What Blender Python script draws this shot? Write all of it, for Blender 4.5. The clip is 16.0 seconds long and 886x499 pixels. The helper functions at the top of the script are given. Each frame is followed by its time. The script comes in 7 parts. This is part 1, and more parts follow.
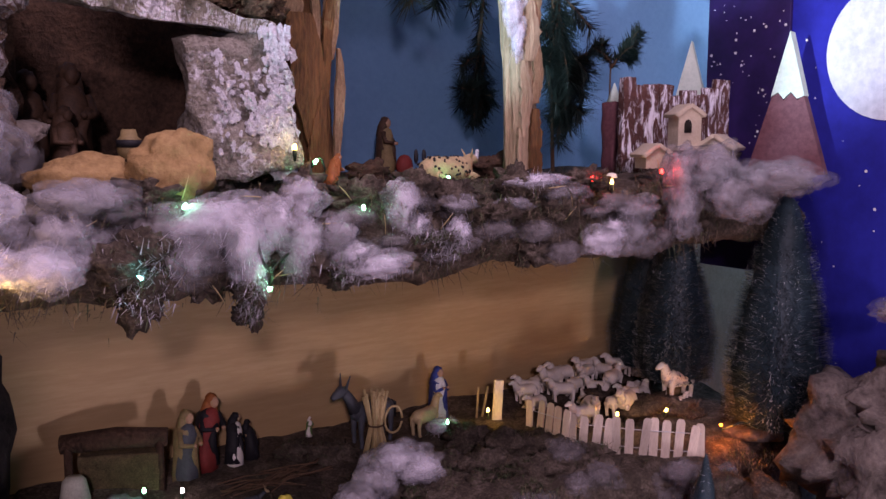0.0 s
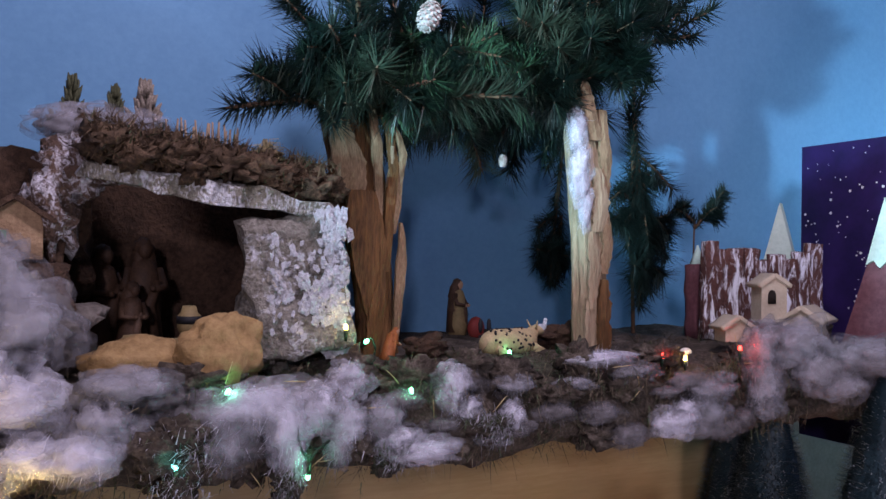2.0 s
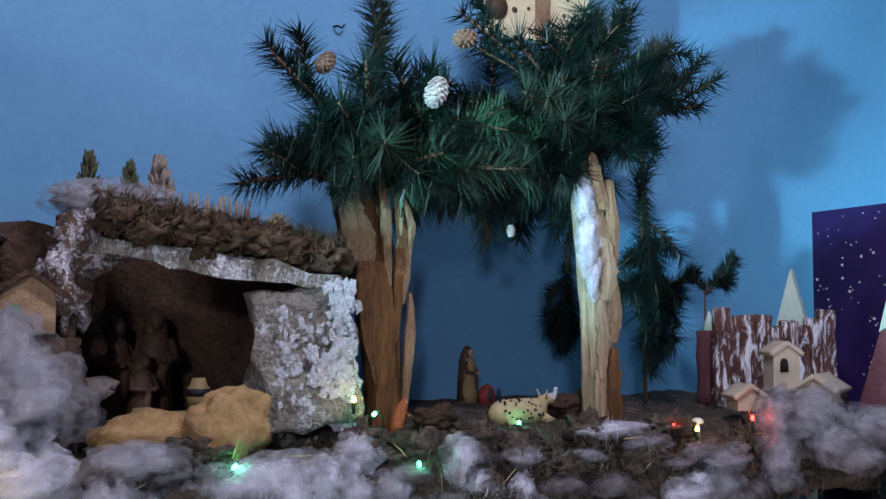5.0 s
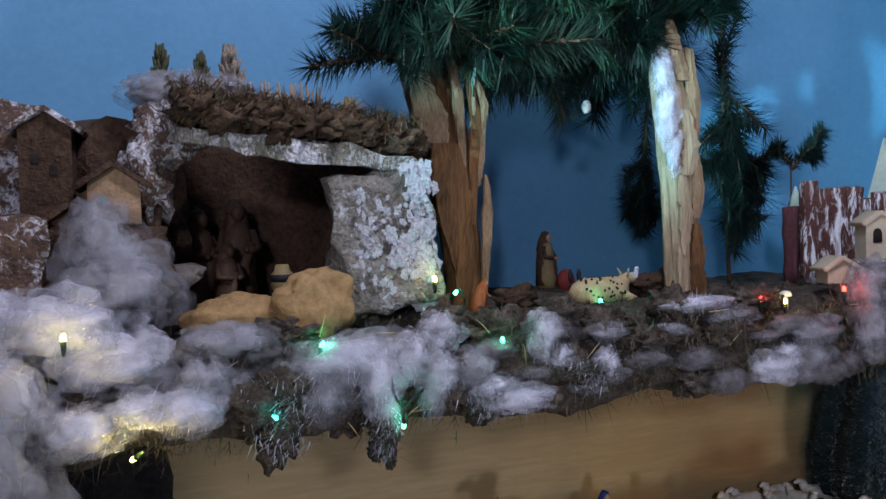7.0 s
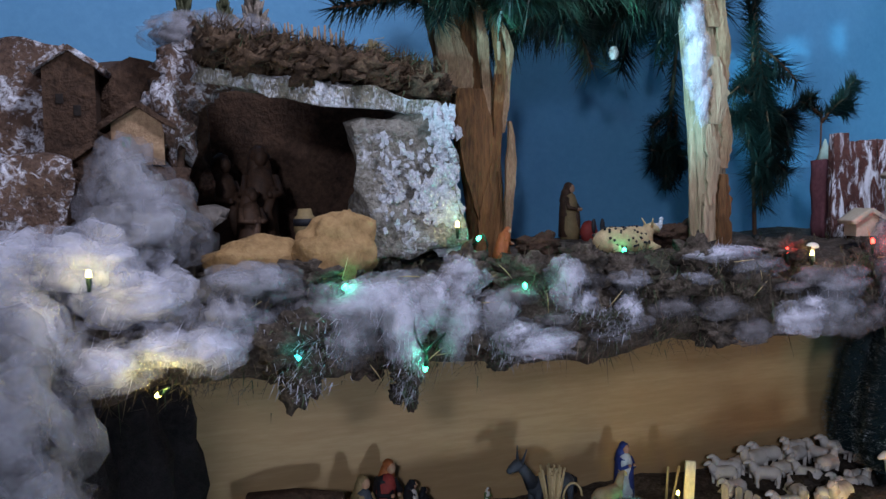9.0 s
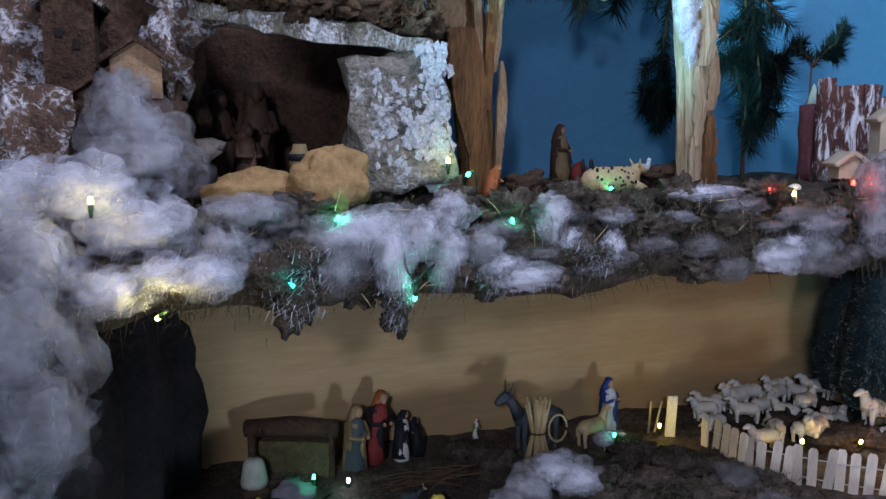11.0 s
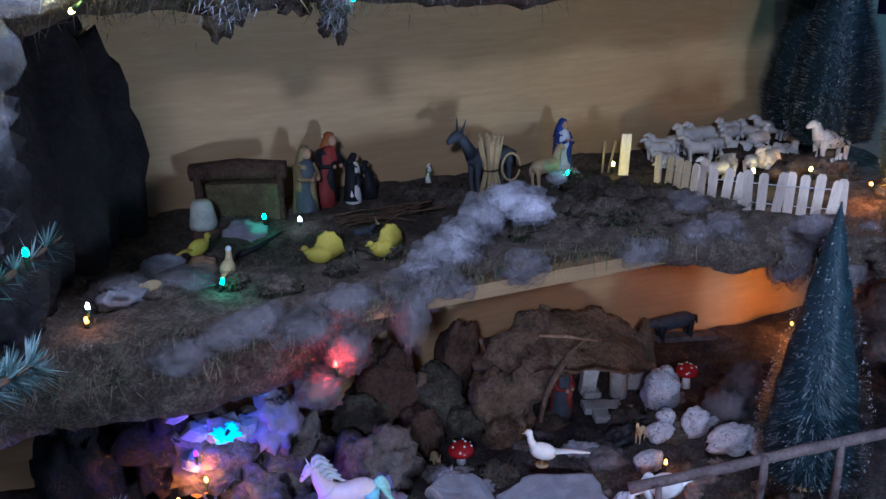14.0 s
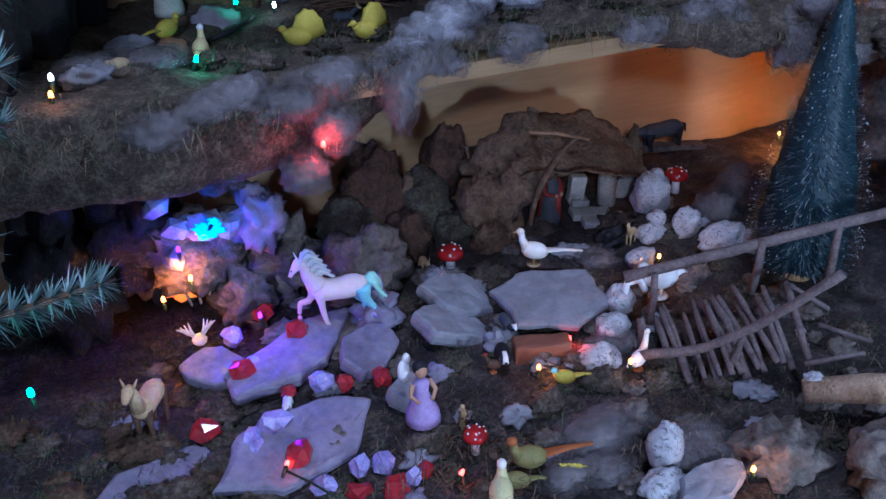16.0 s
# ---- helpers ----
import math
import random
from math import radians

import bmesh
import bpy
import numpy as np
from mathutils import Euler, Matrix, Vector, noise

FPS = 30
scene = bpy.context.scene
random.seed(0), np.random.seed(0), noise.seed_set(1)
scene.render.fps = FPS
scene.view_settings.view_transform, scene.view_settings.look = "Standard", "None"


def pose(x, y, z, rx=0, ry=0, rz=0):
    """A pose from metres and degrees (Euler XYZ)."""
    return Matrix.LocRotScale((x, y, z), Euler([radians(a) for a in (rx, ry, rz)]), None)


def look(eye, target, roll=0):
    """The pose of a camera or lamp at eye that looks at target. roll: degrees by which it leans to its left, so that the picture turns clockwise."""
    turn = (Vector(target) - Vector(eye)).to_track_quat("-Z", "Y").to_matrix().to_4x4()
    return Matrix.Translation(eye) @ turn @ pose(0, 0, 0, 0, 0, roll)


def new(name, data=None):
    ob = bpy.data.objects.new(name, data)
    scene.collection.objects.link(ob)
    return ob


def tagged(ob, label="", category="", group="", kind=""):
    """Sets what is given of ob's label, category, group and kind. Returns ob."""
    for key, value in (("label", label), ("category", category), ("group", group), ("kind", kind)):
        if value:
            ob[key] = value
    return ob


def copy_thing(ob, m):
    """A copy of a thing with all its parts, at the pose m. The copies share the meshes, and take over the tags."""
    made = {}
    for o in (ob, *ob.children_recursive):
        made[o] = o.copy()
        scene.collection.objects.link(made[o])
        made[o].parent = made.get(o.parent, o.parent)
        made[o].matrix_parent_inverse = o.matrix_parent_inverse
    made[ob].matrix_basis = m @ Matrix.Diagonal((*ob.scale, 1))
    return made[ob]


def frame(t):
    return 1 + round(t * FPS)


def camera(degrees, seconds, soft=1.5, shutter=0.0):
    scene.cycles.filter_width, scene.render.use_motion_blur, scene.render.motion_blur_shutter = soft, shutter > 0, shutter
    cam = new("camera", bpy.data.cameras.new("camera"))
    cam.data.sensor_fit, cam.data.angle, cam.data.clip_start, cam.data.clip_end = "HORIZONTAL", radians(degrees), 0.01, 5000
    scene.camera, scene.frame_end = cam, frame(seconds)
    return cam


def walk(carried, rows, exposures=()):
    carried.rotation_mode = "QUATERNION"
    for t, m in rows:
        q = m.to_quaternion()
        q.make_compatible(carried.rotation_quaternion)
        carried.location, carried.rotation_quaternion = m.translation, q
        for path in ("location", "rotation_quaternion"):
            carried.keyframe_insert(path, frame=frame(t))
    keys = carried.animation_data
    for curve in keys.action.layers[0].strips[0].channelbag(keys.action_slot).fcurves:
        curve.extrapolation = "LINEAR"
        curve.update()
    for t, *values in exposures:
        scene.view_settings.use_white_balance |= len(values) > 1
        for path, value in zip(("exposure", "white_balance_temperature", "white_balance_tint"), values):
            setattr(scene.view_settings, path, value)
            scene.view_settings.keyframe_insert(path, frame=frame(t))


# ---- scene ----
cam = camera(54.6, 16.0)
METRES, EYE, TILT, LEAN, TURN = 0.55, 1.3, -7.0, 0.0, -35.0
ROWS = [
    (0.0, 0.0, 0.0, 0.0, 0.0, 0.0, 0.0),
    (0.5, 0.0782, 0.0148, 0.0155, 3.63, -0.22, -0.98),
    (1.0, 0.1167, 0.0249, 0.0537, 6.2, 1.61, -0.68),
    (1.5, 0.1199, 0.0333, 0.1183, 7.21, 6.05, -1.37),
    (2.0, 0.1368, 0.0352, 0.1442, 7.7, 7.64, -1.87),
    (2.5, 0.1326, 0.0426, 0.1675, 7.79, 9.7, -2.29),
    (3.0, 0.1329, 0.038, 0.1821, 7.72, 11.15, -2.29),
    (5.5, 0.1594, 0.0173, 0.1686, 9.6, 11.25, -1.27),
    (6.0, 0.1564, 0.0247, 0.1444, 10.88, 8.83, -0.57),
    (6.5, 0.1525, 0.032, 0.1261, 12.24, 6.65, -0.25),
    (7.0, 0.1399, 0.0466, 0.1088, 13.83, 5.35, -0.11),
    (7.5, 0.1263, 0.0632, 0.0992, 15.34, 4.0, -0.23),
    (8.0, 0.1302, 0.0614, 0.0929, 15.31, 3.3, -0.99),
    (10.5, 0.1486, 0.0272, 0.0499, 14.79, 1.15, -0.72),
    (11.0, 0.1663, 0.0054, 0.0424, 15.06, -0.61, -1.48),
    (11.5, 0.1857, 0.0111, 0.031, 15.5, -1.97, -0.74),
    (12.0, 0.1869, 0.0149, 0.0211, 15.24, -2.27, -0.47),
    (12.5, 0.1885, 0.0364, -0.0289, 13.53, -4.39, -0.4),
    (13.0, 0.1897, 0.0407, -0.0812, 13.35, -7.8, -0.21),
    (13.5, 0.1888, 0.042, -0.131, 12.91, -10.22, -0.07),
    (14.0, 0.1833, 0.0559, -0.1842, 12.18, -12.66, 0.16),
    (14.5, 0.1806, 0.0563, -0.2371, 11.3, -14.82, 0.32),
    (15.0, 0.1784, 0.0561, -0.2765, 10.56, -16.14, 0.35),
    (15.5, 0.15, 0.0639, -0.3341, 9.76, -18.19, 0.4),
    (16.0, 0.1138, 0.0797, -0.4022, 9.55, -21.17, 0.7),
]
walk(cam, [(t, pose(0, 0, EYE, TILT, LEAN, TURN) @ pose(METRES * x, METRES * y, METRES * z, 90 + pitch, roll, yaw)) for t, x, y, z, yaw, pitch, roll in ROWS],
     exposures=[(0.0, 0.15, 7900, 60), (1.0, 0.1, 7600, 45), (2.0, 0.0, 7000, 34), (2.5, 0.0, 6800, 24), (3.0, 0.0, 6600, 18), (5.5, 0.0, 6600, 16), (8.0, 0.06, 6300, 11), (11.5, 0.2, 6000, 11), (13.0, 0.36, 5600, 17), (13.5, 0.42, 5200, 15), (14.5, 0.47, 5150, 14), (15.5, 0.55, 5400, 22), (16.0, 0.5, 5000, 11)])

# ---- light ----
world = bpy.data.worlds.new("night_room")
world.use_nodes = True
world.node_tree.nodes["Background"].inputs[0].default_value = (0.05, 0.06, 0.09, 1)
world.node_tree.nodes["Background"].inputs[1].default_value = 0.2
scene.world = world


def lamp(name, place, watts, colour, radius):
    data = bpy.data.lights.new(name, "POINT")
    data.energy, data.color, data.shadow_soft_size = watts, colour, radius
    ob = new(name, data)
    ob.location = place
    return ob


lamp("ceiling_lamp", (0.45, 0.30, 2.30), 36, (0.80, 0.84, 1.0), 0.09)
lamp("room_lamp", (-0.75, -1.55, 1.93), 78, (0.80, 0.84, 1.0), 0.10)
# Unseen low lamp in front, added to brighten the lower terraces.
lamp("corner_lamp", (0.75, -0.45, 0.57), 21, (0.78, 0.88, 1.0), 0.07)
# Unseen spot, added to light the right-hand wall and throw the trunk's shadow there.
spot = bpy.data.lights.new("desk_spot", "SPOT")
spot.energy, spot.color, spot.shadow_soft_size, spot.spot_size, spot.spot_blend = 620, (0.36, 0.84, 1.0), 0.025, radians(17.5), 0.55
# Fill lamp hidden behind the panels, added to brighten the wall beside them.
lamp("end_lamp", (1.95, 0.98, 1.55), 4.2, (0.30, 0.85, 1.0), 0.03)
new("desk_spot", spot).matrix_basis = look((-1.60, -0.27, 1.28), (2.0, 1.34, 1.79))


# ---- materials ----
def mat(name, c1, c2=None, scale=30.0, rough=0.8, bump=0.3, metal=0.0, fine=6.0, stretch=(1, 1, 1), c3=None, cut=(0.35, 0.65), spec=0.3, depth=0.004,
        patch=None, patch_at=0.55, patch_scale=25.0, patch_stretch=(1, 1, 1), vary=0.0, patch_big=0.0):
    """A surface of two mottled colours, with fine relief; patch: a third colour in worn spots of its own shape."""
    m = bpy.data.materials.new(name)
    m.use_nodes = True
    t = m.node_tree
    b = t.nodes["Principled BSDF"]
    b.inputs["Roughness"].default_value, b.inputs["Metallic"].default_value = rough, metal
    b.inputs["Specular IOR Level"].default_value = spec
    co = t.nodes.new("ShaderNodeTexCoord")

    def noise_of(s, st, d=6.0, warp=0.0):
        mp = t.nodes.new("ShaderNodeMapping")
        mp.inputs["Scale"].default_value = st
        t.links.new(co.outputs["Object"], mp.inputs[0])
        n = t.nodes.new("ShaderNodeTexNoise")
        n.inputs["Scale"].default_value, n.inputs["Detail"].default_value, n.inputs["Roughness"].default_value = s, d, 0.65
        n.inputs["Distortion"].default_value = warp
        t.links.new(mp.outputs[0], n.inputs["Vector"])
        return n
    big, small = noise_of(scale, stretch), noise_of(scale * fine, stretch, 3.0)
    mix = t.nodes.new("ShaderNodeMath")
    mix.operation = "MULTIPLY_ADD"
    mix.inputs[1].default_value = 0.45
    t.links.new(small.outputs[0], mix.inputs[0])
    half = t.nodes.new("ShaderNodeMath")
    half.operation = "MULTIPLY"
    half.inputs[1].default_value = 0.55
    t.links.new(big.outputs[0], half.inputs[0])
    t.links.new(half.outputs[0], mix.inputs[2])
    ramp = t.nodes.new("ShaderNodeValToRGB")
    ramp.color_ramp.elements[0].position, ramp.color_ramp.elements[1].position = cut
    ramp.color_ramp.elements[0].color = (*c1, 1)
    ramp.color_ramp.elements[1].color = (*(c2 or c1), 1)
    if c3:
        e = ramp.color_ramp.elements.new(sum(cut) / 2)
        e.color = (*c3, 1)
    t.links.new(mix.outputs[0], ramp.inputs[0])
    colour = ramp.outputs[0]
    if patch:
        pn = noise_of(patch_scale, patch_stretch, 8.0, 1.4)
        pr = t.nodes.new("ShaderNodeValToRGB")
        pr.color_ramp.elements[0].position, pr.color_ramp.elements[1].position = patch_at - 0.05, patch_at + 0.06
        worn = pn.outputs[0]
        if patch_big:
            wide, both = noise_of(patch_big, (1, 1, 1), 3.0, 0.5), t.nodes.new("ShaderNodeMix")
            both.inputs["Factor"].default_value = 0.5
            t.links.new(worn, both.inputs["A"])
            t.links.new(wide.outputs[0], both.inputs["B"])
            worn = both.outputs["Result"]
        t.links.new(worn, pr.inputs[0])
        mx = t.nodes.new("ShaderNodeMix")
        mx.data_type = "RGBA"
        t.links.new(pr.outputs[0], mx.inputs["Factor"])
        t.links.new(colour, mx.inputs["A"])
        mx.inputs["B"].default_value = (*patch, 1)
        colour = mx.outputs["Result"]
    if vary:
        info, hsv = t.nodes.new("ShaderNodeObjectInfo"), t.nodes.new("ShaderNodeHueSaturation")
        mr = t.nodes.new("ShaderNodeMapRange")
        mr.inputs["To Min"].default_value, mr.inputs["To Max"].default_value = 1 - vary, 1 + vary
        t.links.new(info.outputs["Random"], mr.inputs["Value"])
        t.links.new(mr.outputs[0], hsv.inputs["Value"])
        t.links.new(colour, hsv.inputs["Color"])
        colour = hsv.outputs[0]
    t.links.new(colour, b.inputs["Base Color"])
    if bump:
        bp = t.nodes.new("ShaderNodeBump")
        bp.inputs["Strength"].default_value, bp.inputs["Distance"].default_value = bump, depth
        t.links.new(mix.outputs[0], bp.inputs["Height"])
        t.links.new(bp.outputs[0], b.inputs["Normal"])
    return m


def glow(name, colour, strength):
    m = bpy.data.materials.new(name)
    m.use_nodes = True
    b = m.node_tree.nodes["Principled BSDF"]
    b.inputs["Base Color"].default_value = (*colour, 1)
    b.inputs["Emission Color"].default_value = (*colour, 1)
    b.inputs["Emission Strength"].default_value = strength
    return m


WALL = mat("blue_wall_paint", (0.10, 0.27, 0.46), (0.13, 0.32, 0.52), 3.0, 0.7, 0.1, fine=30)
ROOM = mat("room_plaster", (0.10, 0.095, 0.115), (0.13, 0.125, 0.145), 2.0, 0.9, 0.1)
PLY = mat("plywood", (0.37, 0.24, 0.115), (0.47, 0.325, 0.165), 6.0, 0.55, 0.08, stretch=(0.3, 1, 2.6), fine=11, c3=(0.41, 0.27, 0.13))
PLANK = mat("pine_plank", (0.24, 0.15, 0.07), (0.34, 0.225, 0.11), 12.0, 0.6, 0.15, stretch=(0.2, 1, 4))
MOSS = mat("dried_moss", (0.022, 0.016, 0.012), (0.17, 0.135, 0.11), 38.0, 0.95, 0.9, c3=(0.066, 0.050, 0.038), depth=0.008)
EARTH = mat("dark_earth", (0.010, 0.008, 0.009), (0.10, 0.08, 0.075), 30.0, 0.95, 1.0, c3=(0.035, 0.027, 0.026), depth=0.010)
DARK_BLADE = mat("dark_moss_fibre", (0.022, 0.018, 0.014), (0.12, 0.095, 0.07), 24.0, 0.9, 0.0)
MOSS_BLADE = mat("moss_fibre", (0.055, 0.042, 0.026), (0.21, 0.16, 0.11), 24.0, 0.9, 0.0)
ROOF_MOSS = mat("rusty_brown_moss", (0.030, 0.018, 0.011), (0.17, 0.105, 0.062), 40.0, 0.95, 0.9, c3=(0.075, 0.046, 0.028), depth=0.008)
ROOF_FIBRE = mat("rusty_moss_fibre", (0.06, 0.036, 0.020), (0.23, 0.15, 0.09), 24.0, 0.9, 0.0)
GREEN_BLADE = mat("green_moss_fibre", (0.035, 0.05, 0.022), (0.09, 0.115, 0.06), 20.0, 0.9, 0.0)
STRAW = mat("straw", (0.42, 0.30, 0.14), (0.60, 0.46, 0.25), 60.0, 0.7, 0.2)
COTTON = mat("cotton_wool", (0.56, 0.54, 0.62), (0.80, 0.78, 0.86), 22.0, 1.0, 0.35, fine=5, spec=0.05, depth=0.006)
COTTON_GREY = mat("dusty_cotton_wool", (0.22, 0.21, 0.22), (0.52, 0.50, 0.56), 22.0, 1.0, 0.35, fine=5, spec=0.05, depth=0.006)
# Darkest of the three cotton greys, mostly for the lower two terraces.
COTTON_DARK = mat("brown_dusty_cotton_wool", (0.10, 0.09, 0.09), (0.30, 0.275, 0.29), 26.0, 1.0, 0.4, fine=5, spec=0.05, depth=0.006)
TAN_ROCK = mat("sandstone", (0.19, 0.105, 0.042), (0.44, 0.275, 0.125), 18.0, 0.85, 0.9, depth=0.006)
BROWN_ROCK = mat("brown_stone", (0.05, 0.04, 0.036), (0.19, 0.16, 0.14), 18.0, 0.9, 0.9, depth=0.008)
# Stone darkened to near black; the shade of the near end is in its colour.
SHADE_ROCK = mat("black_brown_stone", (0.006, 0.005, 0.006), (0.030, 0.024, 0.026), 18.0, 0.9, 0.9, depth=0.010)
GREY_ROCK = mat("grey_stone", (0.16, 0.155, 0.175), (0.28, 0.275, 0.31), 12.0, 0.85, 0.5, depth=0.005, vary=0.15)
SPECK_ROCK = mat("speckled_white_stone", (0.30, 0.30, 0.33), (0.48, 0.48, 0.51), 30.0, 0.8, 0.6, patch=(0.07, 0.065, 0.06), patch_at=0.585, patch_scale=150, depth=0.005)
BARK_SNOW = mat("whitewashed_bark", (0.10, 0.085, 0.06), (0.34, 0.31, 0.25), 28.0, 0.9, 1.0, patch=(0.78, 0.78, 0.84), patch_at=0.535, patch_scale=130, patch_stretch=(1.3, 1, 0.6), depth=0.020, patch_big=13.0)
BARK_PILLAR = mat("grey_dabbed_bark", (0.09, 0.075, 0.055), (0.36, 0.33, 0.29), 34.0, 0.9, 1.0, patch=(0.70, 0.70, 0.75), patch_at=0.57, patch_scale=80, depth=0.016, patch_big=16.0)
CRUST = mat("white_paint_crust", (0.42, 0.42, 0.46), (0.70, 0.70, 0.76), 60.0, 0.75, 1.0, patch=(0.13, 0.11, 0.09), patch_at=0.60, patch_scale=120, depth=0.010, patch_big=40.0)
CORK = mat("dark_cork", (0.022, 0.012, 0.008), (0.105, 0.058, 0.036), 26.0, 0.95, 1.0, depth=0.012)
CORK_SNOW = mat("cork_with_snow_paint", (0.05, 0.03, 0.022), (0.17, 0.10, 0.07), 26.0, 0.95, 1.0, patch=(0.72, 0.70, 0.76), patch_at=0.545, patch_scale=110, depth=0.014, patch_big=16.0)
CASTLE = mat("bark_castle_paint", (0.06, 0.025, 0.022), (0.16, 0.07, 0.055), 24.0, 0.9, 0.9, patch=(0.82, 0.82, 0.88), patch_at=0.535, patch_scale=42, patch_stretch=(1.6, 1.6, 0.45), depth=0.01)
TRUNK = mat("split_pine_trunk", (0.05, 0.022, 0.008), (0.23, 0.105, 0.036), 16.0, 0.7, 1.0, stretch=(3, 3, 0.4), depth=0.01)
TRUNK_PALE = mat("pale_peeled_trunk", (0.23, 0.15, 0.09), (0.50, 0.37, 0.245), 16.0, 0.75, 1.0, stretch=(3, 3, 0.45), depth=0.01)
TRUNK_TORN = mat("torn_fibrous_wood", (0.15, 0.085, 0.045), (0.40, 0.26, 0.155), 40.0, 0.8, 1.0, stretch=(2, 2, 0.5), depth=0.006)
NEEDLE = mat("fir_needle", (0.005, 0.018, 0.013), (0.021, 0.052, 0.034), 14.0, 0.38, 0.0, spec=0.5)
NEEDLE_LIGHT = mat("fir_needle_tip", (0.03, 0.09, 0.05), (0.055, 0.15, 0.075), 12.0, 0.5, 0.0)
NEEDLE_GREY = mat("grey_green_needle", (0.016, 0.030, 0.021), (0.055, 0.080, 0.052), 14.0, 0.4, 0.0, spec=0.5)
# Deep green of some boughs; behind the canopy it stands in for shade.
NEEDLE_DEEP_SHADE = mat("deep_green_needle", (0.002, 0.008, 0.007), (0.010, 0.027, 0.021), 14.0, 0.45, 0.0)
SHADES = ((NEEDLE, NEEDLE_LIGHT), (NEEDLE_DEEP_SHADE, NEEDLE), (NEEDLE_GREY, NEEDLE), (NEEDLE_DEEP_SHADE, NEEDLE_GREY))
TWIG = mat("brown_twig", (0.06, 0.035, 0.02), (0.17, 0.10, 0.06), 30.0, 0.85, 0.6, stretch=(1, 1, 1))
BRISTLE = mat("teal_bristle", (0.014, 0.034, 0.045), (0.032, 0.068, 0.085), 40.0, 0.5, 0.0)
FROST = mat("frosted_bristle", (0.35, 0.42, 0.46), (0.6, 0.68, 0.72), 50.0, 0.5, 0.0)
# Darker copy of the printed sky; the poster's shaded strip is put into colour.
NIGHT = mat("printed_night_sky", (0.012, 0.007, 0.045), (0.035, 0.014, 0.095), 4.0, 0.5, 0.0)
NIGHT_BLUE = mat("printed_blue_sky", (0.012, 0.015, 0.20), (0.02, 0.03, 0.36), 4.0, 0.5, 0.0)
WHITE = mat("white_paint", (0.68, 0.68, 0.70), (0.82, 0.82, 0.82), 40.0, 0.6, 0.15)
MOON = mat("printed_moon", (0.42, 0.43, 0.50), (0.70, 0.70, 0.76), 10.0, 0.6, 0.0)
MINT = mat("pale_green_paint", (0.42, 0.58, 0.50), (0.58, 0.72, 0.64), 30.0, 0.7, 0.2)
MAROON = mat("maroon_painted_wood", (0.10, 0.035, 0.045), (0.19, 0.075, 0.085), 20.0, 0.8, 0.4)
CREAM = mat("raw_cardboard", (0.40, 0.33, 0.23), (0.54, 0.46, 0.34), 30.0, 0.8, 0.2)
DARK = mat("dark_hollow", (0.012, 0.009, 0.008), (0.03, 0.022, 0.018), 20.0, 0.95, 0.4)
GREENWIRE = mat("green_cable", (0.008, 0.02, 0.012), (0.015, 0.035, 0.02), 30.0, 0.5, 0.0)


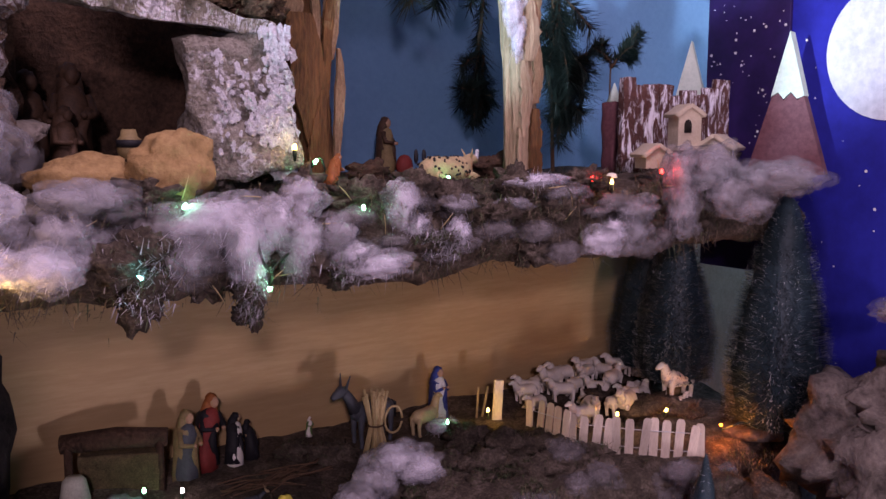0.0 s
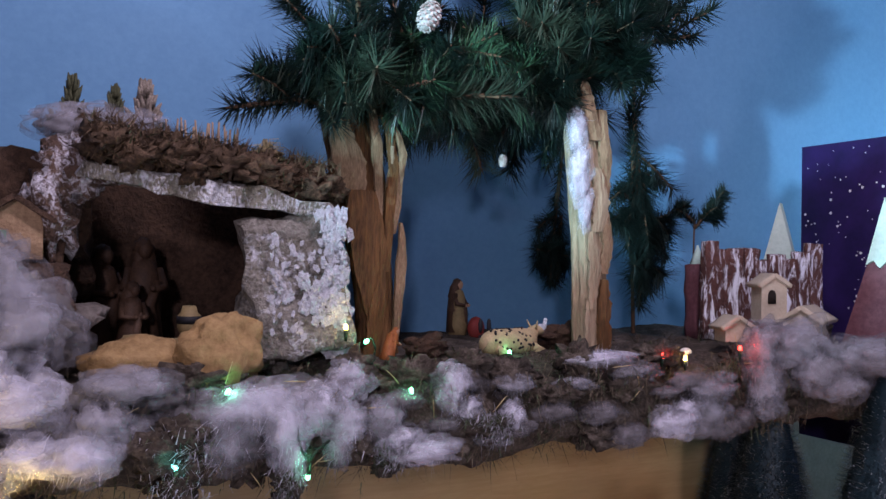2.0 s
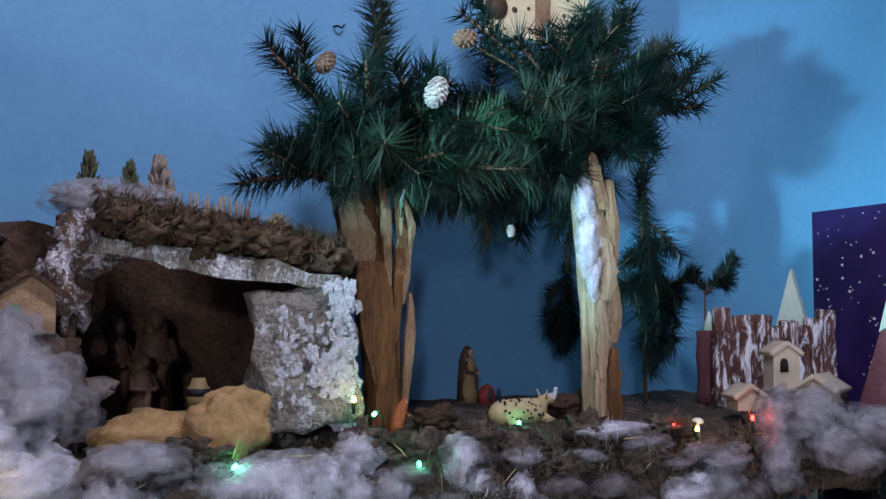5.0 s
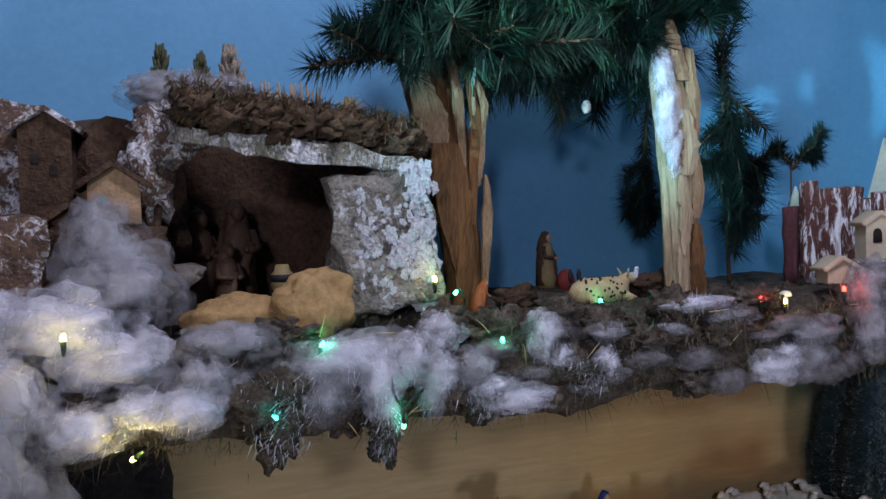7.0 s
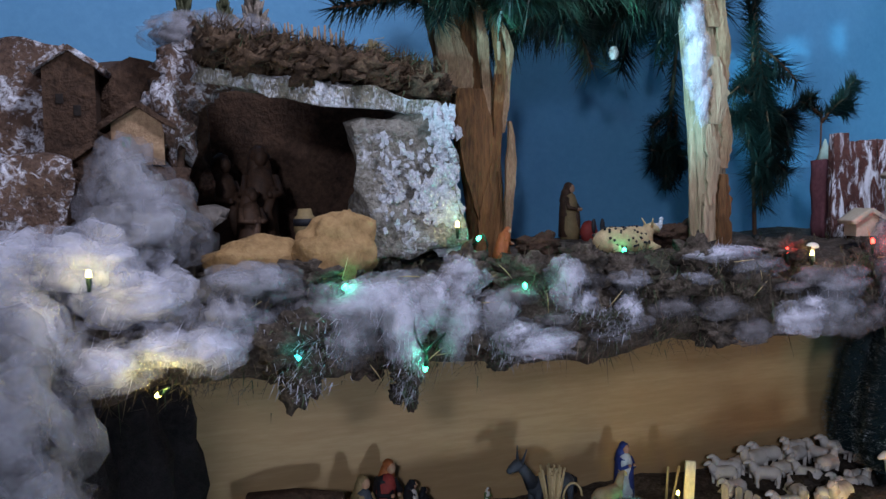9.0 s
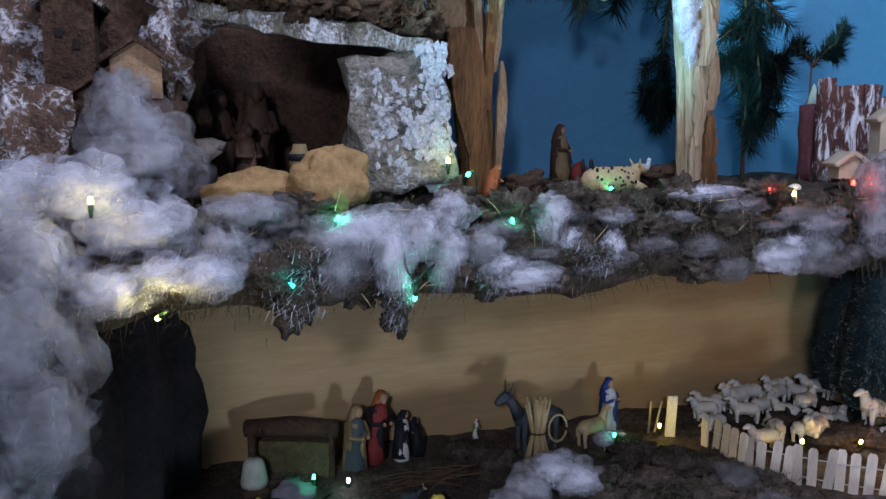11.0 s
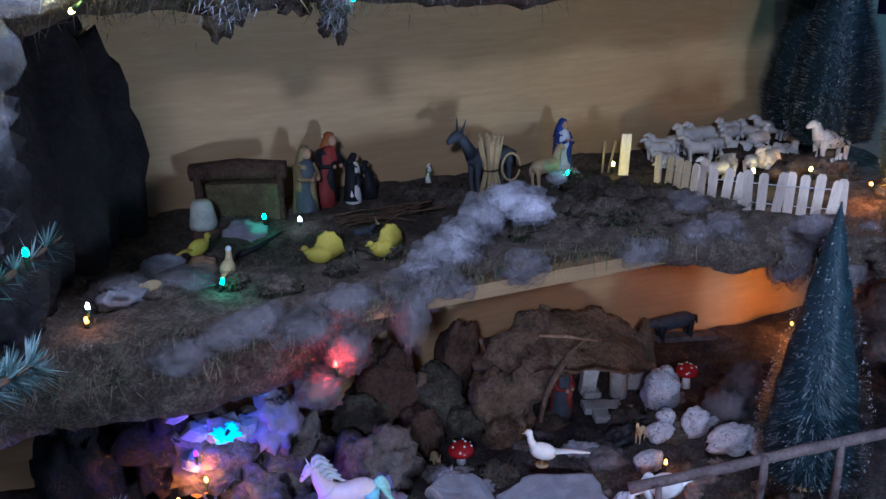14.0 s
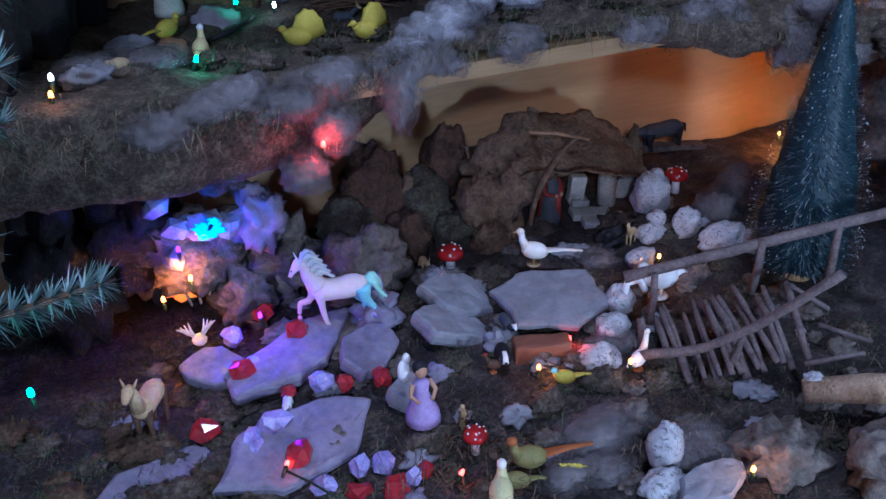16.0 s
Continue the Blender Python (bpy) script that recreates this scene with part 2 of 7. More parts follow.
# ---- shapes ----
class Form:
    """Gathers simple solids into one mesh with several materials."""

    def __init__(self):
        self.v, self.f, self.m = [], [], []

    def add(self, verts, faces, m=0):
        k = len(self.v)
        self.v += [tuple(p) for p in verts]
        self.f += [tuple(i + k for i in f) for f in faces]
        self.m += [m] * len(faces)

    def ball(self, c, r, m=0, seg=12, rot=None, amp=0.0, freq=3.0, seed=0, squash=None, flat=None, octaves=4):
        r = (r, r, r) if isinstance(r, (int, float)) else r
        rings = max(4, seg * 2 // 3)
        rot = rot.to_3x3() if rot is not None else Matrix.Identity(3)
        verts, faces = [], []
        for i in range(rings + 1):
            a = math.pi * i / rings
            n = 1 if i in (0, rings) else seg
            for j in range(n):
                b = 2 * math.pi * j / seg
                d = Vector((math.sin(a) * math.cos(b), math.sin(a) * math.sin(b), math.cos(a)))
                s = 1 + (amp * noise.fractal(d * freq + Vector((seed * 7.3, seed * 3.1, seed)), 0.7, 2.0, octaves) if amp else 0)
                p = Vector((d.x * r[0], d.y * r[1], d.z * r[2])) * s
                if squash is not None:
                    p.z = max(p.z, -squash)
                if flat is not None:
                    h = flat * (1 + 0.25 * noise.noise(Vector((d.x * 3, d.y * 3, seed))))
                    p.z = h * math.tanh(p.z / h * 1.4)
                verts.append(rot @ p + Vector(c))
        idx = [[0]] + [[1 + (i - 1) * seg + j for j in range(seg)] for i in range(1, rings)] + [[1 + (rings - 1) * seg]]
        for i in range(rings):
            for j in range(seg):
                k = (j + 1) % seg
                a, b = idx[i], idx[i + 1]
                if i == 0:
                    faces.append((a[0], b[j], b[k]))
                elif i == rings - 1:
                    faces.append((a[j], b[0], a[k]))
                else:
                    faces.append((a[j], b[j], b[k], a[k]))
        self.add(verts, faces, m)

    def tube(self, pts, radii, m=0, seg=8, amp=0.0, freq=20.0, seed=0, flat=1.0):
        pts = [Vector(p) for p in pts]
        radii = [radii] * len(pts) if isinstance(radii, (int, float)) else radii
        verts, faces = [], []
        up = Vector((0, 0, 1))
        d0 = (pts[-1] - pts[0]).normalized()
        if abs(d0.z) > 0.9:
            up = Vector((0, 1, 0))
        for i, p in enumerate(pts):
            d = (pts[min(i + 1, len(pts) - 1)] - pts[max(i - 1, 0)]).normalized()
            s = d.cross(up).normalized()
            w = s.cross(d)
            for j in range(seg):
                a = 2 * math.pi * j / seg
                q = s * math.cos(a) + w * math.sin(a) * flat
                k = 1 + (amp * noise.fractal((p + q * radii[i]) * freq + Vector((seed, 0, 0)), 0.8, 2.0, 3) if amp else 0)
                verts.append(p + q * radii[i] * k)
        for i in range(len(pts) - 1):
            for j in range(seg):
                k = (j + 1) % seg
                faces.append((i * seg + j, i * seg + k, (i + 1) * seg + k, (i + 1) * seg + j))
        faces.append(tuple(range(seg - 1, -1, -1)))
        faces.append(tuple(len(verts) - seg + j for j in range(seg)))
        self.add(verts, faces, m)

    def box(self, c, size, m=0, rot=None, bevel=0.0, amp=0.0, freq=20.0, cuts=1, taper=1.0):
        bm = bmesh.new()
        bmesh.ops.create_cube(bm, size=1.0)
        for v in bm.verts:
            k = taper if v.co.z > 0 else 1.0
            v.co = Vector((v.co.x * size[0] * k, v.co.y * size[1] * k, v.co.z * size[2]))
        if bevel:
            bmesh.ops.bevel(bm, geom=bm.edges[:], offset=bevel, segments=2, affect="EDGES", profile=0.6)
        if cuts > 1:
            bmesh.ops.subdivide_edges(bm, edges=bm.edges[:], cuts=cuts, use_grid_fill=True)
        if amp:
            for v in bm.verts:
                v.co += noise.noise_vector(v.co * freq + Vector(c) * 9) * amp
        rot = rot.to_3x3() if rot is not None else Matrix.Identity(3)
        bm.verts.index_update()
        self.add([rot @ v.co + Vector(c) for v in bm.verts], [tuple(v.index for v in f.verts) for f in bm.faces], m)
        bm.free()

    def blade(self, p, d, length, width, m=0, bend=0.0):
        p, d = Vector(p), Vector(d).normalized()
        s = d.cross(Vector((0.31, 0.22, 0.92))).normalized() * width
        tip = p + d * length + Vector((0, 0, -bend * length))
        self.add([p - s, p + s, tip], [(0, 1, 2)], m)

    def prism(self, outline, depth, m=0, at=Matrix.Identity(4)):
        """An outline in x and z, made thick along y."""
        n = len(outline)
        verts = [at @ Vector((x, -depth / 2, z)) for x, z in outline] + [at @ Vector((x, depth / 2, z)) for x, z in outline]
        faces = [tuple(range(n)), tuple(range(2 * n - 1, n - 1, -1))] + [(i + n, (i + 1) % n + n, (i + 1) % n, i) for i in range(n)]
        self.add(verts, faces, m)

    def make(self, name, mats, parent=None, label="", category="", group="", kind="", at=None, smooth=True):
        me = bpy.data.meshes.new(name)
        me.from_pydata(self.v, [], self.f)
        for x in (mats if isinstance(mats, (list, tuple)) else [mats]):
            me.materials.append(x)
        me.polygons.foreach_set("material_index", self.m)
        me.polygons.foreach_set("use_smooth", [smooth] * len(self.f))
        me.update()
        ob = new(name, me)
        if parent is not None:
            ob.parent = parent
        if at is not None:
            ob.matrix_basis = at
        return tagged(ob, label, category, group, kind)


def fluff(form, c, r, n, length, width, m, seed, down=0.0):
    """Loose fibres standing out of an oval."""
    rnd = random.Random(seed)
    for _ in range(n):
        d = Vector((rnd.gauss(0, 1), rnd.gauss(0, 1), rnd.gauss(0, 1))).normalized()
        p = Vector(c) + Vector((d.x * r[0], d.y * r[1], d.z * r[2])) * rnd.uniform(0.85, 1.0)
        e = (d + Vector((rnd.gauss(0, 0.7), rnd.gauss(0, 0.7), rnd.gauss(0, 0.7) - down))).normalized()
        form.blade(p, e, length * rnd.uniform(0.4, 1.3), width, m, rnd.uniform(0, 0.4))


def sheet(name, x0, x1, nx, profile, kind_label, mats, amp, freq, category):
    """A ledge's covering: a profile in y and z, drawn along x, roughened."""
    form = Form()
    verts, faces = [], []
    for i in range(nx + 1):
        x = x0 + (x1 - x0) * i / nx
        row = profile(x)
        for y, z in row:
            p = Vector((x, y, z))
            verts.append(p + noise.noise_vector(p * freq) * amp + noise.noise_vector(p * freq * 3.1) * amp * 0.45)
    k = len(row)
    for i in range(nx):
        for j in range(k - 1):
            faces.append((i * k + j, i * k + j + 1, (i + 1) * k + j + 1, (i + 1) * k + j))
    form.add(verts, faces)
    return form.make(name, mats, label=kind_label, category=category, kind="structure")


def smooth_row(points, n):
    """n points spread evenly over a bent line."""
    p = [Vector(q) for q in points]
    lens = [0.0]
    for a, b in zip(p, p[1:]):
        lens.append(lens[-1] + (b - a).length)
    out, k = [], 0
    for i in range(n):
        s = lens[-1] * i / (n - 1)
        while k < len(p) - 2 and lens[k + 1] < s:
            k += 1
        f = (s - lens[k]) / max(1e-9, lens[k + 1] - lens[k])
        out.append(tuple(p[k].lerp(p[k + 1], min(1.0, f))))
    return out


# ---- the room ----
def slab(name, a, b, m, label, category):
    f = Form()
    f.box([(p + q) / 2 for p, q in zip(a, b)], [q - p for p, q in zip(a, b)])
    return f.make(name, m, label=label, category=category, kind="structure", smooth=False)


slab("wall_north", (-2.2, 1.34, 0), (2.6, 1.44, 2.5), WALL, "light blue painted wall behind the nativity display", "wall")
slab("wall_south", (-2.2, -3.1, 0), (2.6, -3.0, 2.5), ROOM, "plain plaster wall", "wall")
slab("wall_west", (-2.3, -3.1, 0), (-2.2, 1.44, 2.5), ROOM, "plain plaster wall", "wall")
slab("wall_east", (2.6, -3.1, 0), (2.7, 1.44, 2.5), WALL, "light blue painted side wall", "wall")
slab("ceiling", (-2.3, -3.1, 2.5), (2.7, 1.44, 2.6), ROOM, "plain plaster ceiling", "ceiling")
slab("floor", (-2.3, -3.1, -0.1), (2.7, 1.44, 0), ROOM, "plain floor of the room", "floor")

# ---- the terraces ----
slab("back_board", (-0.35, 1.25, 0.25), (1.62, 1.268, 1.19), PLY, "brown plywood board behind the lower terraces", "board")
slab("upper_shelf", (-0.35, 0.92, 1.172), (1.40, 1.335, 1.19), PLANK, "pine shelf that carries the upper terrace", "shelf")
slab("middle_shelf", (0.36, 0.868, 0.772), (1.40, 1.248, 0.792), PLANK, "pine plank that carries the middle terrace", "shelf")
slab("base_board", (-0.6, 0.30, 0.30), (1.62, 1.248, 0.33), PLANK, "board under the lowest terrace", "shelf")


def upper_profile(x):
    f = 0.885 + 0.03 * noise.noise(Vector((x * 5, 0.3, 0.7)))
    lip = 0.02 * noise.noise(Vector((x * 9, 4.3, 0.7)))
    return smooth_row([(1.33, 1.25), (1.15, 1.245), (1.0, 1.25), (f + 0.05, 1.235), (f + 0.01, 1.215), (f - 0.01, 1.18), (f, 1.15 + lip), (f + 0.03, 1.135 + lip), (f + 0.08, 1.15), (1.1, 1.166)], 40)


def middle_profile(x):
    f = 0.885 + 0.02 * noise.noise(Vector((x * 6, 8.3, 0.7)))
    if x < 0.45:
        f -= 0.03 * min(1, (0.45 - x) * 4)
    low = 0.797 if x > 0.50 else 0.797 - min(0.10, (0.50 - x) * 0.6)
    if x > 0.70:
        f -= 0.07 * min(1, (x - 0.70) * 4)
        low = 0.797 - 0.055 * min(1, (x - 0.70) * 5)
    return smooth_row([(1.245, 0.835), (1.15, 0.825), (1.02, 0.808), (f + 0.06, 0.806), (f + 0.02, 0.806), (f, (0.81 + low) / 2), (f + 0.02, low), (f + 0.06, low + 0.004)], 36)


def lower_height(x, y):
    return 0.385 + 0.045 * min(1, max(0, (y - 0.50) / 0.40)) + 0.012 * noise.noise(Vector((x * 7, y * 7, 0))) + 0.008 * noise.noise(Vector((x * 19, y * 19, 3)))


sheet("moss_ledge", -0.30, 1.36, 150, upper_profile, "dry brown moss laid over the upper terrace and its edge", MOSS, 0.010, 16, "moss")
sheet("moss_bank", -0.30, 1.40, 150, middle_profile, "brown moss and earth over the middle terrace", MOSS, 0.010, 17, "moss")
f = Form()
N = 110
f.add([(x, y, lower_height(x, y)) for x in [-0.6 + 2.2 * i / N for i in range(N + 1)] for y in [0.30 + 0.945 * j / N for j in range(N + 1)]],
      [(i * (N + 1) + j, (i + 1) * (N + 1) + j, (i + 1) * (N + 1) + j + 1, i * (N + 1) + j + 1) for i in range(N) for j in range(N)])
f.make("ground", EARTH, label="dark mossy earth of the lowest terrace", category="ground", kind="structure")


def veil_material(base, name, low, high):
    m = base.copy()
    m.name = name
    t = m.node_tree
    co, n, r = t.nodes.new("ShaderNodeTexCoord"), t.nodes.new("ShaderNodeTexNoise"), t.nodes.new("ShaderNodeValToRGB")
    n.inputs["Scale"].default_value, n.inputs["Detail"].default_value, n.inputs["Roughness"].default_value = 26.0, 4.0, 0.55
    n.inputs["Distortion"].default_value = 0.6
    r.color_ramp.elements[0].position, r.color_ramp.elements[1].position = 0.36, 0.78
    r.color_ramp.elements[0].color, r.color_ramp.elements[1].color = (low, low, low, 1), (high, high, high, 1)
    t.links.new(co.outputs["Object"], n.inputs["Vector"])
    t.links.new(n.outputs[0], r.inputs[0])
    t.links.new(r.outputs[0], t.nodes["Principled BSDF"].inputs["Alpha"])
    return m


VEILS = {}
for base in (COTTON, COTTON_GREY, COTTON_DARK):
    VEILS[base.name] = [veil_material(base, base.name + "_veil", lo, hi) for lo, hi in ((0.25, 0.8), (0.06, 0.62), (0.0, 0.5))]

# ---- upper terrace ----
def holder(name, at, label, category, group=""):
    ob = new(name)
    ob.empty_display_size = 0.02
    ob.matrix_basis = at
    return tagged(ob, label, category, group)


def cotton(places, label, m=COTTON, fibres=160, veil=1.22):
    """A loose heap of cotton wool: lumps, a thin veil round them and stray fibres."""
    ob, hair = None, Form()
    for k, (x, y, z, rx, ry, rz) in enumerate(places):
        body = Form()
        body.ball((x, y, z), (rx * 0.78, ry * 0.78, rz * 0.78), 0, 28, amp=0.45, freq=1.5, seed=x * 31 + k, octaves=2)
        if ob is None:
            ob = body.make("cotton_clump", [m], label=label, category="cotton clump", group="cotton wool laid as snow")
        else:
            body.make("lump", [m], ob)
        for j, q in enumerate((0.98, 1.18, 1.38)):
            mist = Form()
            mist.ball((x, y, z), (rx * q, ry * q, rz * q), 0, 26, amp=0.5, freq=1.5, seed=x * 31 + k + 0.13 * j, octaves=2)
            mist.make("veil", [VEILS[m.name][j]], ob)
        fluff(hair, (x, y, z), (rx, ry, rz), fibres // 2, 0.020, 0.0003, 0, k + int(x * 1000), 0.15)
    hair.make("fibre", [m], ob, kind="stuff")
    return ob


HEAP, HANG, THIN = "white cotton wool heaped as snow on the moss", "white cotton wool hanging over the edge of the moss ledge", "thin patch of cotton wool on dry moss"
cotton([(0.035, 0.895, 1.268, 0.052, 0.04, 0.032), (0.08, 0.872, 1.235, 0.045, 0.028, 0.024)], HEAP)
cotton([(-0.06, 0.885, 1.25, 0.05, 0.04, 0.04), (-0.02, 0.855, 1.20, 0.04, 0.03, 0.04)], HEAP)
cotton([(0.075, 0.945, 1.34, 0.028, 0.03, 0.045), (0.085, 0.93, 1.30, 0.045, 0.035, 0.035)], "cotton wool climbing over a rock like smoke", COTTON_GREY)
cotton([(0.105, 0.852, 1.19, 0.028, 0.022, 0.014), (0.145, 0.85, 1.185, 0.03, 0.022, 0.018)], HANG, fibres=240)
cotton([(0.05, 0.85, 1.175, 0.035, 0.025, 0.02)], HANG)
cotton([(0.19, 0.88, 1.245, 0.035, 0.03, 0.016), (0.165, 0.862, 1.215, 0.02, 0.02, 0.018)], THIN, COTTON_GREY)
cotton([(0.315, 0.868, 1.222, 0.042, 0.022, 0.018), (0.343, 0.855, 1.195, 0.018, 0.016, 0.032), (0.352, 0.852, 1.16, 0.011, 0.011, 0.024)], HANG, fibres=260)
cotton([(0.29, 0.868, 1.185, 0.022, 0.014, 0.022)], HANG, COTTON_GREY)
cotton([(0.385, 0.872, 1.215, 0.026, 0.02, 0.022), (0.415, 0.87, 1.195, 0.02, 0.018, 0.018)], THIN)
cotton([(0.405, 0.862, 1.17, 0.012, 0.012, 0.016)], THIN, COTTON_GREY)
cotton([(0.425, 0.885, 1.24, 0.018, 0.018, 0.016)], THIN)
cotton([(0.505, 0.86, 1.16, 0.038, 0.018, 0.012), (0.48, 0.865, 1.172, 0.02, 0.014, 0.014)], HANG)
cotton([(0.462, 0.872, 1.195, 0.02, 0.016, 0.02)], THIN, COTTON_GREY)
cotton([(0.553, 0.875, 1.225, 0.018, 0.016, 0.022), (0.57, 0.875, 1.20, 0.016, 0.014, 0.014)], THIN)
cotton([(0.627, 0.862, 1.19, 0.013, 0.012, 0.013)], THIN)
cotton([(0.64, 0.885, 1.225, 0.02, 0.018, 0.01)], THIN, COTTON_GREY)
cotton([(0.785, 0.90, 1.25, 0.042, 0.022, 0.008)], THIN)
cotton([(0.88, 0.862, 1.165, 0.03, 0.016, 0.015), (0.90, 0.866, 1.18, 0.022, 0.016, 0.012)], HANG)
cotton([(0.95, 0.872, 1.205, 0.036, 0.02, 0.014)], THIN, COTTON_GREY)
cotton([(1.05, 0.87, 1.255, 0.024, 0.024, 0.032), (1.04, 0.855, 1.21, 0.018, 0.018, 0.03)], "grey cotton wool below the cardboard church", COTTON_GREY)
cotton([(1.11, 0.86, 1.262, 0.045, 0.03, 0.028), (1.13, 0.84, 1.225, 0.03, 0.026, 0.026)], "grey cotton wool below the cardboard church", COTTON_GREY)
cotton([(1.20, 0.80, 1.245, 0.05, 0.05, 0.022), (1.17, 0.83, 1.205, 0.03, 0.03, 0.02)], "grey cotton wool at the end of the ledge", COTTON_GREY)


def moss_hair(name, spots, n, length, width, seed, label, mats=(MOSS_BLADE, GREEN_BLADE)):
    """Loose fibres of dried moss: spots are x, y, z and the three half sizes of an oval."""
    rnd, f = random.Random(seed), Form()
    for x, y, z, rx, ry, rz in spots:
        for _ in range(n):
            p = Vector((x + rnd.gauss(0, rx * 0.6), y + rnd.uniform(-ry, ry), z + rnd.gauss(0, rz * 0.6)))
            d = Vector((rnd.gauss(0, 1), rnd.gauss(-0.5, 0.7), rnd.gauss(0.1, 0.8)))
            f.blade(p, d, length * rnd.uniform(0.4, 1.4), width, 0 if rnd.random() < 0.72 else 1, rnd.uniform(0, 0.6))
    return f.make(name, list(mats), label=label, category="moss", kind="stuff")


rnd = random.Random(4)
moss_hair("moss_fringe", [(x / 100 + rnd.uniform(-0.01, 0.01), 0.872 + rnd.uniform(-0.006, 0.012), rnd.uniform(1.145, 1.235), 0.02, 0.012, 0.016) for x in range(-20, 130, 1)], 60, 0.020, 0.0007, 11, "dry fibrous moss fringe on the upper ledge")
moss_hair("moss_fringe", [(rnd.uniform(-0.2, 1.3), rnd.uniform(0.90, 1.12), 1.25, 0.025, 0.02, 0.006) for _ in range(90)], 36, 0.016, 0.0008, 12, "dry fibrous moss on the upper terrace")


def hanging_moss(x, y, z, w, h, seed):
    f, hair = Form(), Form()
    for k in range(7):
        r = random.Random(seed * 10 + k)
        f.ball((x + r.uniform(-w, w) * 0.7, y + r.uniform(-0.006, 0.006), z - h * k / 7), (w * (0.75 - k * 0.06), 0.018, h * 0.22), 0, 16, amp=0.6, freq=2.6, seed=seed + k)
    r = random.Random(seed)
    for _ in range(900):
        k = r.random()
        p = (x + r.gauss(0, w * 0.6) * (1 - 0.4 * k), y + r.uniform(-0.025, 0.01), z + 0.01 - h * k)
        hair.blade(p, (r.gauss(0, 1), r.gauss(-0.6, 0.6), r.gauss(-0.2, 0.8)), r.uniform(0.006, 0.02), 0.0007, 0 if r.random() < 0.65 else 1)
    ob = f.make("hanging_moss", [MOSS], label="clump of grey-green moss hanging from the ledge", category="moss")
    hair.make("moss_fibre", [COTTON_GREY, GREEN_BLADE], ob, kind="stuff")


hanging_moss(0.237, 0.853, 1.20, 0.035, 0.08, 3)
hanging_moss(0.345, 0.856, 1.15, 0.012, 0.045, 5)
hanging_moss(0.47, 0.87, 1.16, 0.02, 0.025, 6)
hanging_moss(0.60, 0.872, 1.185, 0.03, 0.03, 7)


def boulder(name, c, r, m, label, seed, amp=0.5, freq=1.5, seg=26, category="rock", group="", angular=False):
    f = Form()
    f.ball(c, r, 0, max(seg, 16) + 8, amp=amp * 1.1, freq=freq * 1.1, seed=seed, octaves=3)
    return f.make(name, m, label=label, category=category, group=group, smooth=not angular)


boulder("rock", (0.205, 0.935, 1.262), (0.058, 0.03, 0.026), TAN_ROCK, "low tan sandstone rock before the cave", 2, 0.2, angular=False)
boulder("rock", (0.290, 0.915, 1.270), (0.046, 0.034, 0.042), TAN_ROCK, "rounded tan sandstone rock before the cave", 5, 0.34, 1.2, angular=False)
boulder("rock", (0.10, 0.965, 1.30), (0.055, 0.04, 0.045), BROWN_ROCK, "brown rock under cotton wool", 7, 0.5, angular=False)
boulder("rock", (0.55, 0.885, 1.21), (0.022, 0.016, 0.014), BROWN_ROCK, "small brown stone in the moss", 9)
boulder("bark_scrap", (0.575, 0.99, 1.262), (0.026, 0.02, 0.016), CORK, "brown bark scrap on the moss", 10)
boulder("rock", (0.83, 1.05, 1.265), (0.05, 0.03, 0.02), CORK, "brown earth clod on the moss", 14)


def plank_strip(pts, widths, thick, seed, ragged=0.25):
    """A thin torn strip of wood or bark: a bent band that faces the front."""
    f, verts = Form(), []
    n = 16
    row = [Vector(p) for p in smooth_row(pts, n)]
    for i, p in enumerate(row):
        w = np.interp(i / (n - 1), np.linspace(0, 1, len(widths)), widths)
        l = w * (1 + ragged * noise.noise(Vector((i * 0.9, seed, 0.3))))
        r = w * (1 + ragged * noise.noise(Vector((i * 0.9, seed, 7.3))))
        crown = 0.18 * w
        for x, y in ((-l, 0), (0, -crown), (r, 0), (r, thick), (0, thick - crown), (-l, thick)):
            verts.append(p + Vector((x, y, 0)))
    faces = []
    for i in range(n - 1):
        for j in range(6):
            k = (j + 1) % 6
            faces.append((i * 6 + j, i * 6 + k, (i + 1) * 6 + k, (i + 1) * 6 + j))
    faces += [(5, 4, 3, 2, 1, 0), tuple(n * 6 - 6 + j for j in range(6))]
    f.add(verts, faces)
    return f


# the cave of bark
cave = holder("cave_hut", pose(0.3, 1.05, 1.24), "nativity cave of whitewashed bark with a mossy roof", "cave hut")


def hang(form, name, m, parent, label="", kind="", smooth=True):
    """Makes a part in world places under a thing."""
    ob = form.make(name, m, label=label, kind=kind, smooth=smooth)
    ob.parent = parent
    ob.matrix_parent_inverse = parent.matrix_basis.inverted()
    return ob


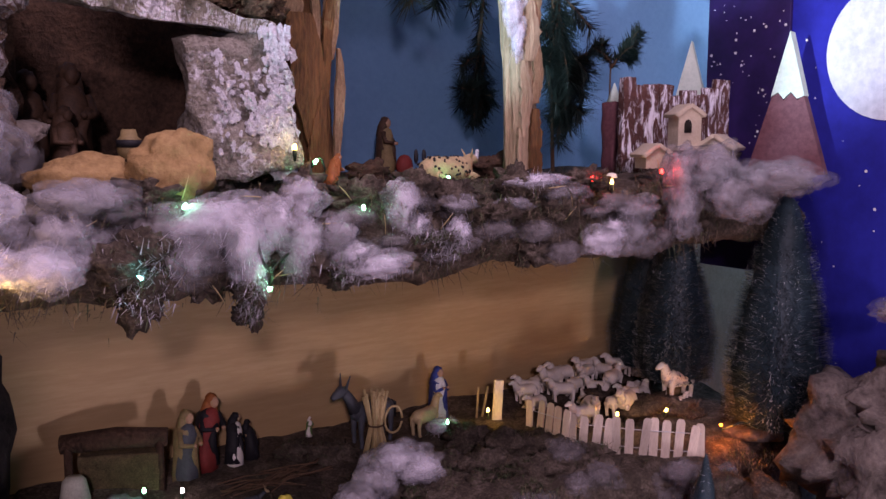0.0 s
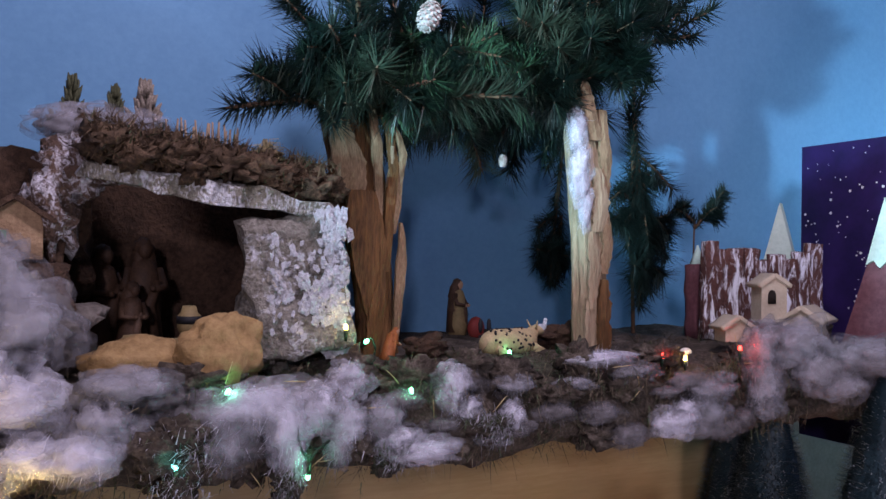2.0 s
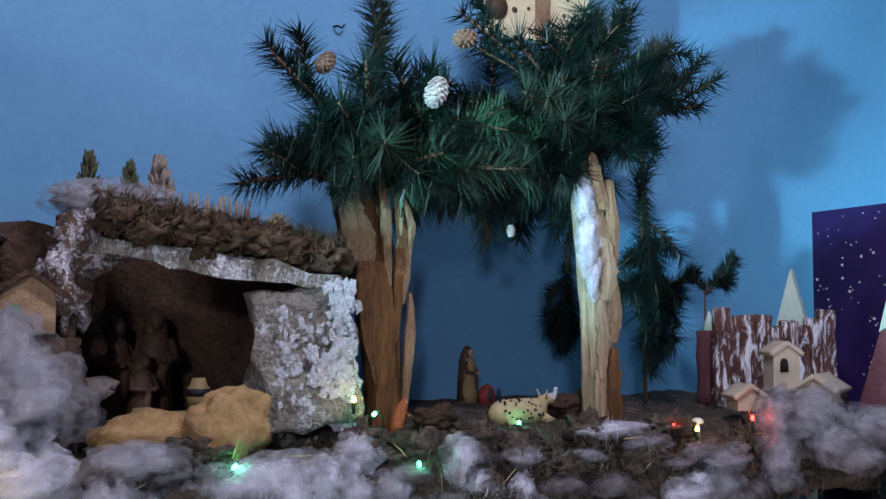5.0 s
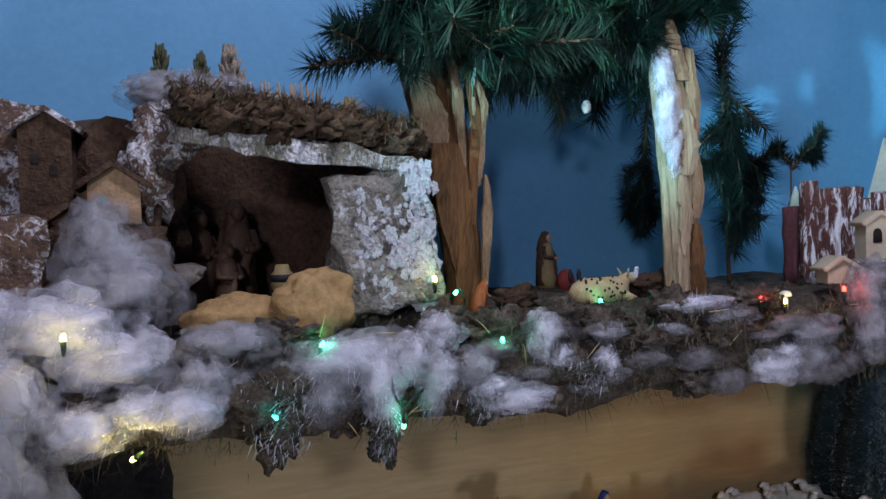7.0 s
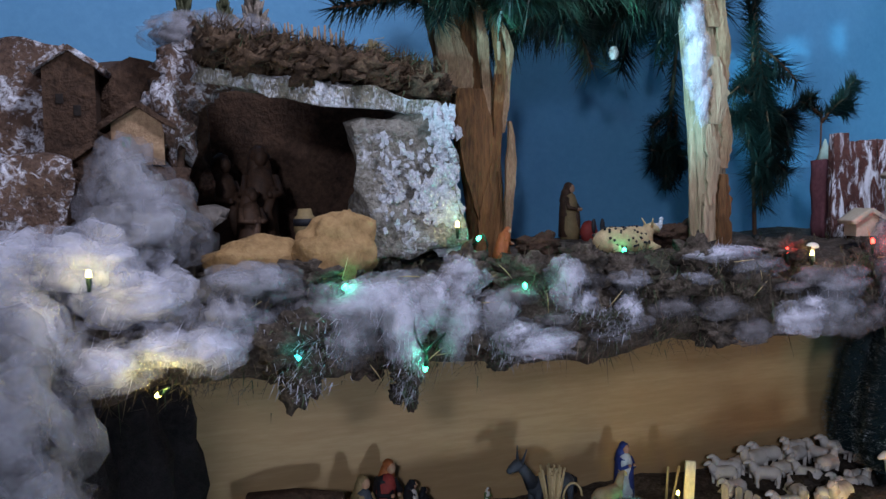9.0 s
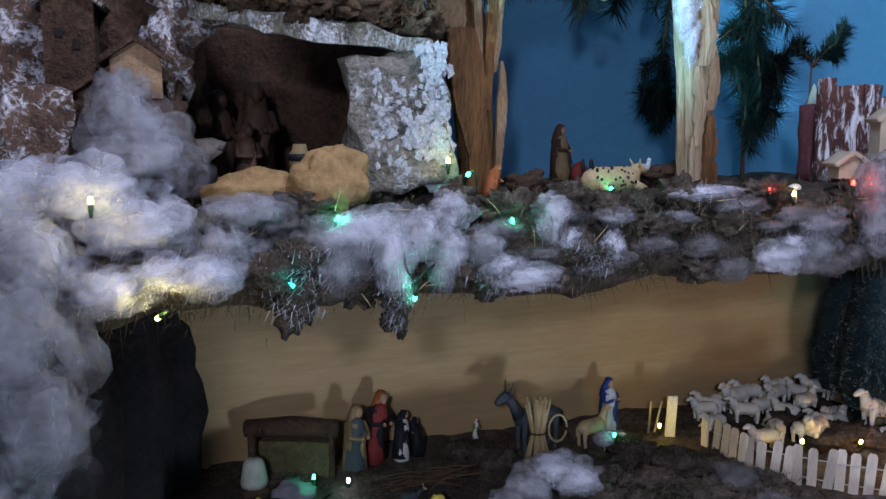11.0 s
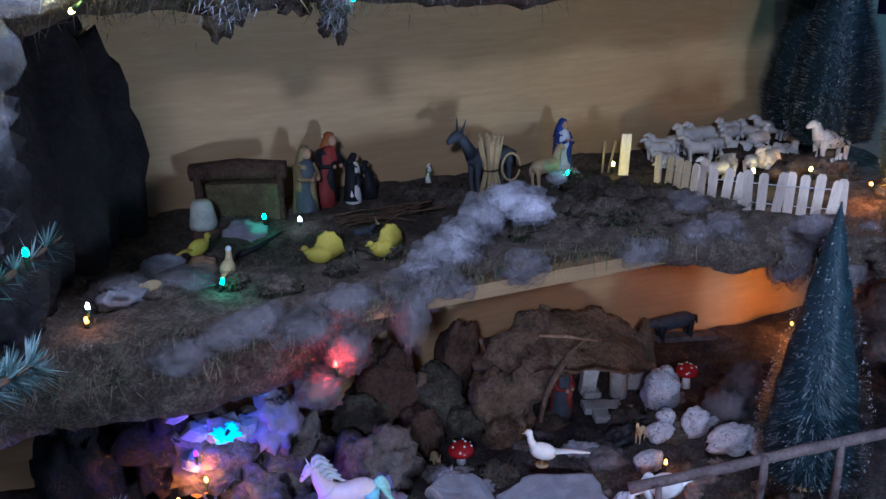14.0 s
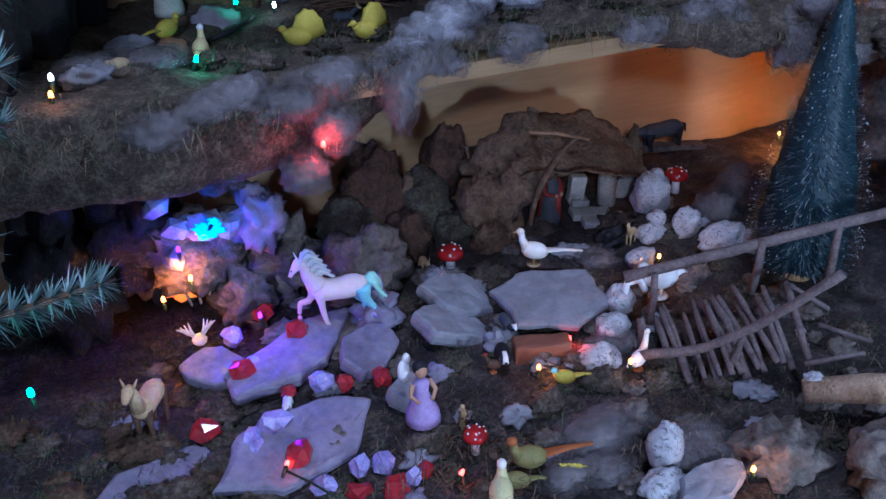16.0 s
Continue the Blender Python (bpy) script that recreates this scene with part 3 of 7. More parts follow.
f = Form()
f.box((0.298, 1.04, 1.462), (0.285, 0.16, 0.020), 0, pose(0, 0, 0, 8, 7.2, -6), 0, 0.011, 28, 13)
hang(f, "roof", BARK_SNOW, cave, "whitewashed bark roof slab")
f = Form()
f.box((0.388, 0.970, 1.345), (0.118, 0.05, 0.165), 0, pose(0, 0, 0, -4, -10, -8), 0, 0.014, 26, 22, 0.95)
f.ball((0.352, 0.985, 1.285), (0.04, 0.03, 0.05), 0, 18, amp=0.6, freq=2, seed=3)
hang(f, "pillar", BARK_PILLAR, cave, "rough grey bark pillar with white dabs")
f, r = Form(), random.Random(31)
for k in range(330):
    q = r.random()
    if r.random() < 0.6:
        x, z, s = 0.441 - 0.020 * q + r.gauss(0, 0.008), 1.265 + 0.165 * q, r.uniform(0.002, 0.006)
    elif r.random() < 0.5:
        x, z, s = r.uniform(0.385, 0.44), r.uniform(1.262, 1.35), r.uniform(0.002, 0.0065)
    else:
        x, z, s = r.uniform(0.345, 0.43), r.uniform(1.29, 1.40), r.uniform(0.0015, 0.004)
    f.ball((x, 0.940 + r.uniform(-0.004, 0.004) + max(0, x - 0.435) * 0.8, z), (s, s * 0.35, s * r.uniform(0.8, 2.0)), 0, 9, pose(0, 0, 0, 0, r.uniform(-40, 40), 0), amp=0.9, freq=2.2, seed=k)
hang(f, "white_crust", CRUST, cave, "thick dabs of white paint", "stuff", smooth=False)
f = Form()
f.box((0.26, 1.225, 1.358), (0.42, 0.02, 0.275), 0, None, 0, 0.012, 20, 8)
hang(f, "back_wall", CORK, cave, "dark brown cork back wall")
f = Form()
f.box((0.115, 1.12, 1.35), (0.03, 0.20, 0.24), 0, pose(0, 0, 0, 0, 0, 6), 0, 0.016, 20, 8)
hang(f, "side_wall", CORK, cave, "dark brown cork side wall")
f = Form()
f.box((0.44, 1.11, 1.35), (0.02, 0.18, 0.20), 0, None, 0, 0.01, 20, 7)
hang(f, "side_wall", CORK, cave)
f = Form()
f.ball((0.15, 1.04, 1.475), (0.035, 0.04, 0.035), 0, 20, amp=0.6, freq=2, seed=8)
f.ball((0.125, 1.03, 1.42), (0.03, 0.04, 0.05), 0, 20, amp=0.6, freq=2, seed=9)
hang(f, "corner_stone", CORK_SNOW, cave, "cork corner lump splashed with white paint")
f = Form()
r = random.Random(8)
for k in range(44):
    x = 0.165 + 0.265 * k / 43
    front = k % 2
    f.ball((x, (0.985 if front else 1.05) + r.uniform(-0.015, 0.02), 1.492 - (x - 0.17) * 0.13 + (0.0 if front else 0.012) + r.uniform(-0.004, 0.012)), (0.022, 0.028, 0.017), 0, 18, amp=0.85, freq=2.8, seed=k)
hang(f, "roof_moss", ROOF_MOSS, cave, "brown moss heaped on the roof")
f = Form()
for k in range(7000):
    x = 0.155 + 0.285 * r.random()
    f.blade((x, 0.955 + r.random() * 0.12, 1.492 - (x - 0.17) * 0.13 + r.uniform(-0.012, 0.034)), (r.gauss(0, 1), r.gauss(-0.5, 0.6), r.gauss(0.3, 0.7)), r.uniform(0.007, 0.024), 0.0009, 0 if r.random() < 0.88 else 1)
hang(f, "moss_fibre", [ROOF_FIBRE, GREEN_BLADE], cave, kind="stuff")
cotton([(0.155, 1.06, 1.525, 0.045, 0.03, 0.018), (0.205, 1.055, 1.528, 0.045, 0.03, 0.014)], "grey cotton wool on the cave roof", COTTON_GREY)


def shrub(x, y, z, w, h, m, label, seed):
    """A small stiff bush, like a cone of upright scales."""
    f, r = Form(), random.Random(seed)
    f.tube([(0, 0, 0), (0, 0, h * 0.9)], [w * 0.25, w * 0.05], 0, 6)
    for k in range(70):
        a, q = r.uniform(0, 6.28), r.random()
        rad = w * (1 - q * 0.75) * r.uniform(0.5, 1.0)
        f.tube([(rad * 0.5 * math.cos(a), rad * 0.5 * math.sin(a), h * q * 0.75), (rad * math.cos(a), rad * math.sin(a), h * (q * 0.75 + 0.22))], [w * 0.17, w * 0.03], 0, 5)
    f.make("shrub", m, label=label, category="shrub", group="small bushes on the cave roof", at=pose(x, y, z))


OLIVE = mat("olive_scales", (0.035, 0.04, 0.02), (0.10, 0.10, 0.055), 60, 0.9, 0.4)
shrub(0.150, 1.12, 1.535, 0.024, 0.066, OLIVE, "small olive-green toy bush", 1)
shrub(0.127, 1.13, 1.53, 0.010, 0.025, OLIVE, "tiny olive-green toy bush", 2)
shrub(0.197, 1.11, 1.535, 0.019, 0.056, OLIVE, "small olive-green toy bush", 3)
shrub(0.227, 1.07, 1.528, 0.030, 0.066, mat("pine_cone_scales", (0.10, 0.075, 0.055), (0.36, 0.30, 0.25), 70, 0.9, 0.4), "grey-brown pine cone set upright as a bush", 4)
pal = holder("palisade", pose(0.285, 1.05, 1.50), "low fence of dry twigs on the cave roof", "twig fence")
r = random.Random(21)
for k in range(24):
    f = Form()
    x = -0.05 + 0.1 * k / 23
    f.tube([(x, r.uniform(-0.006, 0.006), -0.012), (x + r.uniform(-0.004, 0.004), 0, r.uniform(0.024, 0.045))], [0.0026, 0.0012], 0, 5)
    f.make("twig", mat("dry_twig", (0.20, 0.13, 0.085), (0.40, 0.29, 0.20), 60, 0.9, 0.4) if k == 0 else bpy.data.materials["dry_twig"], pal)
f = Form()
for k in range(60):
    a = r.uniform(0, 6.28)
    up = r.uniform(0.015, 0.034)
    f.tube([(0, 0, 0), (0.006 * math.cos(a), 0.006 * math.sin(a), up), (0.022 * math.cos(a), 0.022 * math.sin(a), up * r.uniform(0.4, 1))], [0.0008, 0.0007, 0.0004], 0, 3)
f.make("straw_tuft", STRAW, label="tuft of pale dry straw on the cave roof", category="straw tuft", at=pose(0.358, 1.0, 1.485))


# trunks and fir boughs
def trunk_form(pts, radii, seed, flat=0.8, n=46, seg=56):
    """A split trunk: long ridges and clefts run along it, and its ends are torn."""
    f, verts, faces = Form(), [], []
    row = [Vector(p) for p in smooth_row(pts, n)]
    for i, p in enumerate(row):
        q = i / (n - 1)
        rad = np.interp(q, np.linspace(0, 1, len(radii)), radii)
        for j in range(seg):
            a = 2 * math.pi * j / seg
            d = Vector((math.cos(a), math.sin(a), 0))
            k = 1 + 0.16 * noise.noise(Vector((d.x * 2.2, d.y * 2.2, q * 1.3 + seed))) + 0.12 * noise.noise(Vector((d.x * 7, d.y * 7, q * 2.2 + seed)))
            k -= 0.16 * max(0.0, noise.noise(Vector((d.x * 5, d.y * 5, q * 1.1 + seed * 3))) - 0.12)
            k += 0.05 * noise.noise(Vector((d.x * 12, d.y * 12, q * 16 + seed)))
            up = 0.022 * noise.noise(Vector((d.x * 4, d.y * 4, seed))) if i > n - 4 else 0
            verts.append(p + Vector((d.x * rad * k, d.y * rad * k * flat, up)))
    for i in range(n - 1):
        for j in range(seg):
            k = (j + 1) % seg
            faces.append((i * seg + j, i * seg + k, (i + 1) * seg + k, (i + 1) * seg + j))
    faces += [tuple(range(seg - 1, -1, -1)), tuple(len(verts) - seg + j for j in range(seg))]
    f.add(verts, faces)
    return f


def bough(base, tip, parent, n, length, seed, spread=1.0, tint=0, side=3, mats=None):
    """A fir bough: a bent twig with side shoots, all set with needles."""
    r = random.Random(seed)
    base, tip = Vector(base), Vector(tip)
    mid = base.lerp(tip, 0.5) + Vector((0, 0, (tip - base).length * 0.08))
    axis = [base, base.lerp(mid, 0.6), mid, mid.lerp(tip, 0.6), tip]
    lines = [axis]
    span = (tip - base).length
    for k in range(side):
        q = r.uniform(0.25, 0.75)
        s = Vector(smooth_row(axis, 21)[int(q * 20)])
        e = s + ((tip - base).normalized() + Vector((r.gauss(0, 0.7), r.gauss(-0.1, 0.5), r.gauss(0, 0.6)))).normalized() * span * r.uniform(0.3, 0.5)
        lines.append([s, s.lerp(e, 0.5) + Vector((0, 0, 0.004)), e])
    twig, leaf = Form(), Form()
    for k, line in enumerate(lines):
        pts = [Vector(p) for p in smooth_row(line, 24)]
        twig.tube(pts[::4] + [pts[-1]], [0.0032 if k == 0 else 0.0018] * 6 + [0.001], 0, 5)
        for _ in range(int(n * (1 if k == 0 else 0.45))):
            q = r.random() ** 0.8
            i = min(22, int(q * 23))
            d = (pts[i + 1] - pts[i]).normalized()
            o = Vector((r.gauss(0, 1), r.gauss(0, 1), r.gauss(0, 1)))
            o = (o - d * o.dot(d)).normalized()
            leaf.blade(pts[i], d * r.uniform(0.35, 1.1) + o * spread, length * r.uniform(0.6, 1.25), 0.0013, 1 if r.random() < 0.12 + tint else 0, r.uniform(0, 0.15))
    tw = hang(twig, "bough", TWIG, parent)
    ob = leaf.make("needles", mats or [NEEDLE, NEEDLE_LIGHT], label="", kind="stuff")
    ob.parent = tw
    return tw


tree_a = holder("pine_tree", pose(0.53, 1.05, 1.24), "toy pine of a split brown trunk with artificial fir boughs", "tree")
f = trunk_form([(0.530, 1.05, 1.235), (0.524, 1.05, 1.29), (0.517, 1.05, 1.36), (0.501, 1.05, 1.455), (0.482, 1.05, 1.565)], [0.031, 0.027, 0.032, 0.037, 0.037], 3, 0.62)
hang(f, "trunk", TRUNK, tree_a, "split brown pine trunk")
for name, m, pts, widths, label in (
        ("torn_bark", TRUNK_TORN, [(0.484, 1.018, 1.455), (0.474, 1.014, 1.49), (0.463, 1.016, 1.53), (0.460, 1.022, 1.556)], [0.010, 0.020, 0.022, 0.017, 0.012], "pale torn wood at the top"),
        ("bark_plate", TRUNK, [(0.512, 1.020, 1.29), (0.503, 1.015, 1.36), (0.494, 1.012, 1.43), (0.489, 1.014, 1.465)], [0.008, 0.017, 0.024, 0.026, 0.018], "orange-brown bark plate"),
        ("splinter", TRUNK_TORN, [(0.518, 1.022, 1.40), (0.513, 1.014, 1.47), (0.506, 1.008, 1.53), (0.498, 1.008, 1.575)], [0.002, 0.005, 0.007, 0.005], "long pale splinter"),
        ("splinter", TRUNK, [(0.530, 1.022, 1.36), (0.528, 1.012, 1.44), (0.530, 1.004, 1.50), (0.522, 1.0, 1.535), (0.512, 1.0, 1.56)], [0.003, 0.006, 0.007, 0.006, 0.003], ""),
        ("splinter", TRUNK_PALE, [(0.524, 1.016, 1.44), (0.527, 1.004, 1.50), (0.524, 0.998, 1.523)], [0.002, 0.004, 0.002], ""),
        ("splinter", TRUNK_TORN, [(0.538, 1.024, 1.41), (0.540, 1.010, 1.48), (0.541, 1.0, 1.515), (0.530, 0.996, 1.54), (0.512, 1.0, 1.563), (0.500, 1.004, 1.56)], [0.004, 0.006, 0.005, 0.005, 0.004, 0.002], "curled peeled strip of bark"),
        ("splinter", TRUNK_TORN, [(0.545, 1.026, 1.27), (0.549, 1.022, 1.34), (0.551, 1.020, 1.40), (0.549, 1.022, 1.425)], [0.004, 0.006, 0.007, 0.002], "pale strip split from the side"),
        ("splinter", TRUNK, [(0.508, 1.02, 1.25), (0.514, 1.014, 1.31), (0.520, 1.012, 1.37)], [0.010, 0.012, 0.003], "")):
    hang(plank_strip(pts, widths, 0.006, len(pts) + pts[0][0] * 90), name, m, tree_a, label, smooth=False)
TOP = (0.50, 1.04, 1.565)
for k, (tip, n, ln, tint, side) in enumerate((((0.331, 0.95, 1.705), 420, 0.034, 0.0, 5), ((0.494, 1.0, 1.838), 520, 0.036, 0.0, 2), ((0.302, 0.97, 1.547), 420, 0.034, 0.0, 4), ((0.40, 0.90, 1.64), 420, 0.045, 0.05, 5),
                                              ((0.65, 0.95, 1.675), 380, 0.034, 0.5, 3), ((0.672, 0.93, 1.59), 420, 0.052, 0.05, 3), ((0.36, 1.02, 1.60), 420, 0.045, 0.0, 5), ((0.44, 0.92, 1.70), 380, 0.045, 0.0, 4), ((0.55, 0.93, 1.60), 360, 0.04, 0.35, 3), ((0.46, 0.90, 1.60), 420, 0.05, 0.1, 4), ((0.55, 1.04, 1.72), 360, 0.036, 0.0, 3), ((0.60, 0.96, 1.62), 420, 0.045, 0.1, 5), ((0.57, 0.95, 1.70), 420, 0.045, 0.05, 5), ((0.42, 0.95, 1.62), 420, 0.045, 0.0, 5))):
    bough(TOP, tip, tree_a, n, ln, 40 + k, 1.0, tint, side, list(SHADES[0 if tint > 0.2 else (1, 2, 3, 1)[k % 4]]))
tree_b = holder("pine_tree", pose(0.85, 0.993, 1.25), "toy pine of a pale peeled trunk with artificial fir boughs", "tree")
f = trunk_form([(0.840, 0.993, 1.235), (0.836, 0.993, 1.32), (0.833, 0.993, 1.42), (0.829, 0.993, 1.50), (0.814, 0.993, 1.58), (0.800, 0.993, 1.635)], [0.030, 0.027, 0.027, 0.030, 0.027, 0.013], 8, 0.75)
hang(f, "trunk", TRUNK_PALE, tree_b, "pale peeling trunk")
for k, (pts, widths, m) in enumerate((
        ([(0.826, 0.967, 1.55), (0.815, 0.966, 1.59), (0.806, 0.968, 1.632)], [0.010, 0.012, 0.011, 0.004], TRUNK_TORN), ([(0.848, 0.972, 1.47), (0.845, 0.968, 1.53), (0.838, 0.970, 1.595)], [0.006, 0.010, 0.010, 0.006], TRUNK_TORN),
        ([(0.832, 0.967, 1.42), (0.836, 0.965, 1.46), (0.828, 0.966, 1.51)], [0.009, 0.014, 0.012, 0.006], TRUNK_PALE), ([(0.846, 0.970, 1.36), (0.850, 0.968, 1.40), (0.848, 0.970, 1.45)], [0.006, 0.009, 0.008, 0.004], TRUNK_TORN),
        ([(0.824, 0.968, 1.31), (0.826, 0.966, 1.37), (0.822, 0.969, 1.42)], [0.005, 0.009, 0.010, 0.006], TRUNK_PALE), ([(0.845, 0.968, 1.25), (0.844, 0.966, 1.30), (0.846, 0.968, 1.352)], [0.011, 0.012, 0.011, 0.006], TRUNK),
        ([(0.819, 0.970, 1.245), (0.816, 0.968, 1.28), (0.818, 0.971, 1.325)], [0.006, 0.005, 0.004, 0.002], TRUNK_PALE))):
    hang(plank_strip(pts, widths, 0.005, k * 3.7, 0.5), "bark_plate", m, tree_b, smooth=False)
cotton([(0.790, 0.966, 1.560, 0.012, 0.008, 0.026), (0.796, 0.964, 1.505, 0.014, 0.008, 0.032), (0.806, 0.966, 1.455, 0.008, 0.006, 0.026)], "white cotton wool stuck along the pale trunk", fibres=120)
TOP = (0.82, 0.99, 1.64)
for k, (tip, n, ln, tint, side) in enumerate((((0.613, 1.02, 1.825), 420, 0.034, 0.0, 3), ((0.66, 0.95, 1.775), 420, 0.045, 0.0, 4), ((0.92, 1.02, 1.882), 420, 0.034, 0.0, 4), ((0.985, 1.0, 1.832), 420, 0.036, 0.0, 4), ((1.048, 1.0, 1.738), 380, 0.03, 0.0, 2),
                                              # The last seven, at the back, also thicken the canopy's shadow on the
                                              # wall.
                                              ((0.90, 0.95, 1.66), 420, 0.045, 0.1, 4), ((0.608, 0.96, 1.63), 420, 0.04, 0.25, 4), ((0.584, 1.05, 1.56), 300, 0.036, 0.0, 2), ((0.80, 0.98, 1.85), 420, 0.04, 0.0, 5), ((0.72, 1.0, 1.74), 420, 0.04, 0.0, 5), ((0.86, 0.93, 1.75), 420, 0.045, 0.1, 5), ((0.70, 0.98, 1.64), 380, 0.045, 0.0, 4), ((0.93, 1.02, 1.70), 380, 0.036, 0.0, 4), ((0.68, 0.95, 1.70), 420, 0.045, 0.0, 5), ((0.74, 0.94, 1.80), 420, 0.042, 0.0, 5), ((0.95, 0.97, 1.76), 420, 0.042, 0.0, 5), ((0.72, 0.97, 1.60), 420, 0.045, 0.0, 5), ((0.99, 1.0, 1.78), 420, 0.036, 0.0, 4), ((0.88, 1.0, 1.82), 420, 0.042, 0.0, 5), ((0.60, 1.16, 1.56), 520, 0.045, 0.0, 5), ((0.70, 1.2, 1.58), 520, 0.045, 0.0, 5), ((0.76, 1.16, 1.56), 520, 0.045, 0.0, 5), ((0.95, 1.2, 1.62), 520, 0.045, 0.0, 5), ((0.56, 1.2, 1.64), 520, 0.045, 0.0, 5), ((0.90, 1.15, 1.70), 520, 0.045, 0.0, 5), ((0.68, 1.15, 1.72), 520, 0.045, 0.0, 5))):
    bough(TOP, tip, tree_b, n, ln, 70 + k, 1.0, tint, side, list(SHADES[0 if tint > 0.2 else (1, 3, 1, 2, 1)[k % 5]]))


# Rear boughs added in near-black needles, in place of the canopy's shadow on the wall.
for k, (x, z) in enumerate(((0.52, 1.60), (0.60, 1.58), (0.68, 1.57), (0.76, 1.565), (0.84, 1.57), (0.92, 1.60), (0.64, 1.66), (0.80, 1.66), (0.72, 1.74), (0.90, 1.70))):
    bough((0.82, 1.02, 1.68), (x, 1.23, z), tree_b, 520, 0.045, 160 + k, 1.0, 0.0, 5, [NEEDLE_DEEP_SHADE, NEEDLE])


def pine_cone(c, r, tilt, m, label):
    f = Form()
    f.ball((0, 0, 0), (r * 0.55, r * 0.55, r), 0, 12)
    for i in range(7):
        for j in range(9):
            a, q = j * 0.7 + i * 0.35, -0.85 + i * 0.28
            w = math.sqrt(max(0.05, 1 - q * q))
            f.ball((math.cos(a) * w * r * 0.62, math.sin(a) * w * r * 0.62, q * r), (r * 0.16, r * 0.16, r * 0.07), 0, 6, pose(0, 0, 0, 0, 30, math.degrees(a)))
    f.make("pine_cone", m, label=label, category="pine cone", group="pine cones on the boughs", at=pose(*c, 0, tilt, 20))


SNOWCONE = mat("frosted_cone", (0.16, 0.11, 0.09), (0.56, 0.50, 0.48), 40, 0.9, 0.3)
BROWNCONE = mat("brown_cone", (0.10, 0.055, 0.035), (0.30, 0.19, 0.13), 40, 0.9, 0.3)
pine_cone((0.54, 0.93, 1.677), 0.021, 25, SNOWCONE, "pine cone frosted white, hung among fir boughs")
pine_cone((0.691, 1.0, 1.515), 0.009, 0, SNOWCONE, "small white cone hanging under the boughs")
pine_cone((0.616, 1.0, 1.778), 0.02, 70, BROWNCONE, "brown pine cone among fir boughs")
pine_cone((0.80, 0.95, 1.75), 0.024, 40, BROWNCONE, "brown pine cone among fir boughs")
pine_cone((0.40, 0.95, 1.70), 0.016, 40, BROWNCONE, "brown pine cone among fir boughs")

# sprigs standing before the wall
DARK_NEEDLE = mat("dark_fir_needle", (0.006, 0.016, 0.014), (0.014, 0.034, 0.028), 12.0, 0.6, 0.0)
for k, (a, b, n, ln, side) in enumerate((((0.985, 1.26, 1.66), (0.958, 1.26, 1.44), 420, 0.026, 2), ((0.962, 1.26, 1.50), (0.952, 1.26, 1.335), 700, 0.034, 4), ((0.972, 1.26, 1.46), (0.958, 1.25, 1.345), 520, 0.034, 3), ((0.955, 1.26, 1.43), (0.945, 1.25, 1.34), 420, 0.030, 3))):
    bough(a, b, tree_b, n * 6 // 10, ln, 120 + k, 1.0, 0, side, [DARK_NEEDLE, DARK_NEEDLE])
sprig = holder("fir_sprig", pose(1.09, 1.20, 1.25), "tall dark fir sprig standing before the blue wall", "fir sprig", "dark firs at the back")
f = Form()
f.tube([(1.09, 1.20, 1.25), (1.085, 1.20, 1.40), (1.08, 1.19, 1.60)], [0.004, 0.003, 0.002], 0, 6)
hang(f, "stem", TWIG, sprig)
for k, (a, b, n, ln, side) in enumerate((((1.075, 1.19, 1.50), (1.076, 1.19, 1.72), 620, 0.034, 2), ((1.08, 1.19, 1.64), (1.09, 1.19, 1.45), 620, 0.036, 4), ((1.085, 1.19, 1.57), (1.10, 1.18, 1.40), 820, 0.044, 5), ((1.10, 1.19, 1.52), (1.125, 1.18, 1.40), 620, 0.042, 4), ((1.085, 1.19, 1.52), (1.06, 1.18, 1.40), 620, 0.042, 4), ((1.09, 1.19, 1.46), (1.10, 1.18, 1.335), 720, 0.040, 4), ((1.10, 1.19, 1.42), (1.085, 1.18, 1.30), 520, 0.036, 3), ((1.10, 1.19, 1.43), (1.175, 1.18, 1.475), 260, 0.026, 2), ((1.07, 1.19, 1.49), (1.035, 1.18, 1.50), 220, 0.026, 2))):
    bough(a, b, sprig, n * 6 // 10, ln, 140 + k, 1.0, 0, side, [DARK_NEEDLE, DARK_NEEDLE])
sprig = holder("fir_sprig", pose(1.19, 1.16, 1.25), "small fir sprig by the bark castle", "fir sprig", "dark firs at the back")
f = Form()
f.tube([(1.19, 1.16, 1.25), (1.185, 1.15, 1.45)], [0.002, 0.0015], 0, 6)
hang(f, "stem", TWIG, sprig)
bough((1.185, 1.15, 1.44), (1.25, 1.14, 1.50), sprig, 300, 0.024, 5, 1.0, 0, 2, [DARK_NEEDLE, NEEDLE])
bough((1.185, 1.15, 1.45), (1.14, 1.15, 1.475), sprig, 260, 0.024, 6, 1.0, 0, 1, [DARK_NEEDLE, NEEDLE])
bough((1.21, 1.15, 1.455), (1.235, 1.14, 1.47), sprig, 300, 0.028, 7, 1.0, 0, 2, [DARK_NEEDLE, NEEDLE])


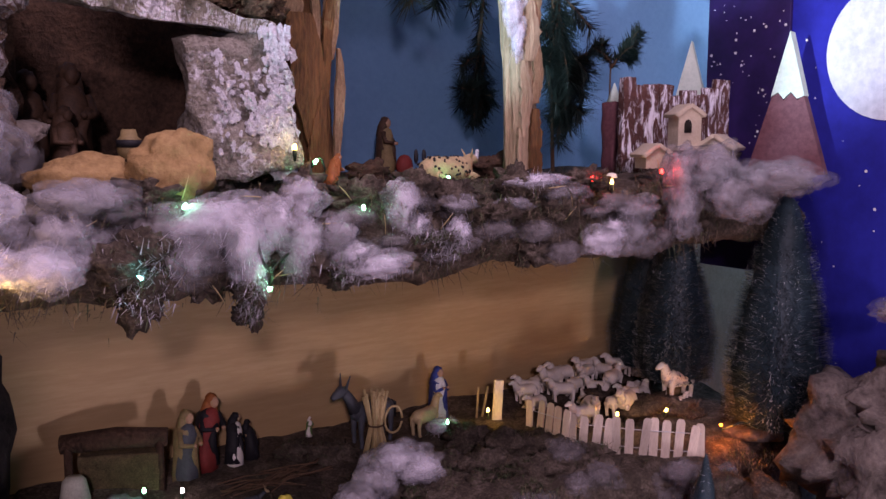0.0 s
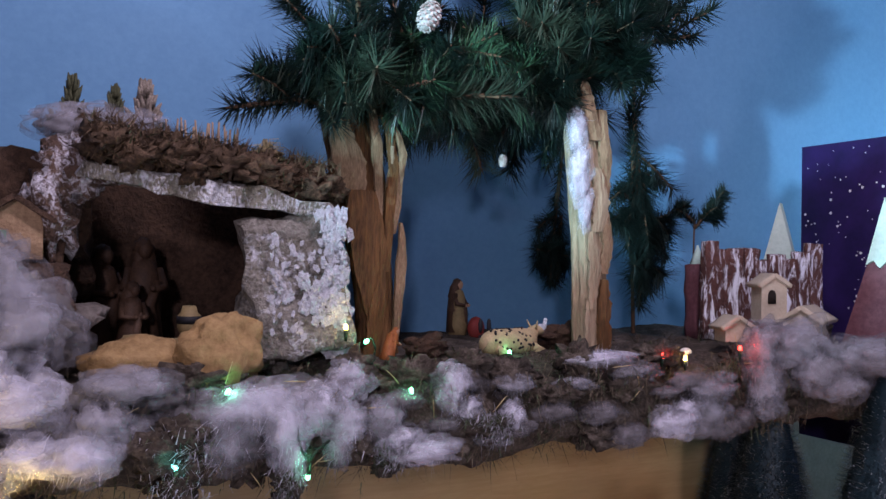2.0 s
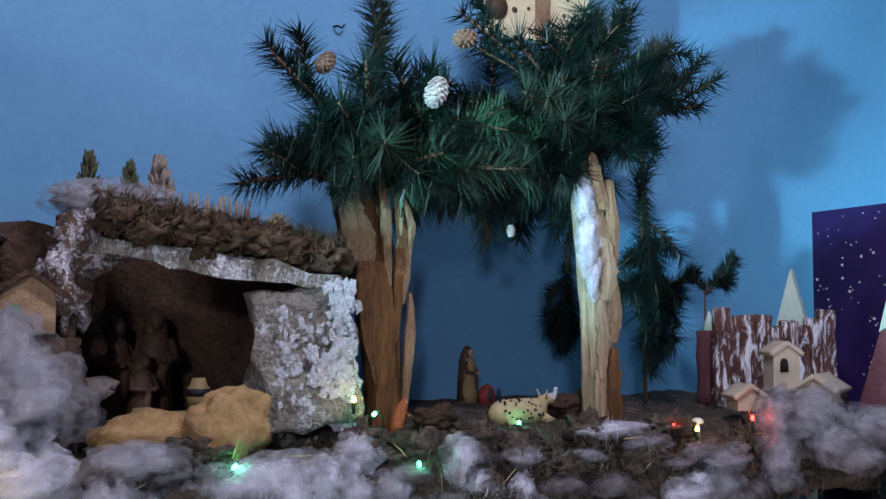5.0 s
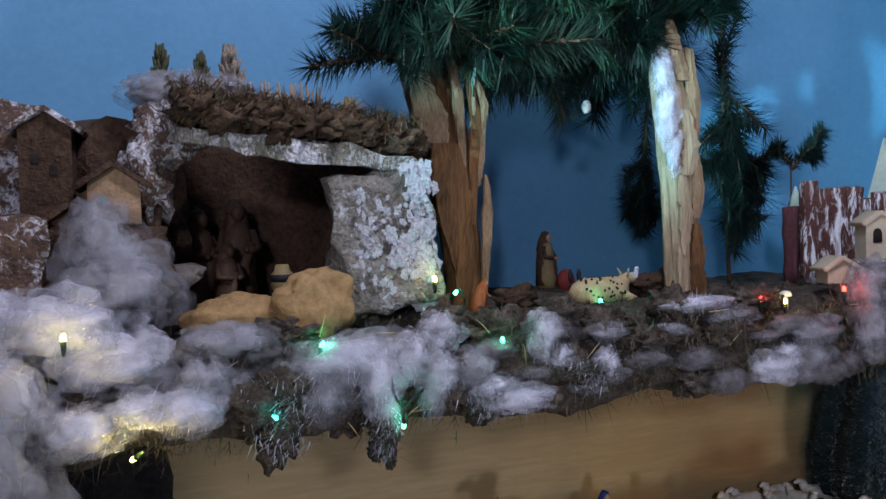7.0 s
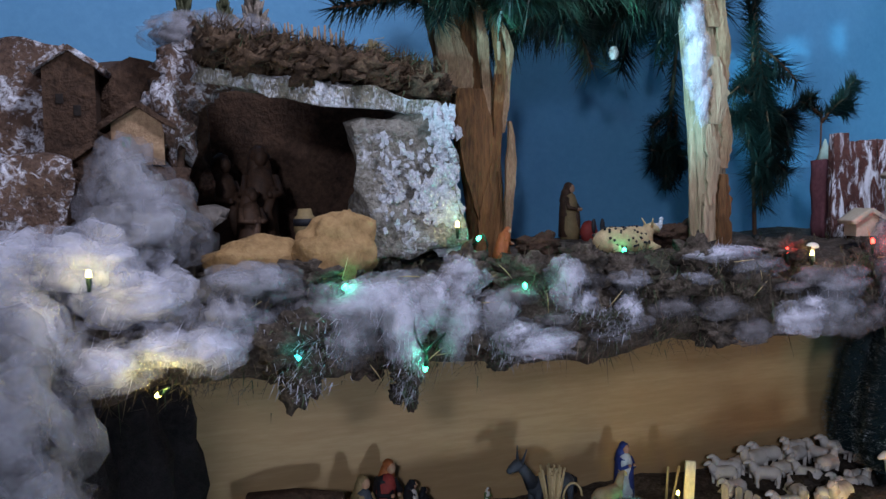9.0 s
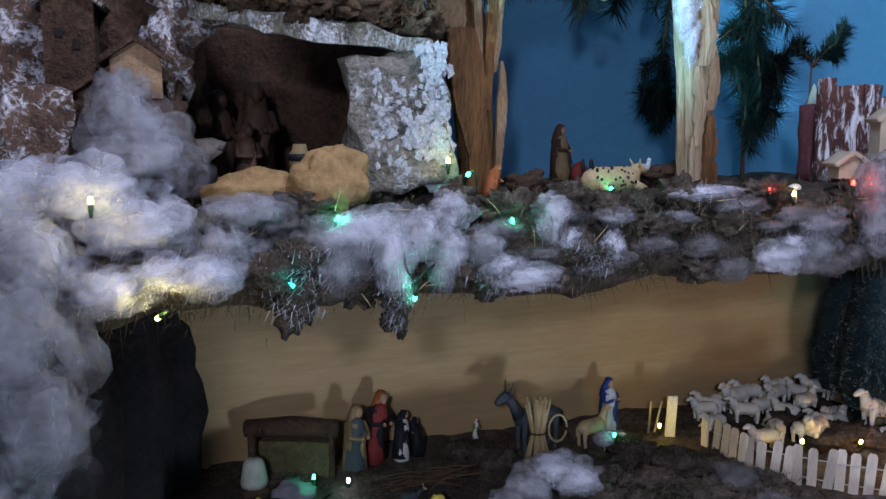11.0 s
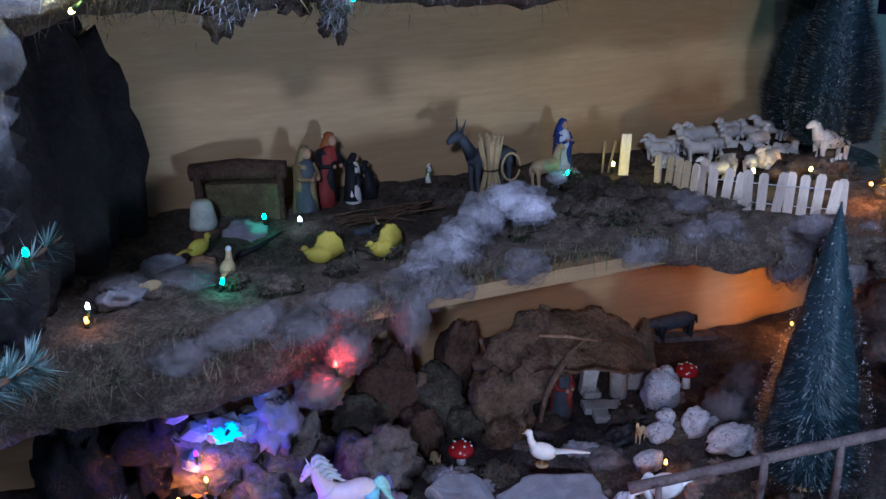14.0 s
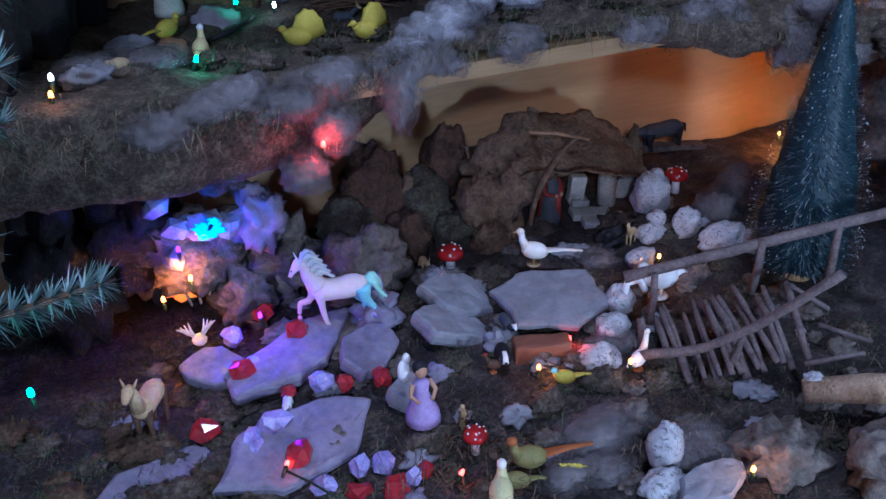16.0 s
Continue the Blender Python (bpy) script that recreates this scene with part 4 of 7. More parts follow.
# houses of cork at the end of the terrace
def gable(w, d, h, eave, m_wall, m_roof, name, label, at, windows=(), door=None, roof_t=0.006, category="house", group="little cork houses"):
    house = holder(name, at, label, category, group)
    f = Form()
    f.prism([(-w / 2, 0), (w / 2, 0), (w / 2, h), (0, h + w * 0.33), (-w / 2, h)], d, 0)
    f.make("wall", m_wall, house, smooth=False)
    for s in (-1, 1):
        f = Form()
        slope = math.degrees(math.atan2(w * 0.33, w / 2))
        ln = math.hypot(w / 2, w * 0.33) + eave
        a = radians(slope)
        f.box((s * (math.cos(a) * ln / 2), 0, h + w * 0.33 + roof_t * 0.6 - math.sin(a) * ln / 2), (ln, d + eave * 1.4, roof_t), 0, pose(0, 0, 0, 0, s * slope, 0), 0, 0.0012, 90, 5)
        f.make("roof", m_roof, house)
    for x, z, ww, hh, m in windows:
        win = Form()
        win.box((x, -d / 2 - 0.0004, z), (ww, 0.003, hh), 0, None, 0.0008)
        win.make("window", m, house)
    return house


GREENP = mat("green_window", (0.02, 0.10, 0.03), (0.05, 0.2, 0.06), 60, 0.5, 0)
CLAYW = mat("ochre_cork_wall", (0.20, 0.115, 0.065), (0.42, 0.27, 0.16), 40, 0.9, 0.7, depth=0.006)
gable(0.055, 0.05, 0.045, 0.016, CLAYW, CORK, "cork_house", "little ochre cork house with a green window", pose(0.09, 1.02, 1.37, 0, 0, -4), [(-0.012, 0.025, 0.009, 0.011, GREENP)])
gable(0.055, 0.05, 0.065, 0.012, CORK, CORK, "cork_house", "little dark cork house beside a tower", pose(0.046, 1.0, 1.305, 0, 0, -6))
gable(0.055, 0.05, 0.135, 0.014, CORK, CORK_SNOW, "cork_tower", "dark cork tower with two small windows", pose(0.02, 1.06, 1.345, 0, 0, -4), [(-0.010, 0.10, 0.008, 0.011, DARK), (0.008, 0.087, 0.008, 0.012, DARK)])
f = Form()
f.box((-0.015, 0.965, 1.325), (0.07, 0.05, 0.105), 0, pose(0, 0, 0, 0, 4, 5), 0, 0.010, 30, 9)
f.make("bark_block", CORK_SNOW, label="block of dark bark splashed with white paint", category="bark block")
f = Form()
f.box((-0.035, 1.10, 1.40), (0.11, 0.06, 0.22), 0, pose(0, 0, 0, 0, 6, 5), 0, 0.016, 26, 9, 0.6)
f.make("bark_block", CORK_SNOW, label="upright split bark with white streaks", category="bark block")
f = Form()
f.box((0.085, 1.12, 1.41), (0.17, 0.06, 0.17), 0, None, 0, 0.022, 20, 9)
f.make("bark_block", CORK, label="dark cork rock behind the little houses", category="bark block")
f = Form()
f.box((0.06, 1.02, 1.315), (0.16, 0.12, 0.10), 0, None, 0, 0.016, 24, 9)
f.make("bark_block", CORK, label="dark cork hill that carries the little houses", category="bark block")

# castle, church and mountains at the far end
castle = holder("castle", pose(1.22, 1.02, 1.25), "castle ruin of dark bark splashed with white paint", "castle")
r = random.Random(5)
for k in range(9):
    q = k / 8
    x, y = 1.135 + 0.18 * q, 1.06 - 0.06 * q
    h = 0.145 + (0.02 if k in (0, 8) else r.uniform(-0.012, 0.01))
    f = Form()
    f.box((x, y, 1.25 + h / 2), (0.027, 0.016, h), 0, pose(0, 0, 0, 0, r.uniform(-3, 3), -18 + r.uniform(-8, 8)), 0, 0.004, 60, 6)
    hang(f, "bark_strip", CASTLE, castle)
f = Form()
f.box((1.165, 1.12, 1.31), (0.03, 0.03, 0.13), 0, None, 0, 0.004, 50, 5)
hang(f, "turret", MAROON, castle, "plain maroon turret")
f = Form()
f.tube([(1.165, 1.12, 1.375), (1.165, 1.12, 1.41)], [0.014, 0.001], 0, 8)
hang(f, "spire", MINT, castle)
CARD = mat("beige_card", (0.44, 0.36, 0.27), (0.56, 0.48, 0.37), 40, 0.85, 0.15)
church = gable(0.040, 0.035, 0.055, 0.007, CARD, CARD, "church_tower", "beige cardboard church tower with an arched opening", pose(1.125, 0.925, 1.29, 0, 0, -22), category="church", group="cardboard church")
f = Form()
f.prism([(-0.006, 0), (0.006, 0), (0.006, 0.014), (0.004, 0.019), (0, 0.021), (-0.004, 0.019), (-0.006, 0.014)], 0.004, 0, pose(-0.004, -0.0175, 0.028))
f.make("opening", DARK, church)
gable(0.052, 0.07, 0.028, 0.008, CARD, CARD, "church_nave", "beige cardboard church nave with a sagging roof", pose(1.175, 0.895, 1.265, 0, 0, -65), category="church", group="cardboard church")
gable(0.04, 0.035, 0.02, 0.008, CARD, CARD, "cardboard_hut", "small beige cardboard hut half hidden in moss", pose(1.055, 0.93, 1.262, 0, 0, -18), category="hut")
f = Form()
f.box((1.14, 0.91, 1.262), (0.14, 0.07, 0.05), 0, None, 0, 0.014, 26, 8)
f.make("moss_mound", MOSS, label="moss mound under the cardboard church", category="moss")


def mountain(x, y, z, w, h, label, turn):
    m = holder("mountain", pose(x, y, z, 0, 0, turn), label, "mountain", "painted mountains")
    f = Form()
    f.prism([(-w / 2, 0), (w / 2, 0), (w * 0.20, h * 0.55), (w * 0.12, h * 0.52), (w * 0.04, h * 0.57), (-w * 0.05, h * 0.52), (-w * 0.12, h * 0.57), (-w * 0.20, h * 0.55)], 0.02)
    f.make("slope", MAROON, m, smooth=False)
    f = Form()
    f.prism([(w * 0.21, h * 0.55), (0.0, h), (-w * 0.21, h * 0.55), (-w * 0.12, h * 0.58), (-w * 0.05, h * 0.53), (w * 0.04, h * 0.58), (w * 0.12, h * 0.53)], 0.024)
    f.make("snow_cap", MINT, m, "pale green snow cap", smooth=False)


mountain(1.285, 1.045, 1.25, 0.13, 0.235, "maroon painted mountain with a pale green peak", -60)
mountain(1.31, 0.86, 1.25, 0.13, 0.235, "maroon painted mountain with a pale green peak before a starry panel", -75)

# printed panels
# Separate sheet for the shaded strip of the same starry print.
panel = holder("star_panel", pose(1.44, 1.05, 1.3), "printed panel with white stars, its shade put into dark purple", "panel")
f = Form()
f.box((1.436, 1.035, 1.33), (0.012, 0.18, 0.545), 0, None, 0.001)
hang(f, "sheet", NIGHT, panel)
panel2 = holder("moon_panel", pose(1.44, 0.7, 1.3), "deep blue printed panel with stars and a large moon", "panel")
f = Form()
f.box((1.442, 0.79, 1.25), (0.012, 0.31, 0.72), 0, None, 0.001)
hang(f, "sheet", NIGHT_BLUE, panel2)
f = Form()
f.tube([(1.4355, 0.755, 1.457), (1.4335, 0.755, 1.457)], 0.118, 0, 48)
hang(f, "moon", MOON, panel2, "pale grey printed moon", smooth=False)
r = random.Random(17)
for k in range(110):
    p, y0, y1, z0, x = (panel, 0.95, 1.12, 1.30, 1.4295) if k < 60 else (panel2, 0.65, 0.935, 1.0, 1.4355)
    y, z, s = r.uniform(y0, y1), r.uniform(z0, 1.59), r.choice((0.0008, 0.0011, 0.0016, 0.0026))
    if p is panel2 and math.hypot(y - 0.755, z - 1.457) < 0.123:
        continue
    f = Form()
    f.tube([(x, y, z), (x - 0.0008, y, z)], s, 0, 8)
    hang(f, "star", WHITE, p, smooth=False)

# thin wisps and moss lumps along the edge
r = random.Random(33)
for k in range(26):
    x = 0.16 + 0.95 * (k + r.random()) / 26
    z = r.uniform(1.15, 1.24)
    w = r.uniform(0.016, 0.034)
    cotton([(x, 0.868 + (0.012 if z > 1.22 else 0), z, w, 0.011, w * r.uniform(0.3, 0.7))], THIN, COTTON_GREY if k % 3 == 0 else COTTON_DARK, 60)
for k in range(22):
    x = 0.14 + 1.05 * (k + r.random()) / 22
    z = r.choice((1.155, 1.17, 1.21, 1.235, 1.25))
    boulder("moss_lump", (x, 0.882 + (0.02 if z > 1.22 else 0) + r.uniform(-0.006, 0.01), z), (r.uniform(0.02, 0.04), 0.02, r.uniform(0.012, 0.024)), MOSS, "lump of dry moss on the ledge", 300 + k, 0.7, 2.2, 18, "moss", "moss lumps", False)

# ---- middle terrace ----
moss_hair("moss_fringe", [(x / 100, 0.87 - (0.03 if x < 30 else 0) - (0.05 if x > 95 else 0) + rnd.uniform(-0.01, 0.012), (0.785 if x < 44 or x > 80 else 0.812) + rnd.uniform(-0.02, 0.025) * (1 if x < 44 or x > 80 else 0.3), 0.02, 0.016, 0.012 if x < 44 or x > 80 else 0.004) for x in range(-20, 135, 2)], 60, 0.018, 0.0008, 31, "dry fibrous moss fringe on the middle ledge")
moss_hair("moss_fringe", [(rnd.uniform(-0.1, 1.3), rnd.uniform(0.90, 1.2), 0.812, 0.03, 0.03, 0.006) for _ in range(110)], 34, 0.013, 0.0008, 32, "dry fibrous moss on the middle terrace")
MOSSC = "soft grey-brown moss tuft on the middle terrace"


def tuft(places, label, m=MOSS, seed=1):
    f, hair = Form(), Form()
    for k, (x, y, z, rx, ry, rz) in enumerate(places):
        f.ball((x, y, z), (rx, ry, rz), 0, 18, amp=0.6, freq=2.2, seed=seed + k)
        fluff(hair, (x, y, z), (rx * 1.02, ry * 1.02, rz * 1.02), 240, 0.012, 0.0007, 0 if k % 3 else 1, seed * 9 + k)
    ob = f.make("moss_tuft", [m], label=label, category="moss", group="moss tufts")
    hair.make("moss_fibre", [MOSS_BLADE, GREEN_BLADE], ob, kind="stuff")


for k, (x, y, z, s) in enumerate(((0.80, 1.08, 0.825, 0.04), (0.85, 1.03, 0.822, 0.04), (0.90, 1.00, 0.815, 0.035), (0.78, 1.00, 0.815, 0.035), (0.84, 0.94, 0.805, 0.04), (0.92, 0.92, 0.80, 0.04), (1.0, 0.86, 0.785, 0.045), (1.06, 0.80, 0.78, 0.045), (0.95, 0.86, 0.77, 0.04), (0.58, 1.14, 0.828, 0.035), (0.66, 1.05, 0.822, 0.035), (0.54, 1.17, 0.83, 0.03), (0.72, 1.02, 0.822, 0.03), (1.16, 1.03, 0.825, 0.05), (1.22, 1.0, 0.82, 0.04), (1.13, 1.10, 0.83, 0.045), (1.12, 0.75, 0.76, 0.05))):
    tuft([(x, y, z, s, s * 0.8, s * 0.55), (x + s * 0.7, y - 0.01, z - 0.004, s * 0.6, s * 0.6, s * 0.45)], MOSSC, seed=50 + k)
cotton([(0.632, 1.02, 0.848, 0.034, 0.024, 0.018), (0.66, 1.0, 0.835, 0.026, 0.02, 0.016)], HEAP)
cotton([(0.57, 0.985, 0.835, 0.026, 0.022, 0.022), (0.53, 0.955, 0.825, 0.028, 0.022, 0.02)], HEAP, COTTON_GREY)
cotton([(0.495, 0.925, 0.815, 0.03, 0.022, 0.02), (0.455, 0.895, 0.80, 0.03, 0.022, 0.024)], HEAP, COTTON_GREY)
cotton([(0.42, 0.862, 0.77, 0.016, 0.014, 0.035)], HANG, COTTON_DARK)
cotton([(0.90, 0.955, 0.812, 0.03, 0.025, 0.02)], THIN, COTTON_DARK)
cotton([(0.99, 0.83, 0.755, 0.026, 0.02, 0.03), (1.05, 0.79, 0.75, 0.03, 0.02, 0.03)], HANG, COTTON_DARK)
cotton([(0.335, 0.865, 0.745, 0.024, 0.018, 0.022), (0.30, 0.868, 0.70, 0.022, 0.018, 0.02)], "grey cotton wool hanging from the middle ledge", COTTON_DARK)
cotton([(0.17, 0.99, 0.815, 0.03, 0.026, 0.012), (0.10, 1.0, 0.815, 0.03, 0.026, 0.014)], THIN, COTTON_DARK)
cotton([(0.79, 1.13, 0.838, 0.02, 0.014, 0.01)], THIN)

# figurines: plain little painted forms, one mesh each
SKIN = mat("painted_clay", (0.36, 0.20, 0.12), (0.46, 0.28, 0.18), 40, 0.6, 0.1)


def paint(name, c, v=0.25):
    return mat(name, tuple(x * (1 - v) for x in c), tuple(min(1, x * (1 + v)) for x in c), 70, 0.65, 0.25, depth=0.002)


P_RED, P_BLUE, P_OCHRE, P_BROWN, P_GREY, P_BLACK = paint("red_paint", (0.22, 0.03, 0.025)), paint("blue_paint", (0.025, 0.05, 0.22)), paint("ochre_paint", (0.24, 0.17, 0.08)), paint("brown_paint", (0.075, 0.040, 0.024), 0.5), paint("grey_blue_paint", (0.06, 0.07, 0.085)), paint("black_paint", (0.012, 0.012, 0.016))
P_YELLOW, P_TAN, P_WOOL, P_ORANGE, P_LILAC, P_GREENF, P_TURQ, P_PINK, P_SILVER = paint("yellow_paint", (0.50, 0.41, 0.06), 0.15), paint("tan_paint", (0.48, 0.36, 0.20)), paint("cream_wool_paint", (0.76, 0.72, 0.66), 0.12), paint("rust_paint", (0.32, 0.10, 0.03)), paint("lilac_paint", (0.36, 0.27, 0.52)), paint("green_paint", (0.10, 0.20, 0.06)), paint("turquoise_paint", (0.25, 0.58, 0.66)), paint("pale_pink_paint", (0.70, 0.56, 0.58), 0.1), paint("silver_paint", (0.55, 0.58, 0.62))


def figure(at, h, robe, cloak, hair, label, bend=0.0, arm=0.5, category="figurine", skin=None):
    """A plain robed clay figurine."""
    f = Form()
    b = bend
    f.tube([(0, 0, 0), (0, 0, h * 0.18), (b * h * 0.15, 0, h * 0.45), (b * h * 0.35, 0, h * 0.66), (b * h * 0.45, 0, h * 0.78), (b * h * 0.5, 0, h * 0.82)], [h * 0.17, h * 0.165, h * 0.13, h * 0.135, h * 0.09, h * 0.04], 0, 14, amp=0.12, freq=120)
    f.tube([(-0.01 * h, h * 0.03, h * 0.06), (b * h * 0.1, h * 0.035, h * 0.45), (b * h * 0.36, h * 0.035, h * 0.72), (b * h * 0.44, h * 0.02, h * 0.82)], [h * 0.17, h * 0.14, h * 0.135, h * 0.05], 1, 12, amp=0.2, freq=110)
    f.ball((b * h * 0.6, -h * 0.02, h * 0.885), (h * 0.062, h * 0.068, h * 0.082), 2, 12)
    f.ball((b * h * 0.58, h * 0.018, h * 0.905), (h * 0.085, h * 0.082, h * 0.09), 3, 14, amp=0.35, freq=2.5)
    f.tube([(b * h * 0.56, h * 0.03, h * 0.93), (b * h * 0.5, h * 0.06, h * 0.83), (b * h * 0.36, h * 0.07, h * 0.66)], [h * 0.07, h * 0.10, h * 0.12], 3, 12, amp=0.3, freq=120)
    f.tube([(h * 0.10, -h * 0.08, h * 0.62), (h * 0.03, -h * 0.12, h * 0.42), (h * 0.07, -h * 0.10, h * 0.08)], [h * 0.05, h * 0.06, h * 0.07], 1, 8, amp=0.3, freq=110)
    for s in (-1, 1):
        f.tube([(b * h * 0.36 + s * h * 0.11, 0, h * 0.72), (b * h * 0.4 + s * h * 0.16, -h * 0.06, h * 0.56), (b * h * 0.5 + s * h * 0.06, -h * 0.17, h * (0.5 + 0.15 * arm))], [h * 0.05, h * 0.045, h * 0.03], 1, 8)
        f.ball((b * h * 0.5 + s * h * 0.05, -h * 0.185, h * (0.5 + 0.16 * arm)), h * 0.03, 2, 8)
    return f.make("figurine", [robe, cloak, skin or SKIN, hair], label=label, category=category, at=at)


def beast(name, at, l, h, mats, label, category, neck=(0.35, 0.9), head=0.17, leg=0.06, body=0.24, ears=0.08, tail=0.3, lying=False, group="", wool=0.0, snout=0.6, horn=0.0, mane=False, stride=0.0, spots=0):
    """A plain four-footed toy, one mesh; l: body length along x, h: shoulder height. It looks towards plus x."""
    f = Form()
    z = h * (0.32 if lying else 0.72)
    f.tube(smooth_row([(-l * 0.52, 0, z * 0.98), (-l * 0.45, 0, z), (-l * 0.2, 0, z * 0.99), (l * 0.15, 0, z * 0.98), (l * 0.40, 0, z * 1.04), (l * 0.5, 0, z * 1.08)], 12), [l * body * k for k in (0.35, 0.72, 0.9, 0.96, 0.95, 0.94, 0.93, 0.94, 0.96, 0.92, 0.75, 0.4)], 0, 14, amp=wool, freq=150)
    n0, n1 = Vector((l * 0.40, 0, z * 1.1)), Vector((l * (0.45 + neck[0]), 0, z + h * neck[1] * 0.5))
    f.tube([n0, n0.lerp(n1, 0.5) + Vector((0, 0, h * 0.03)), n1], [l * body * 0.68, l * body * 0.5, l * body * 0.42], 0, 10, amp=wool, freq=150)
    hd = n1 + Vector((l * head * 0.35, 0, h * 0.03))
    f.tube([hd + Vector((-l * head * 0.5, 0, h * 0.02)), hd, hd + Vector((l * head * snout, 0, -h * 0.06)), hd + Vector((l * head * snout * 1.6, 0, -h * 0.11))], [l * head * 0.3, l * head * 0.52, l * head * 0.36, l * head * 0.2], 1, 10)
    for s in (-1, 1):
        f.tube([hd + Vector((-l * head * 0.25, s * l * head * 0.32, h * 0.03)), hd + Vector((-l * head * 0.5, s * l * head * 0.7, h * 0.03 + h * ears))], [l * head * 0.16, l * head * 0.04], 1, 6)
        for fx, ph in ((-0.38, 1), (0.34, -1)):
            x, y = l * fx, s * l * body * 0.55
            sw = stride * l * s * ph
            if lying:
                f.tube([(x, y * 1.3, z * 0.6), (x + l * 0.16, y * 1.5, h * 0.06), (x + l * 0.02, y * 1.4, h * 0.04)], [l * leg * 1.2, l * leg, l * leg * 0.7], 0, 7)
            else:
                f.tube([(x, y, z), (x + sw * 0.4 - l * 0.02 * ph, y, z * 0.48), (x + sw, y, h * 0.05), (x + sw + l * 0.02, y, 0)], [l * leg * 1.7, l * leg * 0.95, l * leg * 0.8, l * leg * 1.0], 2, 8)
    if tail:
        f.tube([(-l * 0.5, 0, z * 1.1), (-l * 0.6, 0, z), (-l * 0.62, 0, z - h * tail)], [l * 0.04, l * 0.045, l * 0.02], 3, 7, amp=0.2, freq=90)
    if horn:
        f.tube([hd + Vector((l * 0.03, 0, h * 0.05)), hd + Vector((l * 0.08, 0, h * 0.05 + horn))], [l * 0.018, 0.0003], 3, 6)
    if mane:
        for k in range(11):
            q = k / 10
            p = n0.lerp(hd, q) + Vector((-l * 0.03, 0, l * body * (0.62 - 0.25 * q)))
            f.tube([p, p + Vector((-l * 0.10, 0.004 * (k % 3 - 1), h * 0.05)), p + Vector((-l * 0.19, 0.006 * (k % 2), -h * 0.02)), p + Vector((-l * 0.21, 0.006, -h * 0.07))], [l * 0.035, l * 0.04, l * 0.03, 0.0005], 3, 6)
    for k in range(spots):
        a, q = k * k * 0.37, (k * 0.618) % 1
        x = -l * 0.42 + l * 0.8 * q
        rad = l * body * 0.90
        f.ball((x, math.cos(a) * rad, z + math.sin(a) * rad), (l * 0.022, l * 0.022, l * 0.022), 3, 6)
    return f.make(name, mats, label=label, category=category, group=group, at=at)


def bird(name, at, l, mats, label, category="bird figurine", neck=0.35, tail=0.5, fan=False, up=0.9):
    """A plain toy bird, one mesh, looking towards plus x."""
    f = Form()
    z = l * 0.42
    f.ball((0, 0, z), (l * 0.40, l * 0.24, l * 0.26), 0, 14, pose(0, 0, 0, 0, -12, 0))
    f.tube([(l * 0.24, 0, z + l * 0.1), (l * 0.36, 0, z + l * neck * 0.6), (l * 0.38, 0, z + l * neck * up)], [l * 0.16, l * 0.10, l * 0.085], 0, 10)
    f.ball((l * 0.41, 0, z + l * neck * up + l * 0.06), (l * 0.12, l * 0.10, l * 0.105), 1, 10)
    f.tube([(l * 0.49, 0, z + l * neck * up + l * 0.06), (l * 0.61, 0, z + l * neck * up + l * 0.03)], [l * 0.04, l * 0.008], 2, 6)
    if fan:
        f.prism([(-l * 0.05, -l * 0.3)] + [(-l * 0.32 + math.cos(a) * l * 0.46 * (1 + 0.08 * (k % 2)), -l * 0.02 + math.sin(a) * l * 0.72 * (1 + 0.08 * (k % 2))) for k, a in enumerate([0.1 + 0.27 * k for k in range(12)])], l * 0.16, 0, pose(0, 0, z, 0, 0, 12))
    else:
        f.tube([(-l * 0.3, 0, z), (-l * (0.35 + tail * 0.5), 0, z + l * 0.02), (-l * (0.35 + tail), 0, z - l * 0.02)], [l * 0.15, l * 0.09, l * 0.05], 1 if tail > 0.6 else 0, 8, flat=0.4)
    for s in (-1, 1):
        f.tube([(0.02 * l, s * l * 0.1, z * 0.6), (0.02 * l, s * l * 0.1, 0)], [l * 0.035, l * 0.03], 2, 6)
    f.tube([(0.02 * l, 0, 0), (0.02 * l, 0, -0.002)], l * 0.2, 2, 10)
    return f.make(name, mats, label=label, category=category, at=at)


# stall, herders and hens
stall = holder("feed_stall", pose(0.285, 1.19, 0.815, 0, 0, -22), "straw-brown feed stall under a thick rolled roof", "stall")
HAY = mat("pressed_hay", (0.05, 0.035, 0.018), (0.17, 0.125, 0.065), 90, 0.95, 0.9, depth=0.006)
f = Form()
f.box((0.005, 0, 0.032), (0.105, 0.035, 0.068), 0, None, 0.003, 0.0025, 80, 6)
f.make("hay_block", HAY, stall, "block of pressed hay")
f = Form()
f.tube([(-0.07, -0.004, 0.082), (0, -0.005, 0.086), (0.068, -0.004, 0.082)], [0.013, 0.015, 0.013], 0, 14, amp=0.2, freq=60)
f.make("roof_roll", CORK, stall, "dark rolled roof")
for x in (-0.06, 0.058):
    f = Form()
    f.tube([(x, -0.012, -0.006), (x, -0.012, 0.08)], 0.006, 0, 8, amp=0.2, freq=80)
    f.make("post", CORK, stall)
f = Form()
f.tube([(0, 0, 0.018), (0, 0, 0.024), (0, 0, 0.052), (0, 0, 0.058)], [0.019, 0.020, 0.015, 0.010], 0, 18)
hive = f.make("bucket", paint("pale_green_clay", (0.48, 0.50, 0.42)), label="pale bucket turned over on a brown stand", category="bucket", at=pose(0.222, 1.155, 0.812))
f = Form()
f.box((0, 0, 0.009), (0.036, 0.034, 0.018), 0, None, 0.002, 0.0008, 90, 3)
f.make("stand", P_BROWN, hive)
